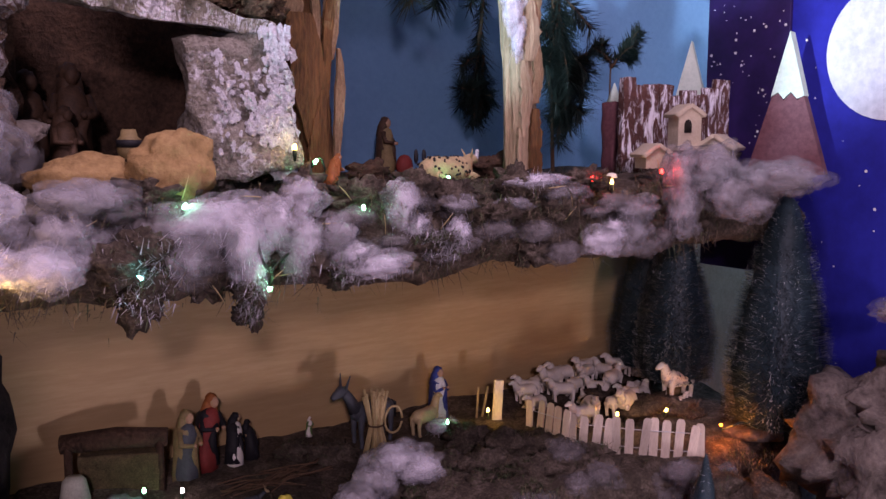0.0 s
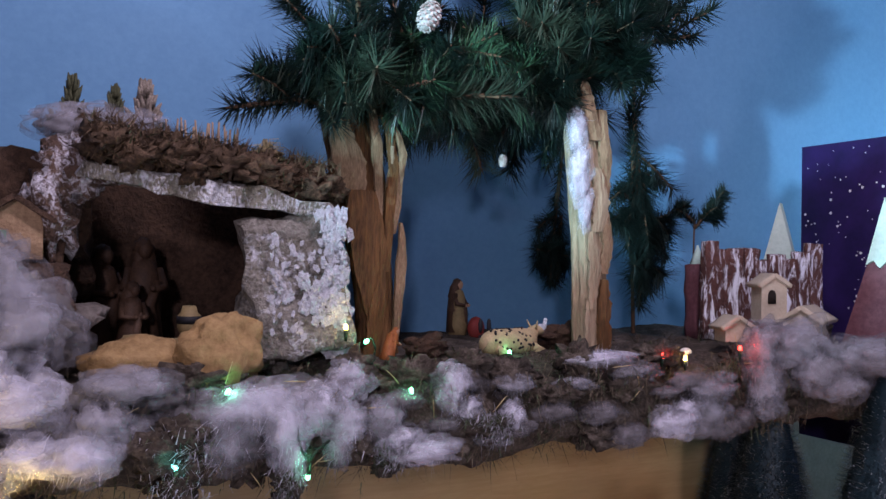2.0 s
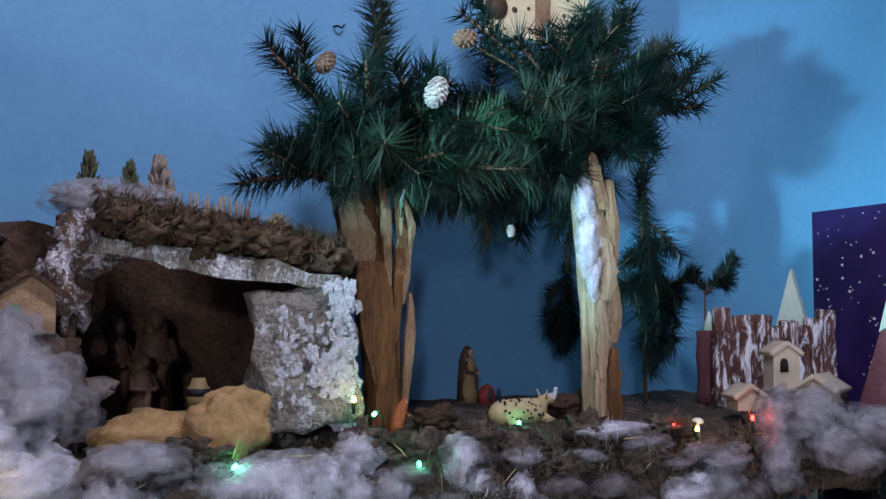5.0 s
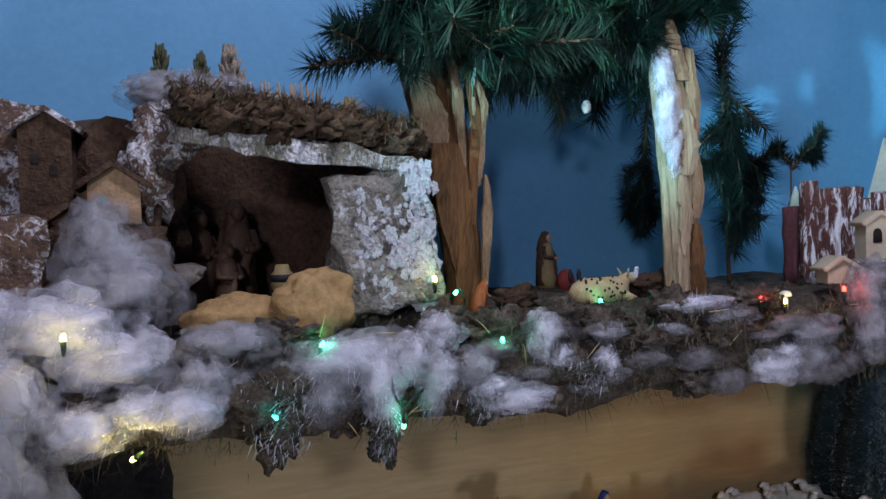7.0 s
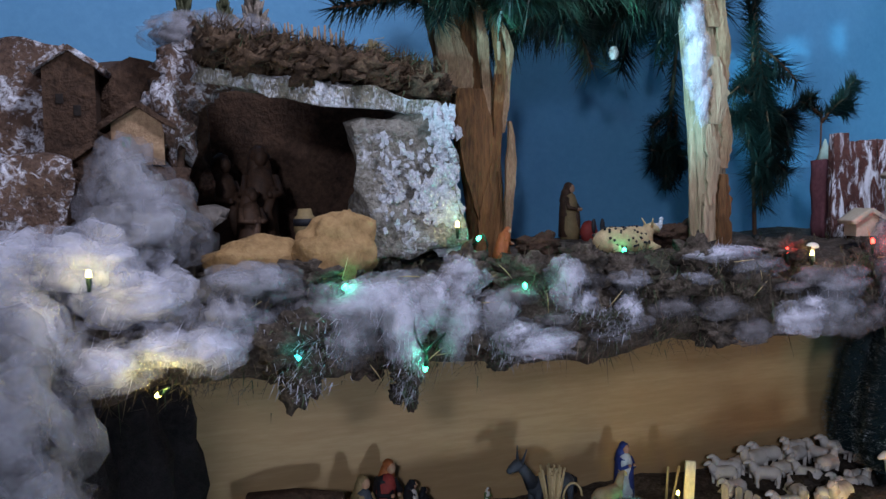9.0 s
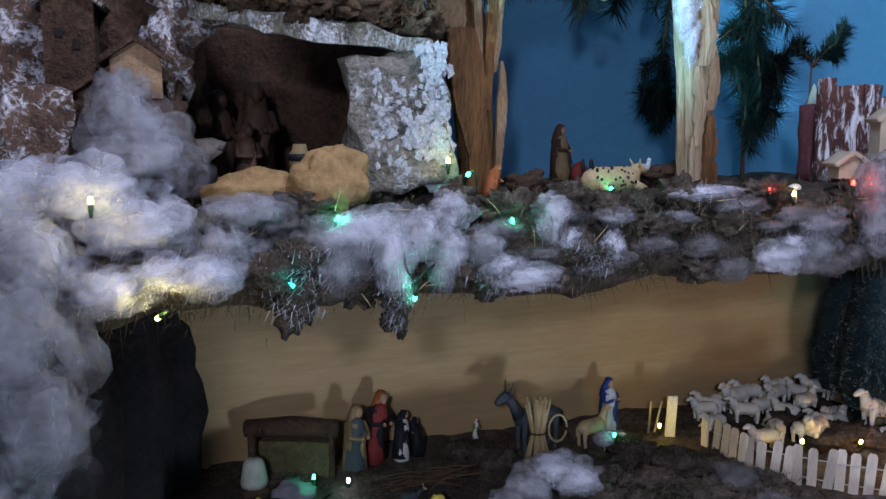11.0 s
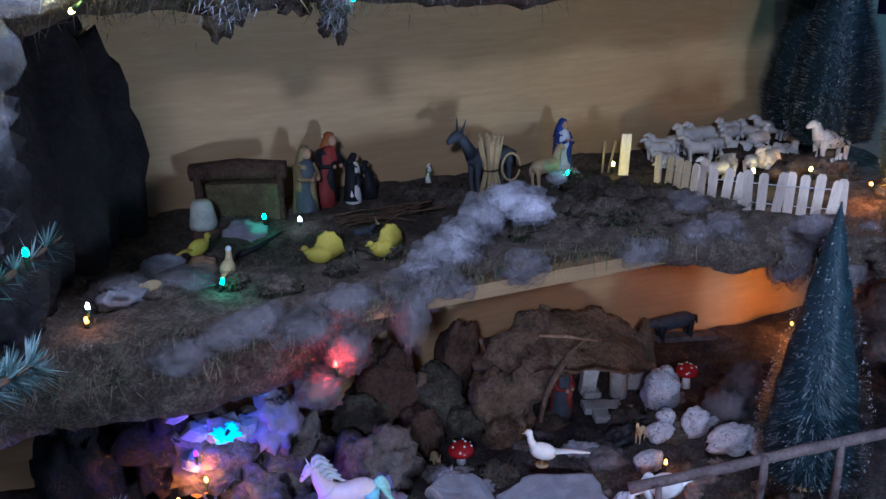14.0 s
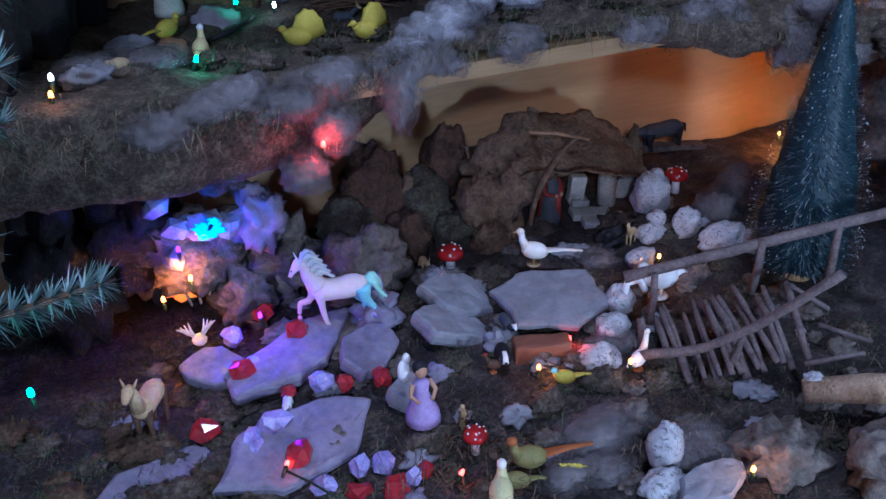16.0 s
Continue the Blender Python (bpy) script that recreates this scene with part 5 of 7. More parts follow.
boulder("stone", (0.272, 1.13, 0.815), (0.034, 0.026, 0.022), GREY_ROCK, "smooth grey stone before the feed stall", 41, 0.3, angular=False)
boulder("stone", (0.155, 1.04, 0.815), (0.03, 0.024, 0.02), GREY_ROCK, "dim grey stone on the terrace", 43, 0.3, angular=False)
boulder("stone", (0.10, 0.975, 0.81), (0.028, 0.022, 0.018), GREY_ROCK, "dim grey stone on the terrace", 44, 0.4)
figure(pose(0.375, 1.175, 0.818, 0, 0, 25), 0.108, P_GREY, P_OCHRE, P_OCHRE, "clay herder figurine in an ochre cloak", 0.1, 0.3)
figure(pose(0.41, 1.195, 0.825, 0, 0, 15), 0.112, P_RED, P_BLACK, P_ORANGE, "clay woman figurine in a red skirt with a basket", 0.25, 0.4)
figure(pose(0.452, 1.185, 0.825, 0, 0, 60), 0.075, P_WOOL, P_BLACK, P_BLACK, "crouching clay figurine in black and white", 0.5, 0.2)
figure(pose(0.482, 1.19, 0.825, 0, 0, 90), 0.060, P_BLACK, P_BLACK, P_BLACK, "crouching dark clay figurine", 0.5, 0.2)
tw = holder("twig_pile", pose(0.47, 1.095, 0.82), "pile of thin dark twigs on the moss", "twig pile")
r = random.Random(77)
for k in range(26):
    a, f = r.uniform(-0.5, 0.5), Form()
    x, y = r.uniform(-0.04, 0.05), r.uniform(-0.02, 0.02)
    f.tube([(x - 0.04 * math.cos(a), y - 0.04 * math.sin(a), r.uniform(0, 0.012)), (x, y, r.uniform(0.004, 0.018)), (x + 0.04 * math.cos(a), y + 0.04 * math.sin(a), r.uniform(0, 0.02))], 0.0011, 0, 5)
    f.make("twig", TWIG, tw)
bird("turkey", pose(0.345, 0.998, 0.800, 0, 0, 165), 0.043, [P_YELLOW, P_YELLOW, P_ORANGE], "yellow plastic turkey with a raised fan tail", fan=True, neck=0.2)
bird("turkey", pose(0.428, 0.983, 0.800, 0, 0, 190), 0.043, [P_YELLOW, P_YELLOW, P_YELLOW], "yellow plastic turkey with a round fan tail", fan=True, neck=0.2)
bird("hen", pose(0.20, 1.05, 0.820, 0, 0, 30), 0.04, [P_YELLOW, P_YELLOW, P_ORANGE], "yellow toy hen on a stone", neck=0.25)
boulder("stone", (0.20, 1.04, 0.812), (0.02, 0.018, 0.016), paint("rusty_stone", (0.30, 0.17, 0.10)), "rusty round stone under the toy hen", 46, 0.2, angular=False)
bird("hen", pose(0.226, 0.99, 0.806, 0, 0, 70), 0.04, [P_TAN, P_SILVER, P_ORANGE], "pale yellow-green toy hen with a white head", neck=0.5)
bird("hen", pose(0.135, 0.975, 0.806, 0, 0, 200), 0.034, [P_TAN, P_TAN, P_ORANGE], "cream toy hen lying in the moss", neck=0.1)
f = Form()
f.tube([(0.245, 1.05, 0.815), (0.28, 1.06, 0.822), (0.315, 1.085, 0.83)], [0.003, 0.004, 0.002], 0, 7)
f.make("twig", P_BLACK, label="short black twig lying on the moss", category="twig")
beast("rabbit", pose(0.425, 1.06, 0.815, 0, 0, 0), 0.026, 0.018, [P_GREY, P_TAN, P_GREY, P_GREY], "small grey toy rabbit among twigs", "rabbit figurine", ears=0.5, lying=True, tail=0)
beast("donkey", pose(0.672, 1.16, 0.822, 0, 0, 190), 0.082, 0.078, [P_GREY, P_GREY, P_GREY, P_BLACK], "dark grey toy donkey beside a sheaf", "donkey figurine", neck=(0.22, 1.0), head=0.22, ears=0.3, leg=0.05, body=0.21)
sheaf = holder("sheaf", pose(0.648, 1.105, 0.822), "bound sheaf of pale straw standing upright", "sheaf")
r = random.Random(6)
for k in range(34):
    a, q, f = r.uniform(0, 6.28), math.sqrt(r.random()), Form()
    c, s = math.cos(a) * q, math.sin(a) * q
    f.tube([(c * 0.022, s * 0.018, 0), (c * 0.010, s * 0.009, 0.045), (c * 0.012, s * 0.010, 0.06), (c * 0.021, s * 0.017, 0.098 + r.uniform(-0.008, 0.008))], 0.0021, 0, 5)
    f.make("stalk", STRAW, sheaf)
f = Form()
f.tube([(math.cos(a) * 0.0125, math.sin(a) * 0.0115, 0.05) for a in np.linspace(0, 6.28, 17)], 0.0014, 0, 6)
f.make("band", P_BROWN, sheaf)
f = Form()
f.tube([(0.03 + math.cos(a) * 0.016, 0.02, 0.045 + math.sin(a) * 0.022) for a in np.linspace(0, 6.0, 15)], 0.002, 0, 6)
f.make("hoop", STRAW, label="bent straw hoop beside the sheaf", category="hoop", at=pose(0.665, 1.11, 0.82))
figure(pose(0.822, 1.19, 0.822, 0, 0, 10), 0.097, P_SILVER, P_BLUE, P_BLUE, "clay figurine in a blue cloak with a raised arm", 0.05, 0.9)
beast("sheepdog", pose(0.765, 1.145, 0.825, 0, 0, 15), 0.055, 0.042, [P_TAN, P_TAN, P_TAN, P_TAN], "tan toy dog with its head raised", "dog figurine", neck=(0.12, 1.2))
figure(pose(0.59, 1.22, 0.832, 0, 0, 10), 0.032, P_WOOL, P_GREENF, P_WOOL, "tiny pale clay figurine with a green cloak", 0.2, 0.4)
for x, y, a in ((0.880, 1.155, 4), (0.892, 1.155, 14)):
    f = Form()
    f.tube([(0, 0, 0), (0, 0, 0.055)], 0.0022, 0, 6)
    f.make("stick", STRAW, label="thin pale stick standing in the moss", category="stick", at=pose(x, y, 0.825, 0, a, 0))

# sheep pen
pen = holder("picket_fence", pose(0.95, 1.0, 0.8), "low fence of pale wooden pickets round the sheep", "fence")
PICKET = mat("pale_picket_wood", (0.50, 0.40, 0.32), (0.74, 0.64, 0.55), 30, 0.75, 0.3, stretch=(4, 4, 0.6), vary=0.22)
r = random.Random(9)
corner = smooth_row([(0.945, 1.09), (0.953, 1.03), (0.96, 0.985), (0.99, 0.945), (1.03, 0.895), (1.085, 0.838)], 17)
for k, (x, y) in enumerate(corner):
    a, b = corner[max(0, k - 1)], corner[min(16, k + 1)]
    turn = math.degrees(math.atan2(b[1] - a[1], b[0] - a[0]))
    f = Form()
    h = 0.090 + r.uniform(-0.004, 0.004)
    f.prism([(-0.0068, 0), (0.0068, 0), (0.0068, h - 0.005), (0.004, h), (-0.004, h), (-0.0068, h - 0.005)], 0.003)
    ob = f.make("picket", PICKET, smooth=False, at=pose(x, y, 0.773, r.uniform(-5, 5), r.uniform(-5, 5) + 3, turn))
    ob.parent, ob.matrix_parent_inverse = pen, pen.matrix_basis.inverted()
for z in (0.815, 0.845):
    f = Form()
    f.tube([(x + 0.002, y + 0.002, z) for x, y in corner], 0.0007, 0, 4)
    hang(f, "wire", P_SILVER, pen, "thin wire through the pickets")
f = Form()
f.prism([(-0.008, 0), (0.008, 0), (0.008, 0.07), (-0.008, 0.07)], 0.006)
f.make("post", PICKET, label="single pale wooden post beside the pen", category="post", at=pose(0.905, 1.13, 0.825, 0, 3, -20), smooth=False)
SHEEPM = [P_WOOL, P_WOOL, P_WOOL, P_WOOL]
flock = "sheep in the pen"
proto = beast("sheep", pose(1.08, 1.185, 0.832, 0, 0, 190), 0.05, 0.042, SHEEPM, "cream toy sheep standing in the pen", "sheep figurine", neck=(0.10, 1.0), head=0.22, leg=0.075, body=0.30, ears=0.02, tail=0.2, group=flock, wool=0.25)
lie = beast("sheep", pose(1.12, 1.03, 0.835, 0, 0, 200), 0.05, 0.042, SHEEPM, "cream toy sheep lying in the pen", "sheep figurine", neck=(0.10, 0.9), head=0.22, leg=0.075, body=0.30, ears=0.02, tail=0.0, lying=True, group=flock, wool=0.25)
for x, y, a, s, which in ((1.10, 1.21, 175, 1.1, 0), (1.035, 1.135, 150, 0.95, 0), (1.14, 1.185, 200, 1.0, 0), (1.10, 1.11, 120, 0.9, 0), (1.155, 1.125, 20, 1.0, 0), (1.035, 1.06, 240, 0.9, 0), (1.075, 1.04, 10, 0.95, 0), (1.235, 1.185, 160, 1.05, 0), (1.275, 1.16, 10, 1.0, 1), (1.20, 1.0, 5, 0.7, 1),
                          (0.965, 1.13, 190, 0.95, 1), (0.975, 1.17, 170, 0.9, 0), (0.985, 1.03, 170, 0.95, 0), (1.19, 1.18, 100, 0.9, 0), (1.06, 1.10, 60, 0.9, 1), (1.17, 1.07, 20, 1.0, 1), (1.31, 1.13, 190, 0.95, 0), (1.13, 1.06, 160, 0.85, 0), (1.08, 1.15, 10, 0.9, 0), (1.0, 1.19, 150, 0.9, 0), (1.19, 1.10, 200, 0.95, 1), (1.03, 1.20, 20, 0.9, 0), (1.17, 1.22, 190, 1.0, 0)):
    m = pose(x + 0.03, y, 0.822 + 0.008 * (y > 1.1) + 0.004 * (x > 1.1), 0, 0, a)
    ob = copy_thing(lie if which else proto, m)
    ob.scale = (s * 0.95, s * 0.95, s * 0.82)
big = copy_thing(proto, pose(1.245, 1.02, 0.835, 0, 0, 170))
big.scale = (1.2, 1.2, 1.2)


# bottle-brush trees
def brush_tree(at, h, r0, label, n, seed, blunt):
    tree = holder("brush_tree", at, label, "toy tree", "frosted bottle-brush trees")
    r = random.Random(seed)
    f = Form()
    f.tube([(0, 0, 0), (0, 0, h)], [0.004, 0.0015], 0, 6)
    f.make("stem", TWIG, tree)
    f = Form()
    f.tube([(0, 0, 0), (0, 0, 0.012)], [0.02, 0.018], 0, 14)
    f.make("base", PLANK, tree)

    def radius(q):
        return r0 * ((1 - q) ** 0.55 if blunt else (1 - q) ** 0.9) * (1 - 0.25 * max(0, 0.25 - q) * 4)
    core, leaf = Form(), Form()
    zs = [0.03 + (h - 0.032) * i / 26 for i in range(27)]
    core.tube([(0, 0, z) for z in zs], [max(0.001, radius((z - 0.03) / (h - 0.03)) * 0.78) for z in zs], 0, 30, amp=0.14, freq=90, seed=seed)
    core.make("crown", BRISTLE, tree, "dense dark teal bristles")
    for k in range(n):
        q = 1 - math.sqrt(r.random())
        a = r.uniform(0, 6.2832)
        rad = radius(q)
        row = abs(math.sin(a * 5.5 + 0.4)) > 0.97
        p = Vector((math.cos(a) * rad * 0.8, math.sin(a) * rad * 0.8, 0.03 + (h - 0.03) * q))
        d = Vector((math.cos(a), math.sin(a), r.uniform(-0.15, 0.5)))
        leaf.blade(p, d, max(0.006, rad * 0.26) * r.uniform(0.8, 1.25), 0.0007, 1 if (row and r.random() < 0.6) or r.random() < 0.09 else 0)
    leaf.make("bristle", [BRISTLE, FROST], tree, "bristles with frosted tips", kind="stuff")
    f = Form()
    for k in range(700):
        q, a = 1 - math.sqrt(r.random()), r.uniform(0, 6.2832)
        rad = radius(q) * r.uniform(0.96, 1.05)
        f.ball((math.cos(a) * rad, math.sin(a) * rad, 0.03 + (h - 0.03) * q), r.uniform(0.0004, 0.0011), 0, 4)
    f.make("snow_grain", FROST, tree, "white specks of frost", kind="stuff")


brush_tree(pose(1.275, 1.055, 0.83, 0, 0, 0), 0.335, 0.092, "dark teal bottle-brush tree with frosted rows behind the sheep", 15000, 1, True)
brush_tree(pose(1.315, 1.165, 0.83, 0, 0, 0), 0.32, 0.088, "dark teal bottle-brush tree half hidden by another", 11000, 2, True)
brush_tree(pose(1.275, 0.84, 0.80, 0, 2, 0), 0.42, 0.105, "tall dark teal bottle-brush tree at the end of the ledge", 15000, 3, True)
brush_tree(pose(0.986, 0.752, 0.43, 0, 0, 0), 0.435, 0.098, "pointed frosted bottle-brush tree on the lowest terrace", 15000, 4, False)
f = Form()
f.tube([(0, 0, 0), (0, 0, 0.012)], [0.045, 0.042], 0, 24, amp=0.1, freq=20)
f.make("stone_disc", BROWN_ROCK, label="flat brown stone at the end of the terrace", category="stone", at=pose(1.24, 0.86, 0.81))
slab("end_board", (1.37, 1.225, 0.55), (1.80, 1.240, 1.24), CREAM, "pale board under the end of the upper shelf", "board")


# ---- figures of the upper terrace ----
figure(pose(0.757, 1.25, 1.25, 0, 0, 35), 0.096, P_OCHRE, P_BROWN, P_BROWN, "clay shepherd figurine in a brown cloak", 0.05, 0.2)
f = Form()
f.ball((0, 0, 0.018), (0.016, 0.012, 0.02), 0, 10)
f.make("bundle", P_RED, label="red bundle beside the shepherd figurine", category="bundle", at=pose(0.785, 1.235, 1.245))
beast("lynx", pose(0.705, 1.0, 1.25, 0, 0, 12), 0.095, 0.042, [P_TAN, P_TAN, P_TAN, P_BLACK], "spotted yellow toy cat crouching on the moss", "cat figurine", lying=True, neck=(0.05, 0.7), head=0.16, ears=0.3, tail=0.0, spots=120, body=0.22)
# Only the two ears of the black toy donkey are modelled.
for x in (0.694, 0.708):
    f = Form()
    f.ball((0, 0, 0), (0.004, 0.003, 0.011), 0, 8)
    f.make("leaf_tip", P_BLACK, label="small black ear of a toy donkey behind the toy cat", category="twig", at=pose(x, 1.06, 1.282))
bird("bird", pose(0.79, 1.05, 1.262, 0, 0, 20), 0.032, [P_SILVER, P_SILVER, P_BLACK], "small silver-white toy bird", neck=0.4)
figure(pose(0.515, 0.985, 1.245, 0, 20, 40), 0.05, P_ORANGE, P_ORANGE, P_ORANGE, "small rust-coloured clay figurine seated by the trunk", 0.4, 0.3)
figure(pose(0.215, 1.08, 1.245, 0, 0, 20), 0.10, P_BROWN, P_BROWN, P_BROWN, "dark brown clay figurine kneeling inside the cave", 0.1, 0.4, skin=P_BROWN)
figure(pose(0.24, 1.14, 1.25, 0, 0, 0), 0.15, P_BROWN, P_BROWN, P_BROWN, "tall dark clay figurine standing inside the cave", 0.0, 0.4, skin=P_BROWN)
figure(pose(0.19, 1.15, 1.25, 0, 0, 30), 0.14, P_BROWN, P_BROWN, P_BROWN, "dark clay figurine standing inside the cave", 0.05, 0.3, skin=P_BROWN)
f = Form()
f.tube([(0, 0, 0), (0, 0, 0.008), (0, 0, 0.022), (0, 0, 0.026), (0, 0, 0.034)], [0.010, 0.014, 0.014, 0.010, 0.008], 0, 16)
pot = f.make("clay_jar", P_OCHRE, label="round ochre clay jar with a dark rim", category="jar", at=pose(0.277, 1.03, 1.283))
f = Form()
f.tube([(0, 0, 0.013), (0, 0, 0.022)], [0.0146, 0.0146], 0, 16)
f.make("band", P_BLACK, pot)
f = Form()
f.tube(smooth_row([(-0.055, 0, 0.012), (-0.02, 0, 0.0), (0.03, 0, 0.0), (0.06, 0, 0.014)], 9), [0.008, 0.013, 0.015, 0.016, 0.016, 0.016, 0.015, 0.013, 0.009], 0, 10, amp=0.2, freq=60)
f.make("manger", P_OCHRE, label="ochre clay trough lying in the cave", category="trough", at=pose(0.255, 1.02, 1.265))
f = Form()
f.tube([(0, 0, -0.004), (0, 0, 0.014)], [0.0035, 0.003], 0, 8)
f.ball((0, 0, 0.016), (0.0085, 0.0085, 0.006), 0, 12, squash=0.002)
f.make("mushroom", P_WOOL, label="small white toy mushroom in the moss", category="mushroom", at=pose(0.94, 0.905, 1.236))
boulder("stone", (0.915, 0.925, 1.25), (0.014, 0.012, 0.012), P_OCHRE, "small ochre stone beside a toy mushroom", 61, 0.4)
f = Form()
f.box((0.815, 1.13, 1.905), (0.20, 0.008, 0.13), 0, None, 0.003)
orn = f.make("wooden_ornament", paint("cream_wood", (0.58, 0.48, 0.32), 0.1), label="cream wooden ornament with drilled holes above the boughs", category="ornament")
r = random.Random(2)
for k in range(14):
    f = Form()
    f.tube([(0, 0, 0), (0, -0.001, 0)], r.choice((0.002, 0.003, 0.005)), 0, 10)
    f.make("drilled_hole", P_BROWN, orn, at=pose(0.76 + 0.14 * (k % 5) / 4 + r.uniform(-0.01, 0.01), 1.1255, 1.855 + 0.03 * (k // 5) + r.uniform(-0.009, 0.009)))
f = Form()
f.box((0.822, 1.1245, 1.90), (0.028, 0.004, 0.12), 0, None, 0.001)
f.make("wooden_strip", TRUNK_TORN, orn, "brown wooden strip")
f = Form()
f.tube([(0.735, 1.126, 1.885), (0.735, 1.122, 1.885)], 0.020, 0, 24)
f.make("round_knob", P_BROWN, orn, "dark brown round knob")
f = Form()
f.tube([(0.538, 1.337, 1.885), (0.540, 1.325, 1.883), (0.548, 1.322, 1.880), (0.552, 1.322, 1.887)], 0.002, 0, 6)
f.make("wall_hook", P_BLACK, label="small dark hook in the blue wall", category="hook")


# ---- the column and fir at the near end ----
cotton([(-0.04, 0.80, 1.14, 0.05, 0.04, 0.06), (-0.02, 0.79, 1.06, 0.04, 0.035, 0.05)], "cotton wool hanging down a rock column", COTTON_GREY)
cotton([(-0.07, 0.78, 0.97, 0.05, 0.04, 0.06)], "cotton wool hanging down a rock column", COTTON_GREY)
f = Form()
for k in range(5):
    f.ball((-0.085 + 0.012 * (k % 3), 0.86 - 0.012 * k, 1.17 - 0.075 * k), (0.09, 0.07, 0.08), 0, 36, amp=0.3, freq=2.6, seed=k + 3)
# Lumps added to fill the shaded near end and block the room lamp.
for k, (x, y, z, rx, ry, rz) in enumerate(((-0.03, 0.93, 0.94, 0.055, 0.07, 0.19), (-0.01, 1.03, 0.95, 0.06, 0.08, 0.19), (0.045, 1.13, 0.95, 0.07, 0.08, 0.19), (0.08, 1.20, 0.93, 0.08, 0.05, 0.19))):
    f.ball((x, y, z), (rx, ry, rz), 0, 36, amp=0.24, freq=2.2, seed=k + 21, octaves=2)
f.make("rock_column", SHADE_ROCK, label="rock column at the near end of the ledges, its shade put into black colour", category="rock")
fir = holder("fir_tree", pose(-0.24, 0.42, 0.0), "artificial fir tree with frosted green boughs, the unseen ones added to block light", "tree")
f = Form()
f.tube([(-0.24, 0.42, 0.0), (-0.24, 0.42, 1.40)], [0.016, 0.004], 0, 8)
hang(f, "trunk", TWIG, fir)
NEEDLE, NEEDLE_LIGHT = mat("frosted_needle", (0.07, 0.13, 0.125), (0.15, 0.25, 0.24), 12.0, 0.45, 0.0), mat("bright_frosted_needle", (0.22, 0.34, 0.35), (0.42, 0.56, 0.56), 12.0, 0.45, 0.0)
for k, (tip, drop, side) in enumerate((((0.055, 0.78, 0.955), 0.16, 1), ((0.045, 0.54, 0.945), 0.14, 1), ((0.072, 0.68, 0.715), -0.03, 0))):
    bough((-0.23, 0.44, tip[2] - drop), tip, fir, 1500, 0.024, 300 + k, 1.0, 0.25, side)
# Unseen boughs, added to keep the room lamp off the near end.
r = random.Random(64)
for k in range(34):
    z = 0.84 + 0.52 * k / 33
    reach = 0.165 - 0.12 * max(0.0, z - 1.1)
    a = r.uniform(-1.2, 0.9)
    bough((-0.24, 0.42, z), (-0.24 + reach * math.cos(a) * 0.95, 0.40 + reach * math.sin(a) * 0.8, z + r.uniform(-0.03, 0.03)), fir, 520, 0.045, 340 + k, 1.0, 0.1, 5)
for k in range(14):
    z = 0.75 + 0.5 * k / 13
    a = r.uniform(1.6, 4.4)
    bough((-0.24, 0.42, z), (-0.24 + 0.2 * math.cos(a), 0.40 + 0.18 * math.sin(a), z - 0.02), fir, 360, 0.045, 380 + k, 1.0, 0.1, 3)

# ---- lowest terrace ----
moss_hair("moss_fringe", [(x, y, lower_height(x, y) + 0.004, 0.03, 0.03, 0.004) for x, y in [(rnd.uniform(-0.25, 1.15), rnd.uniform(0.40, 1.15)) for _ in range(260)]], 30, 0.013, 0.0008, 51, "dry moss and grass over the lowest terrace", (DARK_BLADE, GREEN_BLADE))


def flagstone(c, size, turn, tilt, label, seed, m=GREY_ROCK, group="flat stones"):
    """A flat broken slab of stone: straight broken edges, chipped rims and an uneven cleft face."""
    r, f = random.Random(seed * 13 + 5), Form()
    n, sides = r.randint(6, 8), []
    for k in range(n):
        a = 2 * math.pi * (k + r.uniform(-0.28, 0.28)) / n
        q = r.uniform(0.40, 0.54)
        sides.append(Vector((math.cos(a) * size[0] * q, math.sin(a) * size[1] * q, 0)))
    rim = []
    for k in range(n):
        a, b = sides[k], sides[(k + 1) % n]
        for j in range(6):
            p = a.lerp(b, j / 6)
            rim.append(p * (1 + 0.10 * noise.noise(p * 32 + Vector((seed, 0, 0))) + 0.05 * noise.noise(p * 110 + Vector((seed, 0, 0)))))
    rings = ((0.93, -0.6), (1.0, -0.3), (1.01, 0.15), (0.975, 0.40), (0.90, 0.5), (0.65, 0.5), (0.35, 0.52))
    verts, faces, k = [], [], len(rim)
    for q, h in rings:
        for p in rim:
            z = size[2] * (h + (0.16 * noise.noise(p * q * 26 + Vector((0, seed, 0))) + 0.07 * noise.noise(p * q * 90 + Vector((0, seed, 0))) if h > 0.1 else 0))
            verts.append((p.x * q, p.y * q, z))
    verts += [(0, 0, size[2] * 0.52), (0, 0, -size[2] * 0.6)]
    for i in range(len(rings) - 1):
        for j in range(k):
            faces.append((i * k + j, i * k + (j + 1) % k, (i + 1) * k + (j + 1) % k, (i + 1) * k + j))
    last = (len(rings) - 1) * k
    for j in range(k):
        faces += [(last + j, last + (j + 1) % k, len(verts) - 2), ((j + 1) % k, j, len(verts) - 1)]
    f.add(verts, faces)
    return f.make("flagstone", m, label=label, category="stone", group=group, at=pose(*c, tilt[0], tilt[1], turn), smooth=False)


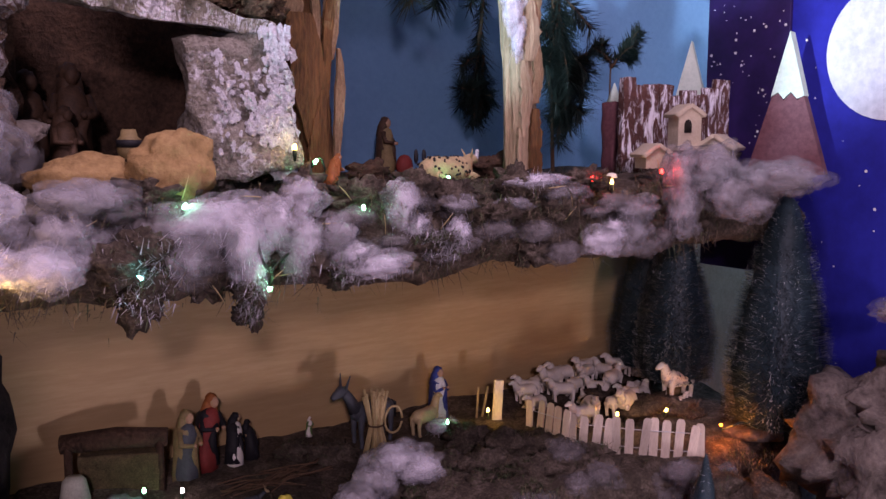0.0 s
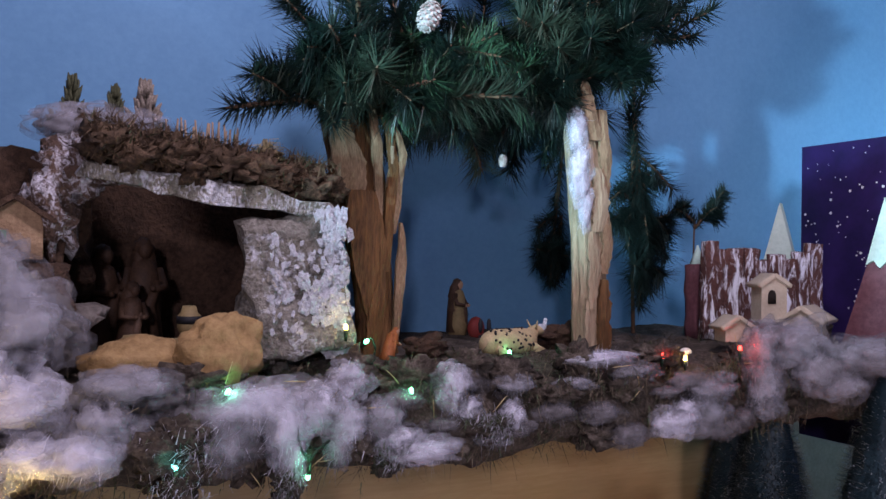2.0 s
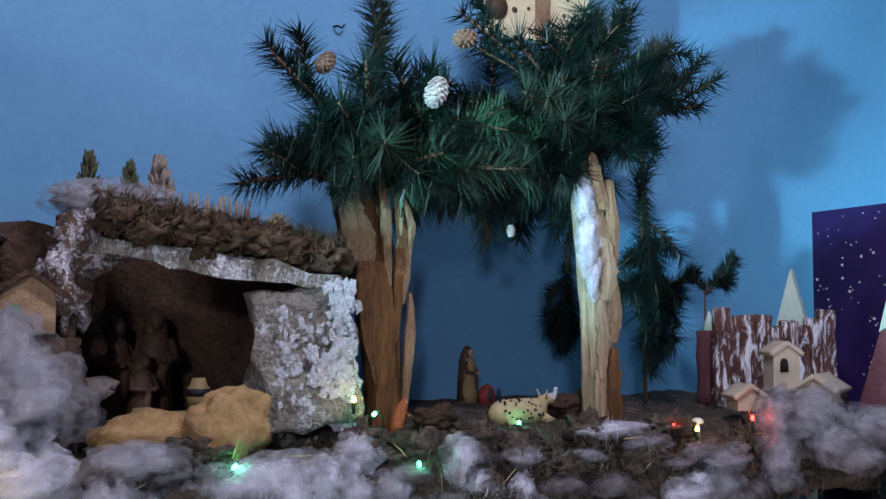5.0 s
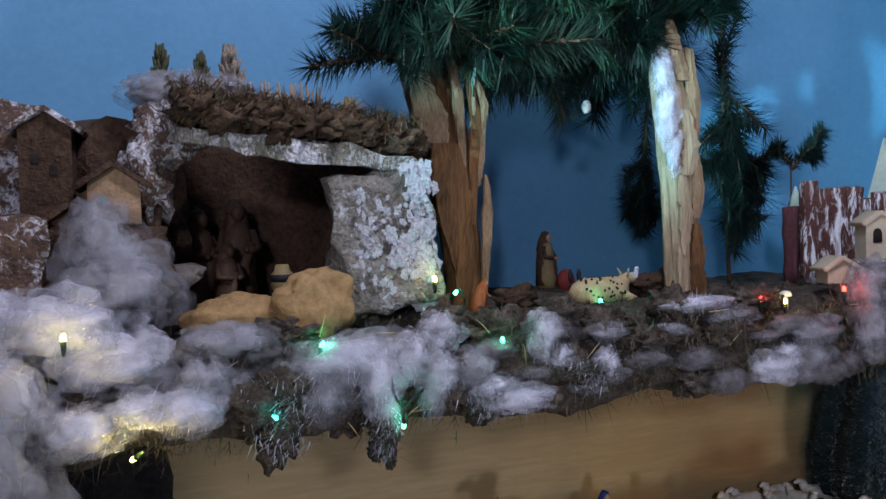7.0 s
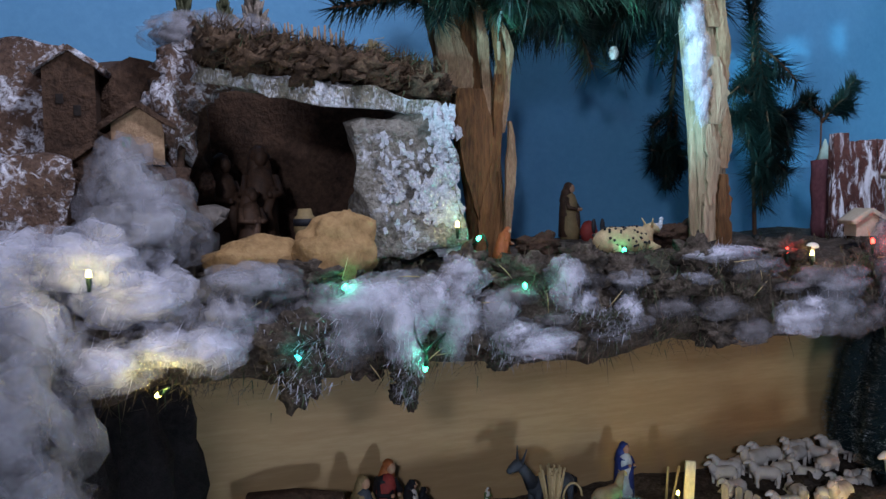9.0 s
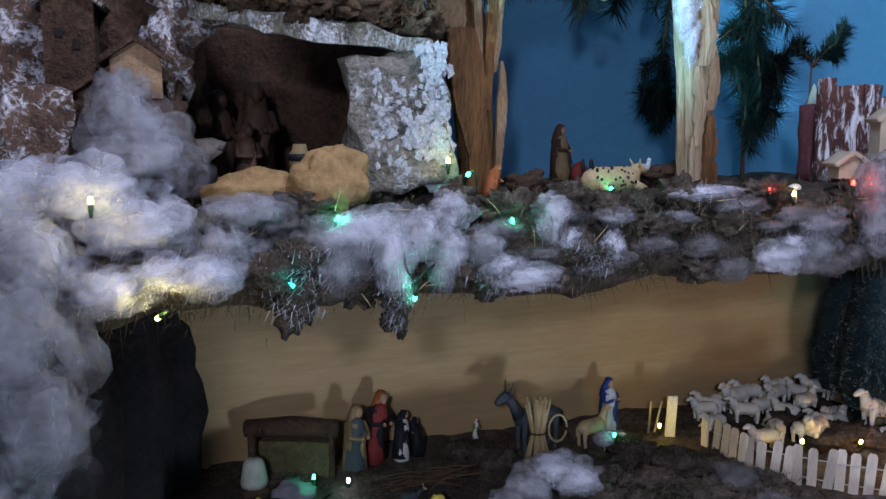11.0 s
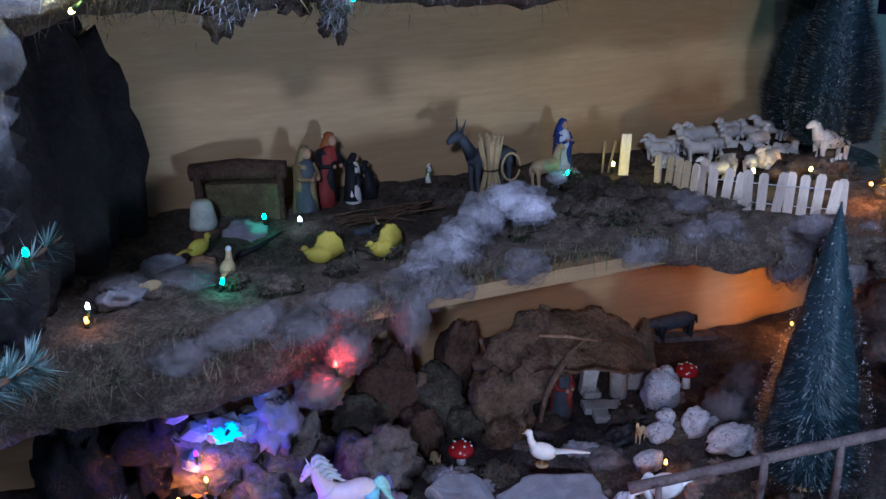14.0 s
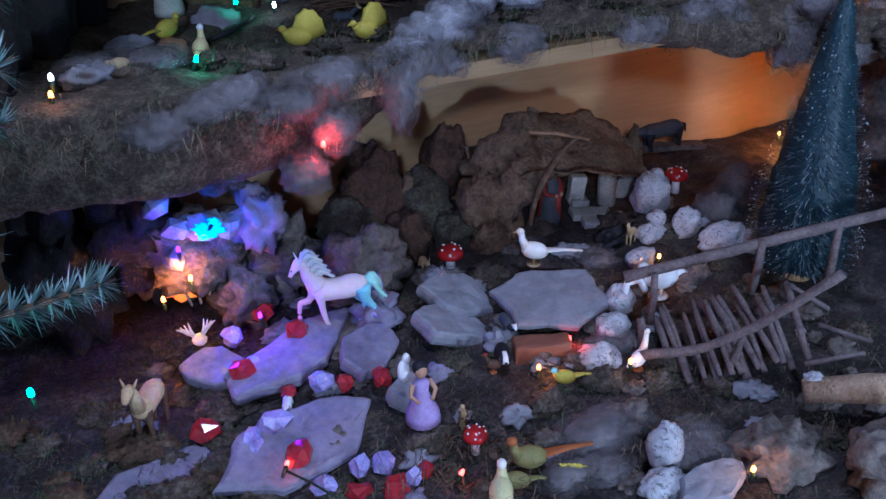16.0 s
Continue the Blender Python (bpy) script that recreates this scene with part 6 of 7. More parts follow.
# Grey slate with the purple glow of the nearby lamps put into its colour.
LAMP_TINT_ROCK = mat("slate_violet_stone", (0.14, 0.125, 0.18), (0.27, 0.245, 0.33), 16.0, 0.7, 0.5, depth=0.004, vary=0.12)
flagstone((0.622, 0.838, 0.452), (0.165, 0.135, 0.014), -22, (12, 4), "large pale grey flagstone tilted among moss", 1)
flagstone((0.255, 0.875, 0.452), (0.24, 0.095, 0.02), 32, (14, 0), "long grey slab of slate with the lamps' violet put into its colour", 2, LAMP_TINT_ROCK)
flagstone((0.345, 0.845, 0.450), (0.12, 0.075, 0.018), 40, (18, 0), "grey slab of slate tinted with the lamps' violet", 3, LAMP_TINT_ROCK)
flagstone((0.225, 0.745, 0.425), (0.21, 0.11, 0.016), 20, (10, 0), "broad grey slab of slate with the lamps' violet put into its colour", 4, LAMP_TINT_ROCK)
flagstone((0.06, 0.755, 0.415), (0.17, 0.08, 0.015), 10, (10, 0), "grey slab of slate in the moss, tinted with the lamps' violet", 5, LAMP_TINT_ROCK)
flagstone((0.365, 0.765, 0.432), (0.07, 0.05, 0.02), 50, (20, 0), "grey stone slab below the doll", 6)
flagstone((0.16, 0.90, 0.45), (0.09, 0.07, 0.02), -10, (20, 0), "grey slab of slate tinted with the lamps' violet", 7, LAMP_TINT_ROCK)
flagstone((0.505, 0.915, 0.448), (0.10, 0.12, 0.02), 60, (20, -6), "dark grey slab leaning on moss", 8)
flagstone((0.47, 0.865, 0.44), (0.09, 0.12, 0.02), 80, (22, -6), "dark grey slab leaning on moss", 9)
flagstone((0.60, 0.49, 0.405), (0.10, 0.05, 0.03), 10, (10, 0), "pale grey stone among the moss", 10)
for k, (x, y, z, rx, ry, rz, m, label) in enumerate(((0.405, 1.0, 0.48, 0.06, 0.045, 0.055, BROWN_ROCK, "dark grey rock behind the unicorn"), (0.268, 1.01, 0.585, 0.034, 0.03, 0.042, LAMP_TINT_ROCK, "grey rock beside a blue lamp, tinted with the lamps' violet"), (0.29, 1.06, 0.50, 0.06, 0.05, 0.06, BROWN_ROCK, "dark brown rock in the hollow"), (0.235, 1.02, 0.47, 0.04, 0.035, 0.05, BROWN_ROCK, "dark brown rock by the lamps"),
                                                (0.39, 0.915, 0.455, 0.03, 0.03, 0.022, LAMP_TINT_ROCK, "grey stone under the unicorn, tinted with the lamps' violet"), (0.335, 0.92, 0.435, 0.06, 0.04, 0.016, BROWN_ROCK, "low brown stone the unicorn stands on"), (0.12, 1.05, 0.58, 0.05, 0.05, 0.08, SHADE_ROCK, "rock beside a blue lamp, blackened to the hollow's shade"), (0.02, 1.08, 0.53, 0.06, 0.05, 0.12, SHADE_ROCK, "rock in the hollow, blackened to its shade"),
                                                (0.20, 1.08, 0.70, 0.09, 0.05, 0.035, BROWN_ROCK, "dark overhanging rock below the middle ledge"), (0.34, 1.06, 0.68, 0.08, 0.05, 0.04, CORK, "dark bark below the middle ledge"), (0.79, 0.42, 0.42, 0.05, 0.04, 0.045, BROWN_ROCK, "rough grey-brown rock among the moss"), (0.71, 0.50, 0.40, 0.05, 0.04, 0.03, BROWN_ROCK, "brown rock among the moss"), (0.10, 0.62, 0.40, 0.04, 0.03, 0.03, BROWN_ROCK, "brown rock among the moss"))):
    boulder("rock", (x, y, z), (rx, ry, rz), m, label, 80 + k, 0.5, 1.7, 22)
for k, (x, y, z, rx, ry, rz) in enumerate(((0.92, 1.015, 0.472, 0.035, 0.027, 0.045), (0.93, 0.93, 0.452, 0.024, 0.02, 0.026), (0.955, 0.875, 0.445, 0.045, 0.028, 0.022), (0.87, 0.945, 0.442, 0.026, 0.02, 0.016), (0.895, 0.965, 0.455, 0.016, 0.014, 0.014), (0.80, 0.88, 0.446, 0.024, 0.018, 0.016), (0.705, 0.80, 0.445, 0.022, 0.018, 0.022), (0.67, 0.765, 0.43, 0.026, 0.02, 0.020), (0.62, 0.728, 0.415, 0.030, 0.026, 0.026), (0.585, 0.545, 0.425, 0.022, 0.02, 0.030), (0.56, 0.515, 0.405, 0.03, 0.02, 0.016), (0.99, 0.85, 0.44, 0.02, 0.02, 0.02))):
    boulder("pebble", (x, y, z), (rx, ry, rz), SPECK_ROCK, "pale speckled stone among the moss", 110 + k, 0.22, 1.3, 20, "pebble", "speckled stones", False)

# bark grotto with ruins
NB = mat("grotto_bark", (0.040, 0.026, 0.016), (0.20, 0.13, 0.08), 26.0, 0.8, 1.0, depth=0.012)
grotto = holder("bark_grotto", pose(0.8, 1.1, 0.45), "small grotto of curled brown bark", "grotto")


def bark_sheet(c, size, rot, seed, curl=0.25, thick=0.008):
    """A curled, torn sheet of bark: size is its width and its height before it is turned."""
    f, n, k, verts = Form(), 22, 14, []
    m4 = pose(*c, *rot)
    for side in (0, 1):
        for i in range(n):
            u = i / (n - 1) - 0.5
            for j in range(k):
                v = j / (k - 1) - 0.5
                x = u * size[0] * (1 + 0.25 * noise.noise(Vector((v * 4, seed, 1))) + 0.07 * noise.noise(Vector((v * 14, seed, 2))))
                z = v * size[1] * (1 + 0.35 * noise.noise(Vector((u * 3.5, seed, 5))) + 0.10 * noise.noise(Vector((u * 13, seed, 6))))
                y = curl * size[0] * 4 * u * u * 0.5 + 0.010 * noise.noise(Vector((u * 5, v * 3, seed))) + 0.006 * noise.noise(Vector((u * 16, v * 9, seed))) + 0.003 * noise.noise(Vector((u * 40, v * 18, seed)))
                verts.append(m4 @ Vector((x, y + side * thick, z)))
    faces, h = [], n * k
    for i in range(n - 1):
        for j in range(k - 1):
            p = i * k + j
            faces += [(p, p + k, p + k + 1, p + 1), (h + p, h + p + 1, h + p + k + 1, h + p + k)]
        for j in (0, k - 1):
            faces.append((i * k + j, (i + 1) * k + j, h + (i + 1) * k + j, h + i * k + j))
    for i in (0, n - 1):
        for j in range(k - 1):
            p = i * k + j
            faces.append((p, p + 1, h + p + 1, h + p))
    f.add(verts, faces)
    return f


for name, args in (("roof_bark", ((0.81, 1.07, 0.572), (0.23, 0.125), (-62, 13, -4), 2.1, 0.16)), ("roof_bark", ((0.70, 1.065, 0.566), (0.15, 0.13), (-50, -27, 10), 4.7, 0.22)), ("side_bark", ((0.94, 1.12, 0.49), (0.07, 0.10), (-6, -8, -24), 13.9, 0.3))):
    hang(bark_sheet(*args), name, NB, grotto)
for k, (x, y, z, rx, ry, rz) in enumerate(((0.668, 1.06, 0.475, 0.026, 0.03, 0.075), (0.632, 1.07, 0.50, 0.038, 0.03, 0.055), (0.64, 1.05, 0.445, 0.035, 0.03, 0.035))):
    f = Form()
    f.ball((x, y, z), (rx, ry, rz), 0, 28, amp=0.34, freq=1.8, seed=60 + k, octaves=3)
    hang(f, "jamb", NB, grotto)
f = Form()
f.tube(smooth_row([(0.690, 1.02, 0.47), (0.700, 1.015, 0.53), (0.735, 1.01, 0.585), (0.775, 1.01, 0.612)], 12), [0.008] * 6 + [0.006] * 3 + [0.004] * 3, 0, 10, amp=0.6, freq=60, flat=0.6)
hang(f, "root", NB, grotto)
f = Form()
f.box((0.81, 1.19, 0.46), (0.26, 0.02, 0.15), 0, None, 0, 0.012, 22, 7)
hang(f, "back", CORK, grotto)
f = Form()
f.tube([(0.675, 1.0, 0.632), (0.72, 1.0, 0.622), (0.785, 1.005, 0.598)], [0.002, 0.003, 0.002], 0, 6, amp=0.3, freq=60)
hang(f, "stick", TRUNK_TORN, grotto, "pale stick across the top")
figure(pose(0.765, 1.08, 0.425, 0, 0, 10), 0.112, P_GREY, P_RED, P_BROWN, "clay figurine in a red coat inside the bark grotto", 0.0, 0.3)
RUIN = mat("grey_ruin_plaster", (0.24, 0.22, 0.20), (0.46, 0.44, 0.41), 40, 0.85, 0.6, depth=0.004)
ruin = holder("ruin", pose(0.88, 1.13, 0.46), "grey plaster ruin with a fluted column stump", "ruin")
f = Form()
f.tube([(0.893, 1.10, 0.40), (0.893, 1.10, 0.53)], [0.017, 0.016], 0, 14, amp=0.12, freq=80)
hang(f, "column", RUIN, ruin, "pale grey column stump")
for c, s in (((0.843, 1.12, 0.46), (0.028, 0.02, 0.05)), ((0.845, 1.115, 0.43), (0.032, 0.024, 0.022)), ((0.935, 1.11, 0.45), (0.03, 0.02, 0.07)), ((0.84, 1.07, 0.432), (0.07, 0.03, 0.012)), ((0.85, 1.045, 0.428), (0.08, 0.04, 0.012))):
    f = Form()
    f.box(c, s, 0, pose(0, 0, 0, 4, 6, -15), 0.002, 0.002, 50, 3)
    hang(f, "block", RUIN, ruin)
boulder("coal", (0.80, 0.955, 0.447), (0.02, 0.016, 0.015), P_BLACK, "shiny black lump of coal", 141, 0.5)
MOSS_BARK = mat("mossy_bark", (0.018, 0.020, 0.014), (0.10, 0.10, 0.065), 30.0, 0.9, 1.0, c3=(0.045, 0.036, 0.026), depth=0.010)
bark = holder("bark_piece", pose(0.5, 1.1, 0.5), "dark mossy lumps of bark heaped together", "bark")
for k, (x, y, z, rx, ry, rz) in enumerate(((0.46, 1.11, 0.535, 0.055, 0.03, 0.075), (0.545, 1.11, 0.50, 0.045, 0.03, 0.065), (0.595, 1.14, 0.54, 0.035, 0.03, 0.075), (0.415, 1.09, 0.50, 0.04, 0.03, 0.05), (0.505, 1.08, 0.465, 0.04, 0.03, 0.045), (0.58, 1.08, 0.455, 0.035, 0.03, 0.035))):
    f = Form()
    f.ball((x, y, z), (rx, ry, rz), 0, 30, pose(0, 0, 0, 0, (-1) ** k * 14, 0), amp=0.36, freq=1.9, seed=200 + k, octaves=3)
    hang(f, "lump", MOSS_BARK if k % 2 else CORK, bark)
for c in ((0.455, 1.10, 0.49), (0.49, 1.09, 0.475), (0.515, 1.09, 0.55)):
    f = Form()
    f.box(c, (0.016, 0.006, 0.034), 0, pose(0, 0, 0, 10, 12, 5), 0, 0.004, 60, 4)
    hang(f, "pale_splinter", NB, bark)
f = Form()
f.tube([(0, 0, 0), (0, 0, 0.02), (0, 0, 0.05)], [0.012, 0.010, 0.014], 0, 10, amp=0.3, freq=60)
f.make("stump", RUIN, label="small grey stump at the back of the hollow", category="stump", at=pose(0.655, 1.19, 0.50))
cotton([(1.01, 0.95, 0.455, 0.03, 0.025, 0.03), (1.065, 0.955, 0.475, 0.035, 0.03, 0.035)], "grey cotton wool below the brush tree", COTTON_DARK)
cotton([(0.50, 0.955, 0.452, 0.02, 0.016, 0.016)], THIN, COTTON_GREY)
cotton([(0.56, 0.62, 0.405, 0.05, 0.03, 0.012), (0.63, 0.56, 0.40, 0.04, 0.03, 0.012)], THIN, COTTON_DARK)
f = Form()
f.box((1.09, 1.17, 0.472), (0.13, 0.03, 0.010), 0, pose(0, 0, 0, 0, 5, -8), 0.002, 0.003, 40, 5)
f.make("plank", BROWN_ROCK, label="dull grey plank lying at the back of the hollow", category="plank")
beast("donkey", pose(1.06, 1.165, 0.478, 0, 5, 172), 0.080, 0.048, [P_GREY, P_GREY, P_BLACK, P_BLACK], "dark grey toy donkey grazing at the back of the hollow", "donkey figurine", neck=(0.22, 0.1), head=0.2, ears=0.1, leg=0.07, body=0.2)


def toadstool(at, h, r, label):
    f = Form()
    f.tube([(0, 0, 0), (0, 0, h)], [r * 0.38, r * 0.3], 1, 10)
    f.ball((0, 0, h), (r, r, r * 0.75), 0, 18, squash=r * 0.12)
    for k in range(9):
        a, q = k * 2.4, 0.25 + 0.6 * (k / 9)
        f.ball((math.cos(a) * r * math.sin(q * 1.5), math.sin(a) * r * math.sin(q * 1.5), h + r * 0.75 * math.cos(q * 1.5)), r * 0.10, 1, 6)
    f.make("toadstool", [mat("red_lacquer", (0.32, 0.012, 0.015), (0.42, 0.02, 0.02), 20, 0.2, 0.0, spec=0.6) if not bpy.data.materials.get("red_lacquer") else bpy.data.materials["red_lacquer"], WHITE], label=label, category="toadstool", at=at)


toadstool(pose(0.548, 1.015, 0.43), 0.026, 0.021, "glossy red toadstool with white dots")
toadstool(pose(0.985, 1.03, 0.455), 0.03, 0.02, "red toadstool with a pale stem at the back")
toadstool(pose(0.408, 0.665, 0.395), 0.026, 0.015, "small red toadstool with white dots")

# animals and doll
def unicorn(at, k):
    """A trotting toy unicorn, one mesh, looking towards plus x; k: its length of body."""
    f = Form()

    def limb(pts, radii, m, seg=10):
        f.tube(smooth_row([(x * k * 0.88, y * k, z * k * 1.04) for x, y, z in pts], 14), [np.interp(i / 13, np.linspace(0, 1, len(radii)), radii) * k for i in range(14)], m, seg)
    limb([(-0.50, 0, 0.70), (-0.42, 0, 0.74), (-0.1, 0, 0.70), (0.2, 0, 0.71), (0.42, 0, 0.78), (0.5, 0, 0.80)], [0.06, 0.17, 0.185, 0.17, 0.175, 0.18, 0.10], 0, 14)
    limb([(0.36, 0, 0.80), (0.50, 0, 1.0), (0.55, 0, 1.16), (0.60, 0, 1.22)], [0.17, 0.125, 0.09, 0.075], 0, 12)
    limb([(0.54, 0, 1.23), (0.63, 0, 1.22), (0.74, 0, 1.10), (0.80, 0, 1.02)], [0.05, 0.085, 0.07, 0.045, 0.03], 0, 12)
    for s in (-1, 1):
        limb([(0.58, s * 0.04, 1.27), (0.57, s * 0.055, 1.37)], [0.03, 0.005], 0, 6)
        f.ball((0.68 * k, s * 0.062 * k, 1.18 * k), 0.012 * k, 3, 6)
    limb([(0.64, 0, 1.27), (0.70, 0, 1.42)], [0.02, 0.002], 1, 6)
    limb([(0.38, -0.09, 0.70), (0.52, -0.09, 0.52), (0.68, -0.09, 0.50), (0.72, -0.09, 0.30), (0.70, -0.09, 0.18), (0.75, -0.09, 0.12)], [0.10, 0.06, 0.05, 0.035, 0.033, 0.05], 0)
    limb([(0.34, 0.09, 0.70), (0.32, 0.09, 0.45), (0.28, 0.09, 0.24), (0.22, 0.09, 0.08), (0.26, 0.09, 0.03)], [0.10, 0.055, 0.045, 0.035, 0.055], 0)
    limb([(-0.38, -0.09, 0.72), (-0.34, -0.09, 0.50), (-0.46, -0.09, 0.34), (-0.40, -0.09, 0.12), (-0.36, -0.09, 0.0)], [0.15, 0.10, 0.05, 0.04, 0.06], 2)
    limb([(-0.40, 0.09, 0.72), (-0.44, 0.09, 0.50), (-0.60, 0.09, 0.32), (-0.58, 0.09, 0.12), (-0.52, 0.09, 0.02)], [0.15, 0.10, 0.05, 0.04, 0.06], 2)
    for j in range(13):
        q = j / 12
        x, z, w = 0.34 + 0.24 * q, 0.92 + 0.38 * q, 0.03 * (j % 3 - 1)
        limb([(x, w, z), (x - 0.10, w - 0.02, z + 0.07), (x - 0.20, w - 0.03, z + 0.02), (x - 0.27, w - 0.03, z - 0.05), (x - 0.32, w - 0.02, z - 0.03)], [0.03, 0.042, 0.035, 0.025, 0.004], 1, 7)
    for j in range(7):
        w = 0.03 * (j - 3)
        limb([(-0.48, 0, 0.80), (-0.62, w * 0.6, 0.84 - 0.02 * j), (-0.74, w, 0.66 - 0.02 * j), (-0.72 - 0.02 * j, w, 0.46), (-0.80, w, 0.34 + 0.03 * j)], [0.035, 0.045, 0.045, 0.03, 0.004], 4, 7)
    return f.make("unicorn", [P_PINK, P_SILVER, P_TURQ, P_BLACK, paint("mint_paint", (0.34, 0.62, 0.54))], label="pale pink toy unicorn trotting, with turquoise hind legs", category="unicorn figurine", at=at)


unicorn(pose(0.338, 0.915, 0.446, 0, 0, 170), 0.085)
bird("dove", pose(0.648, 0.935, 0.452, 0, 0, 152), 0.052, [P_WOOL, P_WOOL, P_TAN], "white toy dove with a long tail", neck=0.6, tail=1.0)
bird("goose", pose(0.76, 0.785, 0.445, 0, 0, 175), 0.07, [WHITE, WHITE, WHITE], "white china goose with a bent neck", neck=0.25, tail=0.25)
f = Form()
f.tube(smooth_row([(0, 0, 0.02), (-0.01, 0, 0.038), (-0.028, 0, 0.036), (-0.032, 0, 0.012)], 9), 0.005, 0, 8)
f.make("goose_neck", WHITE, label="curved white china neck beside the goose", category="goose figurine", at=pose(0.735, 0.785, 0.44, 0, 0, -10))
beast("cat", pose(0.513, 1.035, 0.432, 0, 0, 260), 0.03, 0.028, [P_TAN, P_TAN, P_TAN, P_TAN], "small tan toy cat sitting in the moss", "cat figurine", ears=0.25, lying=True)
beast("deer", pose(0.835, 0.95, 0.43, 0, 0, 210), 0.024, 0.03, [P_TAN, P_TAN, P_TAN, P_TAN], "tiny tan toy deer among stones", "deer figurine", neck=(0.1, 1.2))
beast("badger", pose(0.545, 0.835, 0.43, 0, 0, 260), 0.036, 0.024, [P_GREY, WHITE, P_BLACK, P_BLACK], "small black and white toy badger", "badger figurine", lying=True)
bird("hen", pose(0.49, 0.772, 0.415, 0, 0, 160), 0.026, [P_BROWN, P_RED, P_ORANGE], "small brown toy hen", neck=0.6)
bird("budgie", pose(0.555, 0.705, 0.412, 0, 0, 165), 0.036, [P_YELLOW, P_TURQ, P_GREENF], "yellow-green toy budgie with a blue head", neck=0.3, tail=0.6)
bird("goose", pose(0.655, 0.69, 0.415, 0, 0, 20), 0.038, [P_WOOL, P_WOOL, P_ORANGE], "cream toy goose with a raised neck", neck=0.9, tail=0.3)
P_OLIVE = paint("olive_paint", (0.19, 0.17, 0.06))
bird("pheasant", pose(0.445, 0.605, 0.40, 0, 0, 170), 0.052, [P_OLIVE, P_ORANGE, P_BROWN], "olive toy pheasant with a long rust tail", neck=0.45, tail=1.1, up=1.0)
bird("pheasant_hen", pose(0.42, 0.59, 0.395, 0, 0, 160), 0.038, [P_OLIVE, P_OLIVE, P_BROWN], "small olive toy pheasant hen", neck=0.4)
bird("duck", pose(0.392, 0.575, 0.392, 0, 0, 60), 0.056, [paint("cream_yellow_paint", (0.55, 0.50, 0.26), 0.15), P_WOOL, P_OCHRE], "cream-yellow toy duck among the moss", neck=0.35)
figure(pose(0.41, 0.70, 0.405, 0, 0, 0), 0.035, P_OCHRE, P_BROWN, P_TAN, "small ochre clay figurine by the toadstool", 0.0, 0.3)
f = Form()
for k in range(60):
    a = k * 2.4
    f.blade((0.03 * math.cos(a) * (k / 60), 0.018 * math.sin(a) * (k / 60), 0), (math.cos(a) * 0.8, math.sin(a) * 0.8, 0.7), 0.02, 0.0014, 0)
f.make("grass_tuft", GREEN_BLADE, label="tuft of green plastic grass under toy birds", category="grass tuft", at=pose(0.475, 0.575, 0.392))
for x in (0.478, 0.492, 0.486):
    bird("chick", pose(x, 0.585 - (x - 0.478) * 0.5, 0.405, 0, 0, 150), 0.012, [P_YELLOW, P_YELLOW, P_ORANGE], "tiny pale yellow chick on the grass", neck=0.2)
f = Form()
f.tube([(0, 0, 0), (0, 0, 0.012), (0, 0, 0.03), (0, 0, 0.042), (0, 0, 0.054), (0, 0, 0.06)], [0.021, 0.020, 0.012, 0.008, 0.010, 0.005], 0, 16)
f.ball((0, 0, 0.070), (0.008, 0.008, 0.009), 1, 12)
f.ball((0, 0.003, 0.073), (0.0095, 0.009, 0.009), 2, 12)
for s in (-1, 1):
    f.tube([(s * 0.010, 0, 0.054), (s * 0.016, -0.004, 0.042), (s * 0.008, -0.012, 0.034)], [0.0035, 0.003, 0.002], 1, 7)
f.make("doll", [P_LILAC, SKIN, P_BLACK], label="small doll in a long lilac dress", category="doll", at=pose(0.365, 0.715, 0.425))
f = Form()
f.ball((0, 0, 0.008), (0.008, 0.005, 0.016), 0, 10)
f.ball((0.004, 0, 0.024), (0.005, 0.004, 0.008), 0, 10)
f.make("ornament", WHITE, label="small white ornament behind the doll", category="ornament", at=pose(0.352, 0.735, 0.478))
beast("fawn", pose(0.078, 0.835, 0.43, 0, 0, 240), 0.058, 0.066, [P_TAN, P_TAN, P_BROWN, P_LILAC], "tan toy fawn with a lilac back", "fawn figurine", neck=(0.1, 1.1), head=0.24, ears=0.15)
beast("dog", pose(0.228, 0.805, 0.43, 0, 0, 250), 0.026, 0.022, [WHITE, WHITE, WHITE, WHITE], "tiny white toy dog on the slate", "dog figurine", lying=True)
f = Form()
for s in (-1, 1):
    for k in range(4):
        f.tube([(s * 0.004, 0, 0.008), (s * (0.008 + 0.004 * k), 0.003 * k, 0.018), (s * (0.010 + 0.005 * k), 0.003 * k, 0.032 - 0.004 * k)], [0.0022, 0.0018, 0.0006], 0, 6)
f.ball((0, -0.004, 0.006), (0.010, 0.012, 0.007), 0, 10)
f.make("antlers", P_SILVER, label="small silver antlered head in the moss", category="ornament", at=pose(0.158, 0.955, 0.458))
f = Form()
f.tube([(math.cos(a) * 0.016, 0, 0.016 + math.sin(a) * 0.016) for a in np.linspace(0.6, 5.6, 14)], [0.002 + 0.003 * math.sin(q) for q in np.linspace(0.2, 3.0, 14)], 0, 8)
f.make("curled_horn", P_BLACK, label="black curled horn before an orange lamp", category="horn", at=pose(0.165, 1.06, 0.462))


def crystal(c, r, m, label, seed):
    q, f = random.Random(seed), Form()
    f.ball((0, 0, 0), (r, r * 0.8, r * 0.75), 0, 7, amp=0.45, freq=1.6, seed=seed)
    f.make("crystal", m, label=label, category="crystal", group="glass crystals", at=pose(*c, q.uniform(0, 40), q.uniform(0, 40), q.uniform(0, 180)), smooth=False)


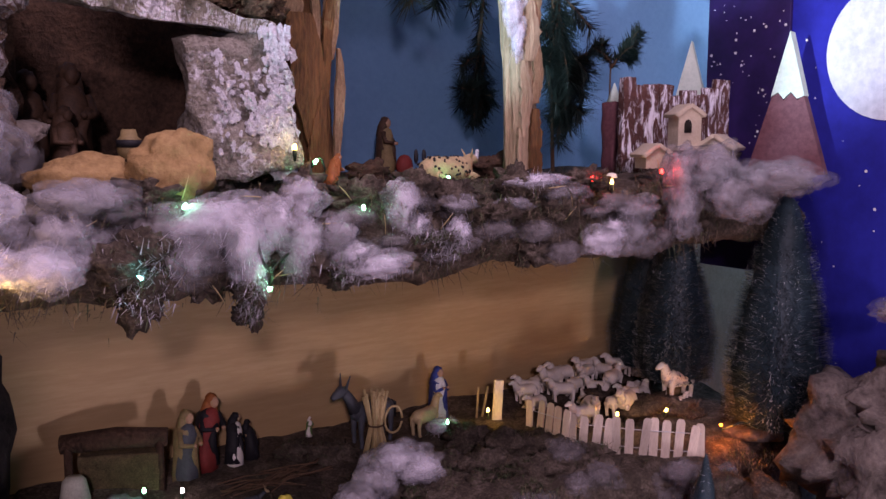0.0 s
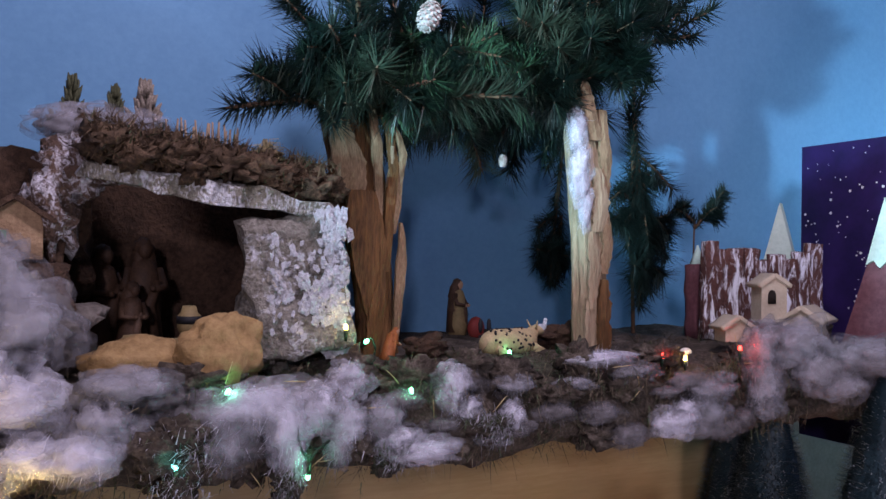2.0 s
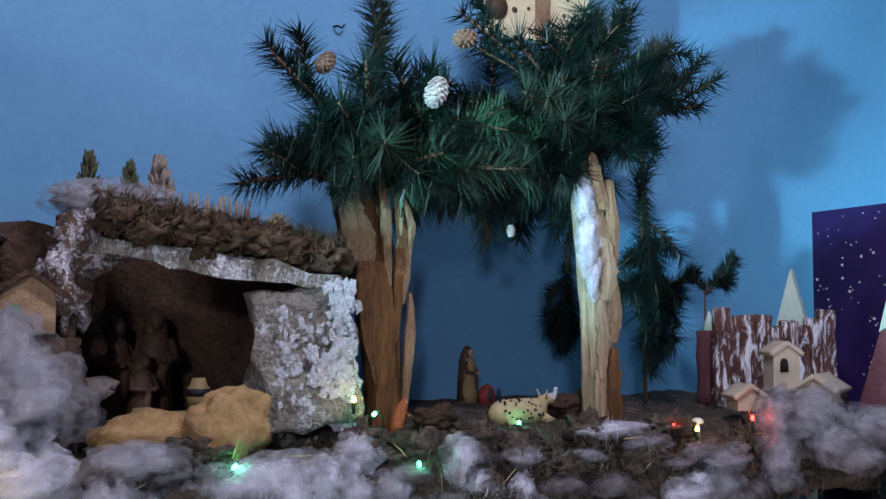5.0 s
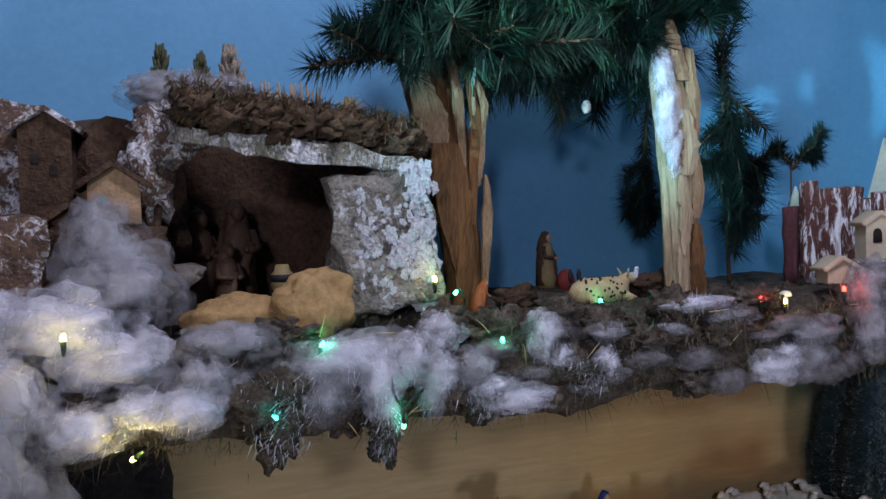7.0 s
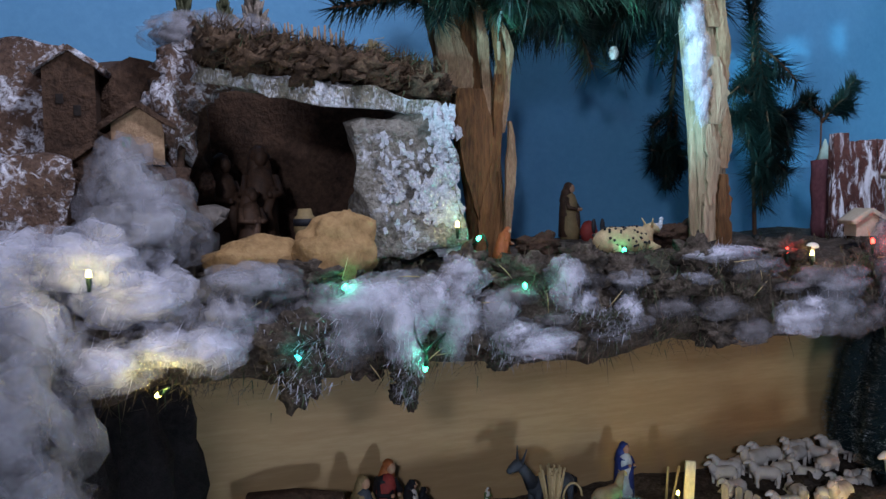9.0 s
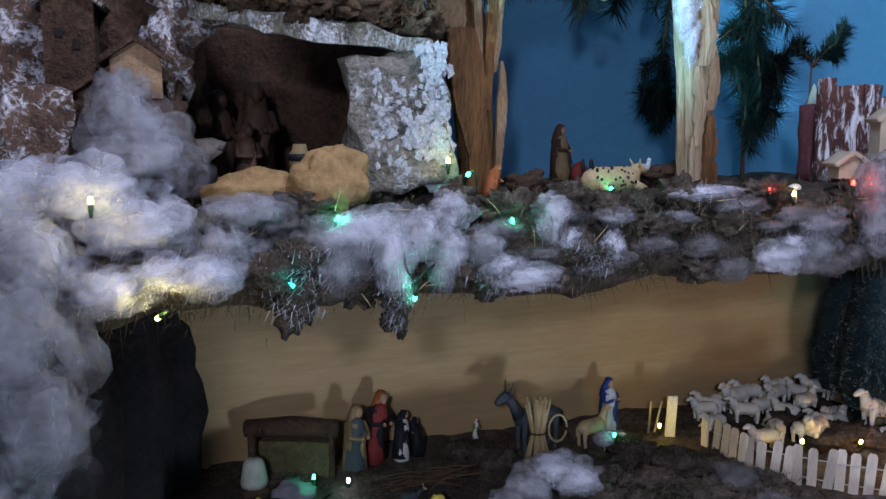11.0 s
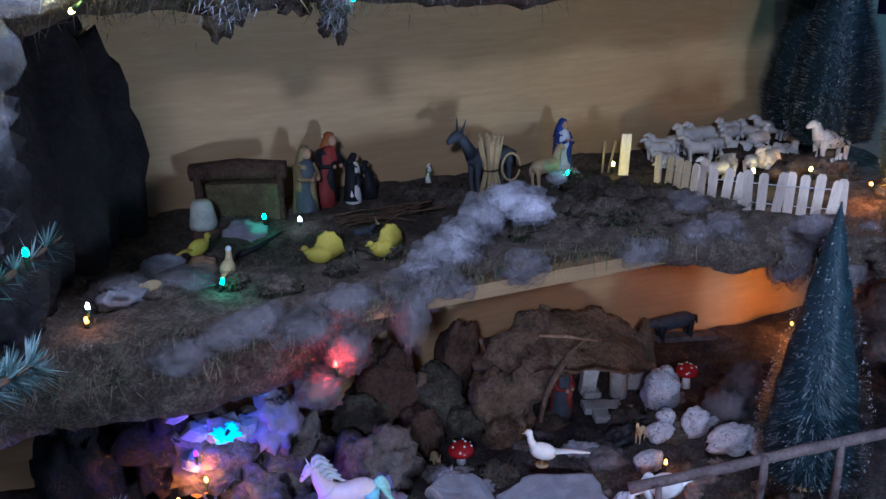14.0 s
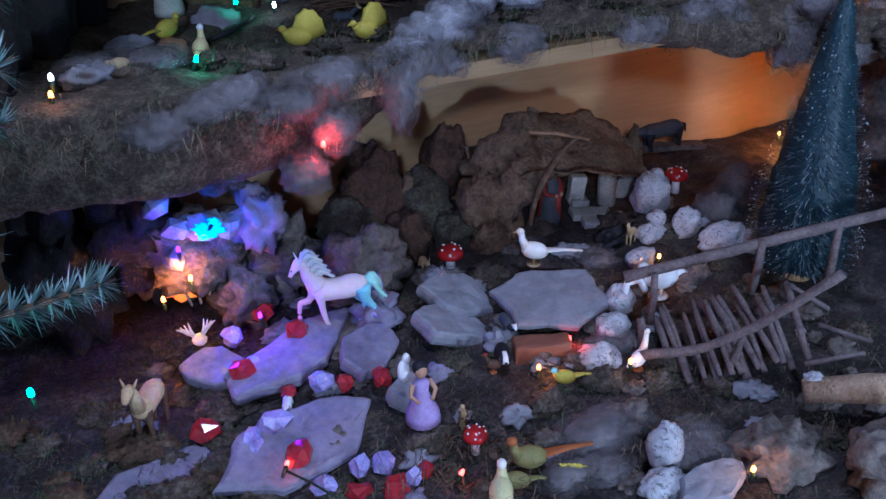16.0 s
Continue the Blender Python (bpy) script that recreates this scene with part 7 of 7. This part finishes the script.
RUBY = mat("red_glass_lump", (0.24, 0.012, 0.02), (0.38, 0.03, 0.04), 30, 0.12, 0.1, spec=0.7)
VIOLET = mat("violet_glass_lump", (0.20, 0.17, 0.42), (0.42, 0.38, 0.70), 60, 0.15, 0.5, spec=0.8)
for k, (x, y, z, s) in enumerate(((0.275, 0.905, 0.468, 0.020), (0.245, 0.965, 0.47, 0.017), (0.19, 0.855, 0.465, 0.018), (0.345, 0.79, 0.445, 0.017), (0.30, 0.805, 0.442, 0.015), (0.13, 0.80, 0.438, 0.019), (0.215, 0.715, 0.435, 0.020), (0.30, 0.645, 0.405, 0.018), (0.26, 0.66, 0.402, 0.017), (0.235, 0.82, 0.442, 0.011), (0.34, 0.66, 0.40, 0.016))):
    crystal((x, y, z), s, RUBY, "glossy red glass lump on the slate", 150 + k)
for k, (x, y, z, s) in enumerate(((0.195, 0.93, 0.468, 0.018), (0.205, 0.87, 0.462, 0.012), (0.38, 0.905, 0.463, 0.014), (0.275, 0.815, 0.448, 0.018), (0.20, 0.775, 0.438, 0.022), (0.175, 0.76, 0.432, 0.02), (0.275, 0.685, 0.415, 0.016), (0.30, 0.68, 0.412, 0.018), (0.325, 0.655, 0.402, 0.014), (0.23, 0.68, 0.41, 0.016), (0.40, 0.96, 0.47, 0.022))):
    crystal((x, y, z), s, VIOLET, "sparkling violet glass lump on the slate", 170 + k)

ICE = mat("milky_glass", (0.15, 0.16, 0.22), (0.28, 0.30, 0.38), 40, 0.3, 0.4, spec=0.6)
for k, (x, y, z, s) in enumerate(((0.195, 0.995, 0.60, 0.026), (0.165, 1.0, 0.60, 0.022), (0.225, 1.0, 0.59, 0.02), (0.15, 0.99, 0.565, 0.02), (0.14, 0.985, 0.64, 0.018))):
    crystal((x, y, z), s, ICE, "milky glass lump lit by a lamp", 230 + k)
boulder("rock", (0.18, 1.03, 0.555), (0.07, 0.045, 0.05), BROWN_ROCK, "dark rock carrying glass lumps", 251, 0.5, 1.8, 22)
tuft([(0.195, 1.03, 0.665, 0.03, 0.025, 0.018), (0.23, 1.02, 0.645, 0.03, 0.02, 0.014)], "frosted moss lit green above the glass lumps", seed=260)
for k in range(5):
    a, f = 0.5 * k - 1.0, Form()
    f.tube([(0.165 + 0.012 * k, 1.03, 0.47), (0.168 + 0.012 * k + 0.01 * a, 1.025, 0.50), (0.166 + 0.012 * k + 0.02 * a, 1.02, 0.525)], [0.002, 0.0016, 0.0006], 0, 6)
    f.make("coral_twig", paint("pale_coral", (0.5, 0.42, 0.40)) if k == 0 else bpy.data.materials["pale_coral"], label="thin pale coral twig before the lamps", category="twig")
f = Form()
f.ball((0.196, 0.975, 0.602), (0.016, 0.011, 0.011), 0, 20, amp=0.6, freq=2.0, seed=5)
f.make("glass_lamp", glow("blue_glass_glow", (0.03, 0.42, 1.0), 1.1), label="lump of glass glowing bright blue from within", category="lamp")
f = Form()
f.ball((0.158, 1.045, 0.488), (0.020, 0.012, 0.012), 0, 12, amp=0.7, freq=2.0, seed=6)
f.make("glass_lamp", glow("orange_glass_glow", (1.0, 0.20, 0.02), 1.0), label="lump of glass glowing orange from within", category="lamp")
# clutter between the larger things
r = random.Random(90)
for k in range(96):
    x, y = r.uniform(0.02, 0.98), r.uniform(0.45, 1.05)
    s = r.uniform(0.008, 0.022)
    # Stones near the purple lamps get the tinted slate.
    boulder("pebble", (x, y, lower_height(x, y) + s * 0.2), (s, s * 0.8, s * 0.6), r.choice((BROWN_ROCK, GREY_ROCK, BROWN_ROCK, LAMP_TINT_ROCK if x < 0.42 else BROWN_ROCK)), "small dull stone half sunk in moss", 400 + k, 0.5, 1.6, 12, "pebble", "small stones")
for k in range(84):
    x, y, s = r.uniform(0.0, 1.0), r.uniform(0.45, 1.08), r.uniform(0.014, 0.032)
    tuft([(x, y, lower_height(x, y), s, s * 0.8, s * 0.5)], "small tuft of dry moss on the lowest terrace", seed=500 + k)
for k in range(34):
    x, y, s = r.uniform(0.12, 1.05), r.uniform(0.89, 1.08), r.uniform(0.012, 0.026)
    tuft([(x, y, 0.812, s, s * 0.8, s * 0.45)], "small tuft of dry moss on the middle terrace", seed=700 + k)
for k in range(46):
    x, y, s = r.uniform(-0.12, 0.16), r.uniform(0.56, 0.92), r.uniform(0.014, 0.030)
    tuft([(x, y, lower_height(x, y) + 0.002, s, s * 0.8, s * 0.55)], "tuft of brown moss at the end of the lowest terrace", ROOF_MOSS if k % 2 else MOSS, seed=800 + k)
moss_hair("moss_fringe", [(r.uniform(-0.12, 0.45), r.uniform(0.50, 0.95), 0.415, 0.03, 0.03, 0.012) for _ in range(90)], 34, 0.022, 0.0007, 52, "dry brown grass over the lowest terrace", (ROOF_FIBRE, GREEN_BLADE))
moss_hair("moss_fringe", [(r.uniform(0.40, 1.0), r.uniform(0.48, 0.98), 0.415, 0.03, 0.03, 0.010) for _ in range(80)], 34, 0.016, 0.0007, 53, "dry green-brown moss over the lowest terrace", (MOSS_BLADE, GREEN_BLADE))
f = Form()
f.box((0.562, 0.772, 0.415), (0.075, 0.03, 0.05), 0, pose(0, 0, 0, 0, 0, -20), 0.004, 0.002, 30, 3)
f.make("wooden_block", mat("red_brown_wood", (0.13, 0.05, 0.03), (0.24, 0.10, 0.06), 18.0, 0.7, 0.5, stretch=(0.4, 1, 3)), label="red-brown wooden block under a grey flagstone", category="block")
f = Form()
f.ball((0, 0.012, 0.012), (0.011, 0.018, 0.012), 0, 14)
f.ball((0, -0.008, 0.018), (0.0075, 0.011, 0.008), 1, 14)
f.ball((0.0045, -0.008, 0.0195), (0.0028, 0.010, 0.007), 0, 10)
f.ball((-0.0045, -0.008, 0.0195), (0.0028, 0.010, 0.007), 0, 10)
f.ball((0, -0.019, 0.0165), 0.0022, 0, 8)
f.make("badger", [P_BLACK, WHITE], label="tiny black and white striped badger figurine", category="badger figurine", at=pose(0.505, 0.772, 0.418, 0, 0, -20))
# twig bridge
bridge = holder("twig_bridge", pose(0.76, 0.70, 0.42), "little bridge of brown twigs with crooked rails", "bridge")
BR = mat("bridge_twig", (0.060, 0.046, 0.046), (0.185, 0.145, 0.142), 40, 0.85, 0.5, stretch=(1, 1, 1))
for pts, rad in (([(0.69, 0.775, 0.497), (0.78, 0.735, 0.52), (0.88, 0.695, 0.545), (1.02, 0.64, 0.575)], 0.0075), ([(0.655, 0.69, 0.435), (0.715, 0.645, 0.452), (0.755, 0.60, 0.50), (0.80, 0.535, 0.592)], 0.006)):
    f = Form()
    f.tube(smooth_row(pts, 14), rad, 0, 8, amp=0.25, freq=50, seed=rad)
    hang(f, "rail", BR, bridge)
for a, b in (((0.718, 0.75, 0.43), (0.718, 0.748, 0.508)), ((0.855, 0.71, 0.46), (0.85, 0.70, 0.545)), ((0.675, 0.71, 0.42), (0.69, 0.735, 0.455)), ((0.95, 0.67, 0.47), (0.945, 0.665, 0.56)), ((0.745, 0.63, 0.41), (0.75, 0.615, 0.48))):
    f = Form()
    f.tube([a, ((a[0] + b[0]) / 2 + 0.003, (a[1] + b[1]) / 2, (a[2] + b[2]) / 2), b], [0.006, 0.0055, 0.005], 0, 8, amp=0.25, freq=50)
    hang(f, "post", BR, bridge)
r = random.Random(12)
for k in range(15):
    q = k / 14 + r.uniform(-0.035, 0.035)
    x, y, z = 0.685 + 0.115 * q, 0.668 - 0.085 * q, 0.418 + 0.055 * q
    lean, w, ln = r.uniform(-0.018, 0.012), r.uniform(0.0034, 0.0056), r.uniform(0.75, 1.1)
    f = Form()
    f.tube(smooth_row([(x + 0.004, y - 0.02, z - 0.014 + r.uniform(-0.012, 0.004)), (x + 0.022 + lean * 0.4, y + 0.045 * ln, z + 0.012 + r.uniform(-0.003, 0.005)), (x + 0.040 + lean, y + 0.10 * ln, z + 0.016 + r.uniform(0, 0.016))], 9), [w, w * 1.05, w * 1.1, w, w * 0.95, w, w * 1.05, w * 0.9, w * 0.75], 0, 8, amp=0.3, freq=60, seed=k)
    hang(f, "slat", BR, bridge)
f = Form()
f.tube([(0.775, 0.535, 0.44), (0.83, 0.495, 0.452), (0.90, 0.44, 0.46)], [0.014, 0.018, 0.019], 0, 12, amp=0.15, freq=40)
log = f.make("log", TRUNK_PALE, label="pale broken log lying at the end of the bridge", category="log")
boulder("pebble", (0.79, 0.535, 0.452), (0.012, 0.012, 0.008), SPECK_ROCK, "small pale stone on the log", 190, 0.2)
for k, (a, b) in enumerate((((0.80, 0.56, 0.455), (0.86, 0.53, 0.47)), ((0.86, 0.60, 0.47), (0.90, 0.55, 0.46)), ((0.90, 0.62, 0.47), (0.86, 0.66, 0.50)))):
    f = Form()
    f.tube([a, b], [0.0035, 0.003], 0, 7, amp=0.25, freq=60)
    f.make("twig", BR, label="loose brown twig beside the bridge", category="twig")
for k, (x, y, z, s) in enumerate(((1.26, 0.66, 0.84, 0.11), (1.28, 0.60, 0.72, 0.13), (1.22, 0.56, 0.58, 0.13), (1.29, 0.62, 0.90, 0.09), (1.32, 0.50, 0.84, 0.11), (1.15, 0.58, 0.46, 0.09), (1.41, 0.95, 0.72, 0.10), (1.38, 0.93, 0.56, 0.11))):
    boulder("rock", (x, y, z), (s, s * 0.8, s * 0.9), BROWN_ROCK, "large dark brown rock at the end of the display", 200 + k, 0.5, 1.8, 26, angular=False)
cotton([(1.25, 0.62, 1.06, 0.035, 0.03, 0.012)], "thin cotton wool on the end rock", COTTON_GREY)

# ---- string of coloured lamps ----
HUES = {"green": (0.08, 1.0, 0.50), "yellow": (1.0, 0.80, 0.20), "white": (0.85, 0.95, 1.0), "orange": (1.0, 0.28, 0.03), "red": (1.0, 0.05, 0.03), "blue": (0.01, 0.16, 1.0), "violet": (0.16, 0.015, 1.0), "cyan": (0.05, 0.95, 0.85)}
GLOWS = {k: glow(k + "_lamp_glow", v, 9.0) for k, v in HUES.items()}
for k, (c, hue, watts, tilt) in enumerate((((0.458, 0.918, 1.278), "green", 0.040, 60), ((0.435, 0.922, 1.292), "yellow", 0.028, 0), ((0.286, 0.872, 1.232), "green", 0.022, 20), ((0.495, 0.868, 1.222), "green", 0.022, 0), ((0.685, 0.965, 1.250), "green", 0.022, 40), ((0.366, 0.842, 1.152), "green", 0.020, 160),
                                           ((0.098, 0.822, 1.152), "yellow", 0.085, 120), ((0.04, 0.825, 1.262), "yellow", 0.06, 0), ((0.928, 0.893, 1.240), "yellow", 0.016, 0), ((0.88, 0.885, 1.247), "red", 0.020, 20), ((1.0, 0.862, 1.255), "red", 0.040, 0), ((0.225, 0.838, 1.172), "cyan", 0.012, 90),
                                           ((0.212, 0.955, 0.816), "green", 0.022, 20), ((0.302, 1.125, 0.838), "green", 0.014, 0), ((0.35, 1.115, 0.83), "white", 0.014, 0), ((0.062, 0.905, 0.832), "white", 0.018, 0), ((0.058, 0.915, 0.812), "orange", 0.014, 0), ((0.878, 1.12, 0.845), "yellow", 0.05, 0), ((1.165, 0.862, 0.838), "orange", 0.30, 60),
                                           # The first two, in the pen, get a yellow glow added to brighten the sheep.
                                           ((1.137, 0.955, 0.842), "yellow", 0.045, 30), ((1.05, 0.985, 0.842), "yellow", 0.04, 0), ((0.79, 1.115, 0.842), "green", 0.012, 0), ((0.20, 0.965, 0.612), "blue", 0.36, 40), ((0.155, 0.965, 0.585), "violet", 0.26, 0), ((0.164, 0.975, 0.537), "orange", 0.30, 0), ((0.126, 0.970, 0.519), "orange", 0.20, 0), ((0.185, 1.04, 0.668), "cyan", 0.022, 0),
                                           ((0.318, 0.848, 0.73), "red", 0.20, 0), ((0.797, 0.835, 0.468), "orange", 0.09, 0), ((0.535, 0.735, 0.425), "orange", 0.04, 0), ((0.635, 0.68, 0.435), "orange", 0.018, 0), ((0.645, 0.475, 0.42), "orange", 0.06, 0), ((0.368, 0.625, 0.41), "red", 0.008, 40), ((0.195, 0.70, 0.435), "red", 0.010, 70), ((0.03, 0.70, 0.965), "green", 0.01, 0), ((-0.01, 0.62, 0.66), "green", 0.035, 0), ((0.235, 0.93, 0.485), "violet", 0.09, 0), ((0.60, 0.765, 0.43), "red", 0.03, 0), ((1.05, 1.15, 0.725), "orange", 0.20, 180), ((1.34, 1.15, 0.452), "orange", 0.55, 0))):
    f = Form()
    f.tube([(0, 0, 0), (0, 0, 0.003), (0, 0, 0.007), (0, 0, 0.0085)], [0.0022, 0.0027, 0.0022, 0.0008], 0, 10)
    bulb = f.make("fairy_light", GLOWS[hue], label="glowing %s bulb of the fairy lights" % hue, category="fairy light", group="fairy lights", at=pose(*c, tilt, 0, 37 * k % 360))
    f = Form()
    f.tube([(0, 0, -0.012), (0, 0, -0.004), (0, 0, 0.0015)], [0.0016, 0.0026, 0.0026], 0, 8)
    f.make("socket", GREENWIRE, bulb)
    away = 0.045 if hue in ("blue", "violet") else 0.016
    lamp("fairy_glow", (c[0], c[1] - away, c[2] + 0.010), watts, HUES[hue], 0.004)
for pts in (((0.35, 0.868, 1.235), (0.352, 0.842, 1.205), (0.355, 0.838, 1.18), (0.366, 0.84, 1.165)), ((0.366, 0.84, 1.165), (0.375, 0.842, 1.175), (0.392, 0.852, 1.182)), ((0.452, 0.925, 1.27), (0.463, 0.91, 1.285), (0.468, 0.91, 1.27), (0.462, 0.91, 1.25)), ((1.165, 0.862, 0.83), (1.19, 0.84, 0.845), (1.23, 0.80, 0.83)), ((0.195, 0.70, 0.43), (0.215, 0.675, 0.425), (0.235, 0.65, 0.415)), ((0.368, 0.625, 0.405), (0.385, 0.635, 0.41), (0.40, 0.645, 0.40))):
    f = Form()
    f.tube(smooth_row(pts, 12), 0.0014, 0, 6)
    f.make("cable", GREENWIRE, label="thin dark green cable of the fairy lights", category="cable")

# loose straws and wisps
r = random.Random(71)
for k in range(22):
    x, z = r.uniform(0.15, 1.05), r.uniform(1.13, 1.26)
    f, a = Form(), r.uniform(0, 3.1)
    f.tube([(0, 0, 0), (0.012 * math.cos(a), -0.004, 0.012 * math.sin(a)), (0.026 * math.cos(a), -0.006, 0.024 * math.sin(a))], [0.0006, 0.0006, 0.0003], 0, 4)
    f.make("straw", STRAW, label="loose dry straw caught in the moss", category="straw", group="loose straws", at=pose(x, 0.868, z))
for k in range(20):
    x = 0.12 + 1.0 * (k + r.random()) / 20
    if 0.50 < x < 0.76 and k % 3:
        continue
    y = 0.862 - (0.03 if x < 0.3 else 0) - (0.06 if x > 0.95 else 0.0)
    w = r.uniform(0.018, 0.034)
    cotton([(x, y + 0.01, 0.80 + r.uniform(-0.02, 0.012), w, 0.016, w * 0.6)], "dark grey wisp of cotton wool on the middle ledge", COTTON_DARK, 60)
for k in range(16):
    x, y, w = r.uniform(0.05, 1.0), r.uniform(0.5, 1.05), r.uniform(0.015, 0.03)
    cotton([(x, y, lower_height(x, y) + 0.006, w, w * 0.7, w * 0.3)], "dark grey wisp of cotton wool on the lowest terrace", COTTON_DARK, 50)
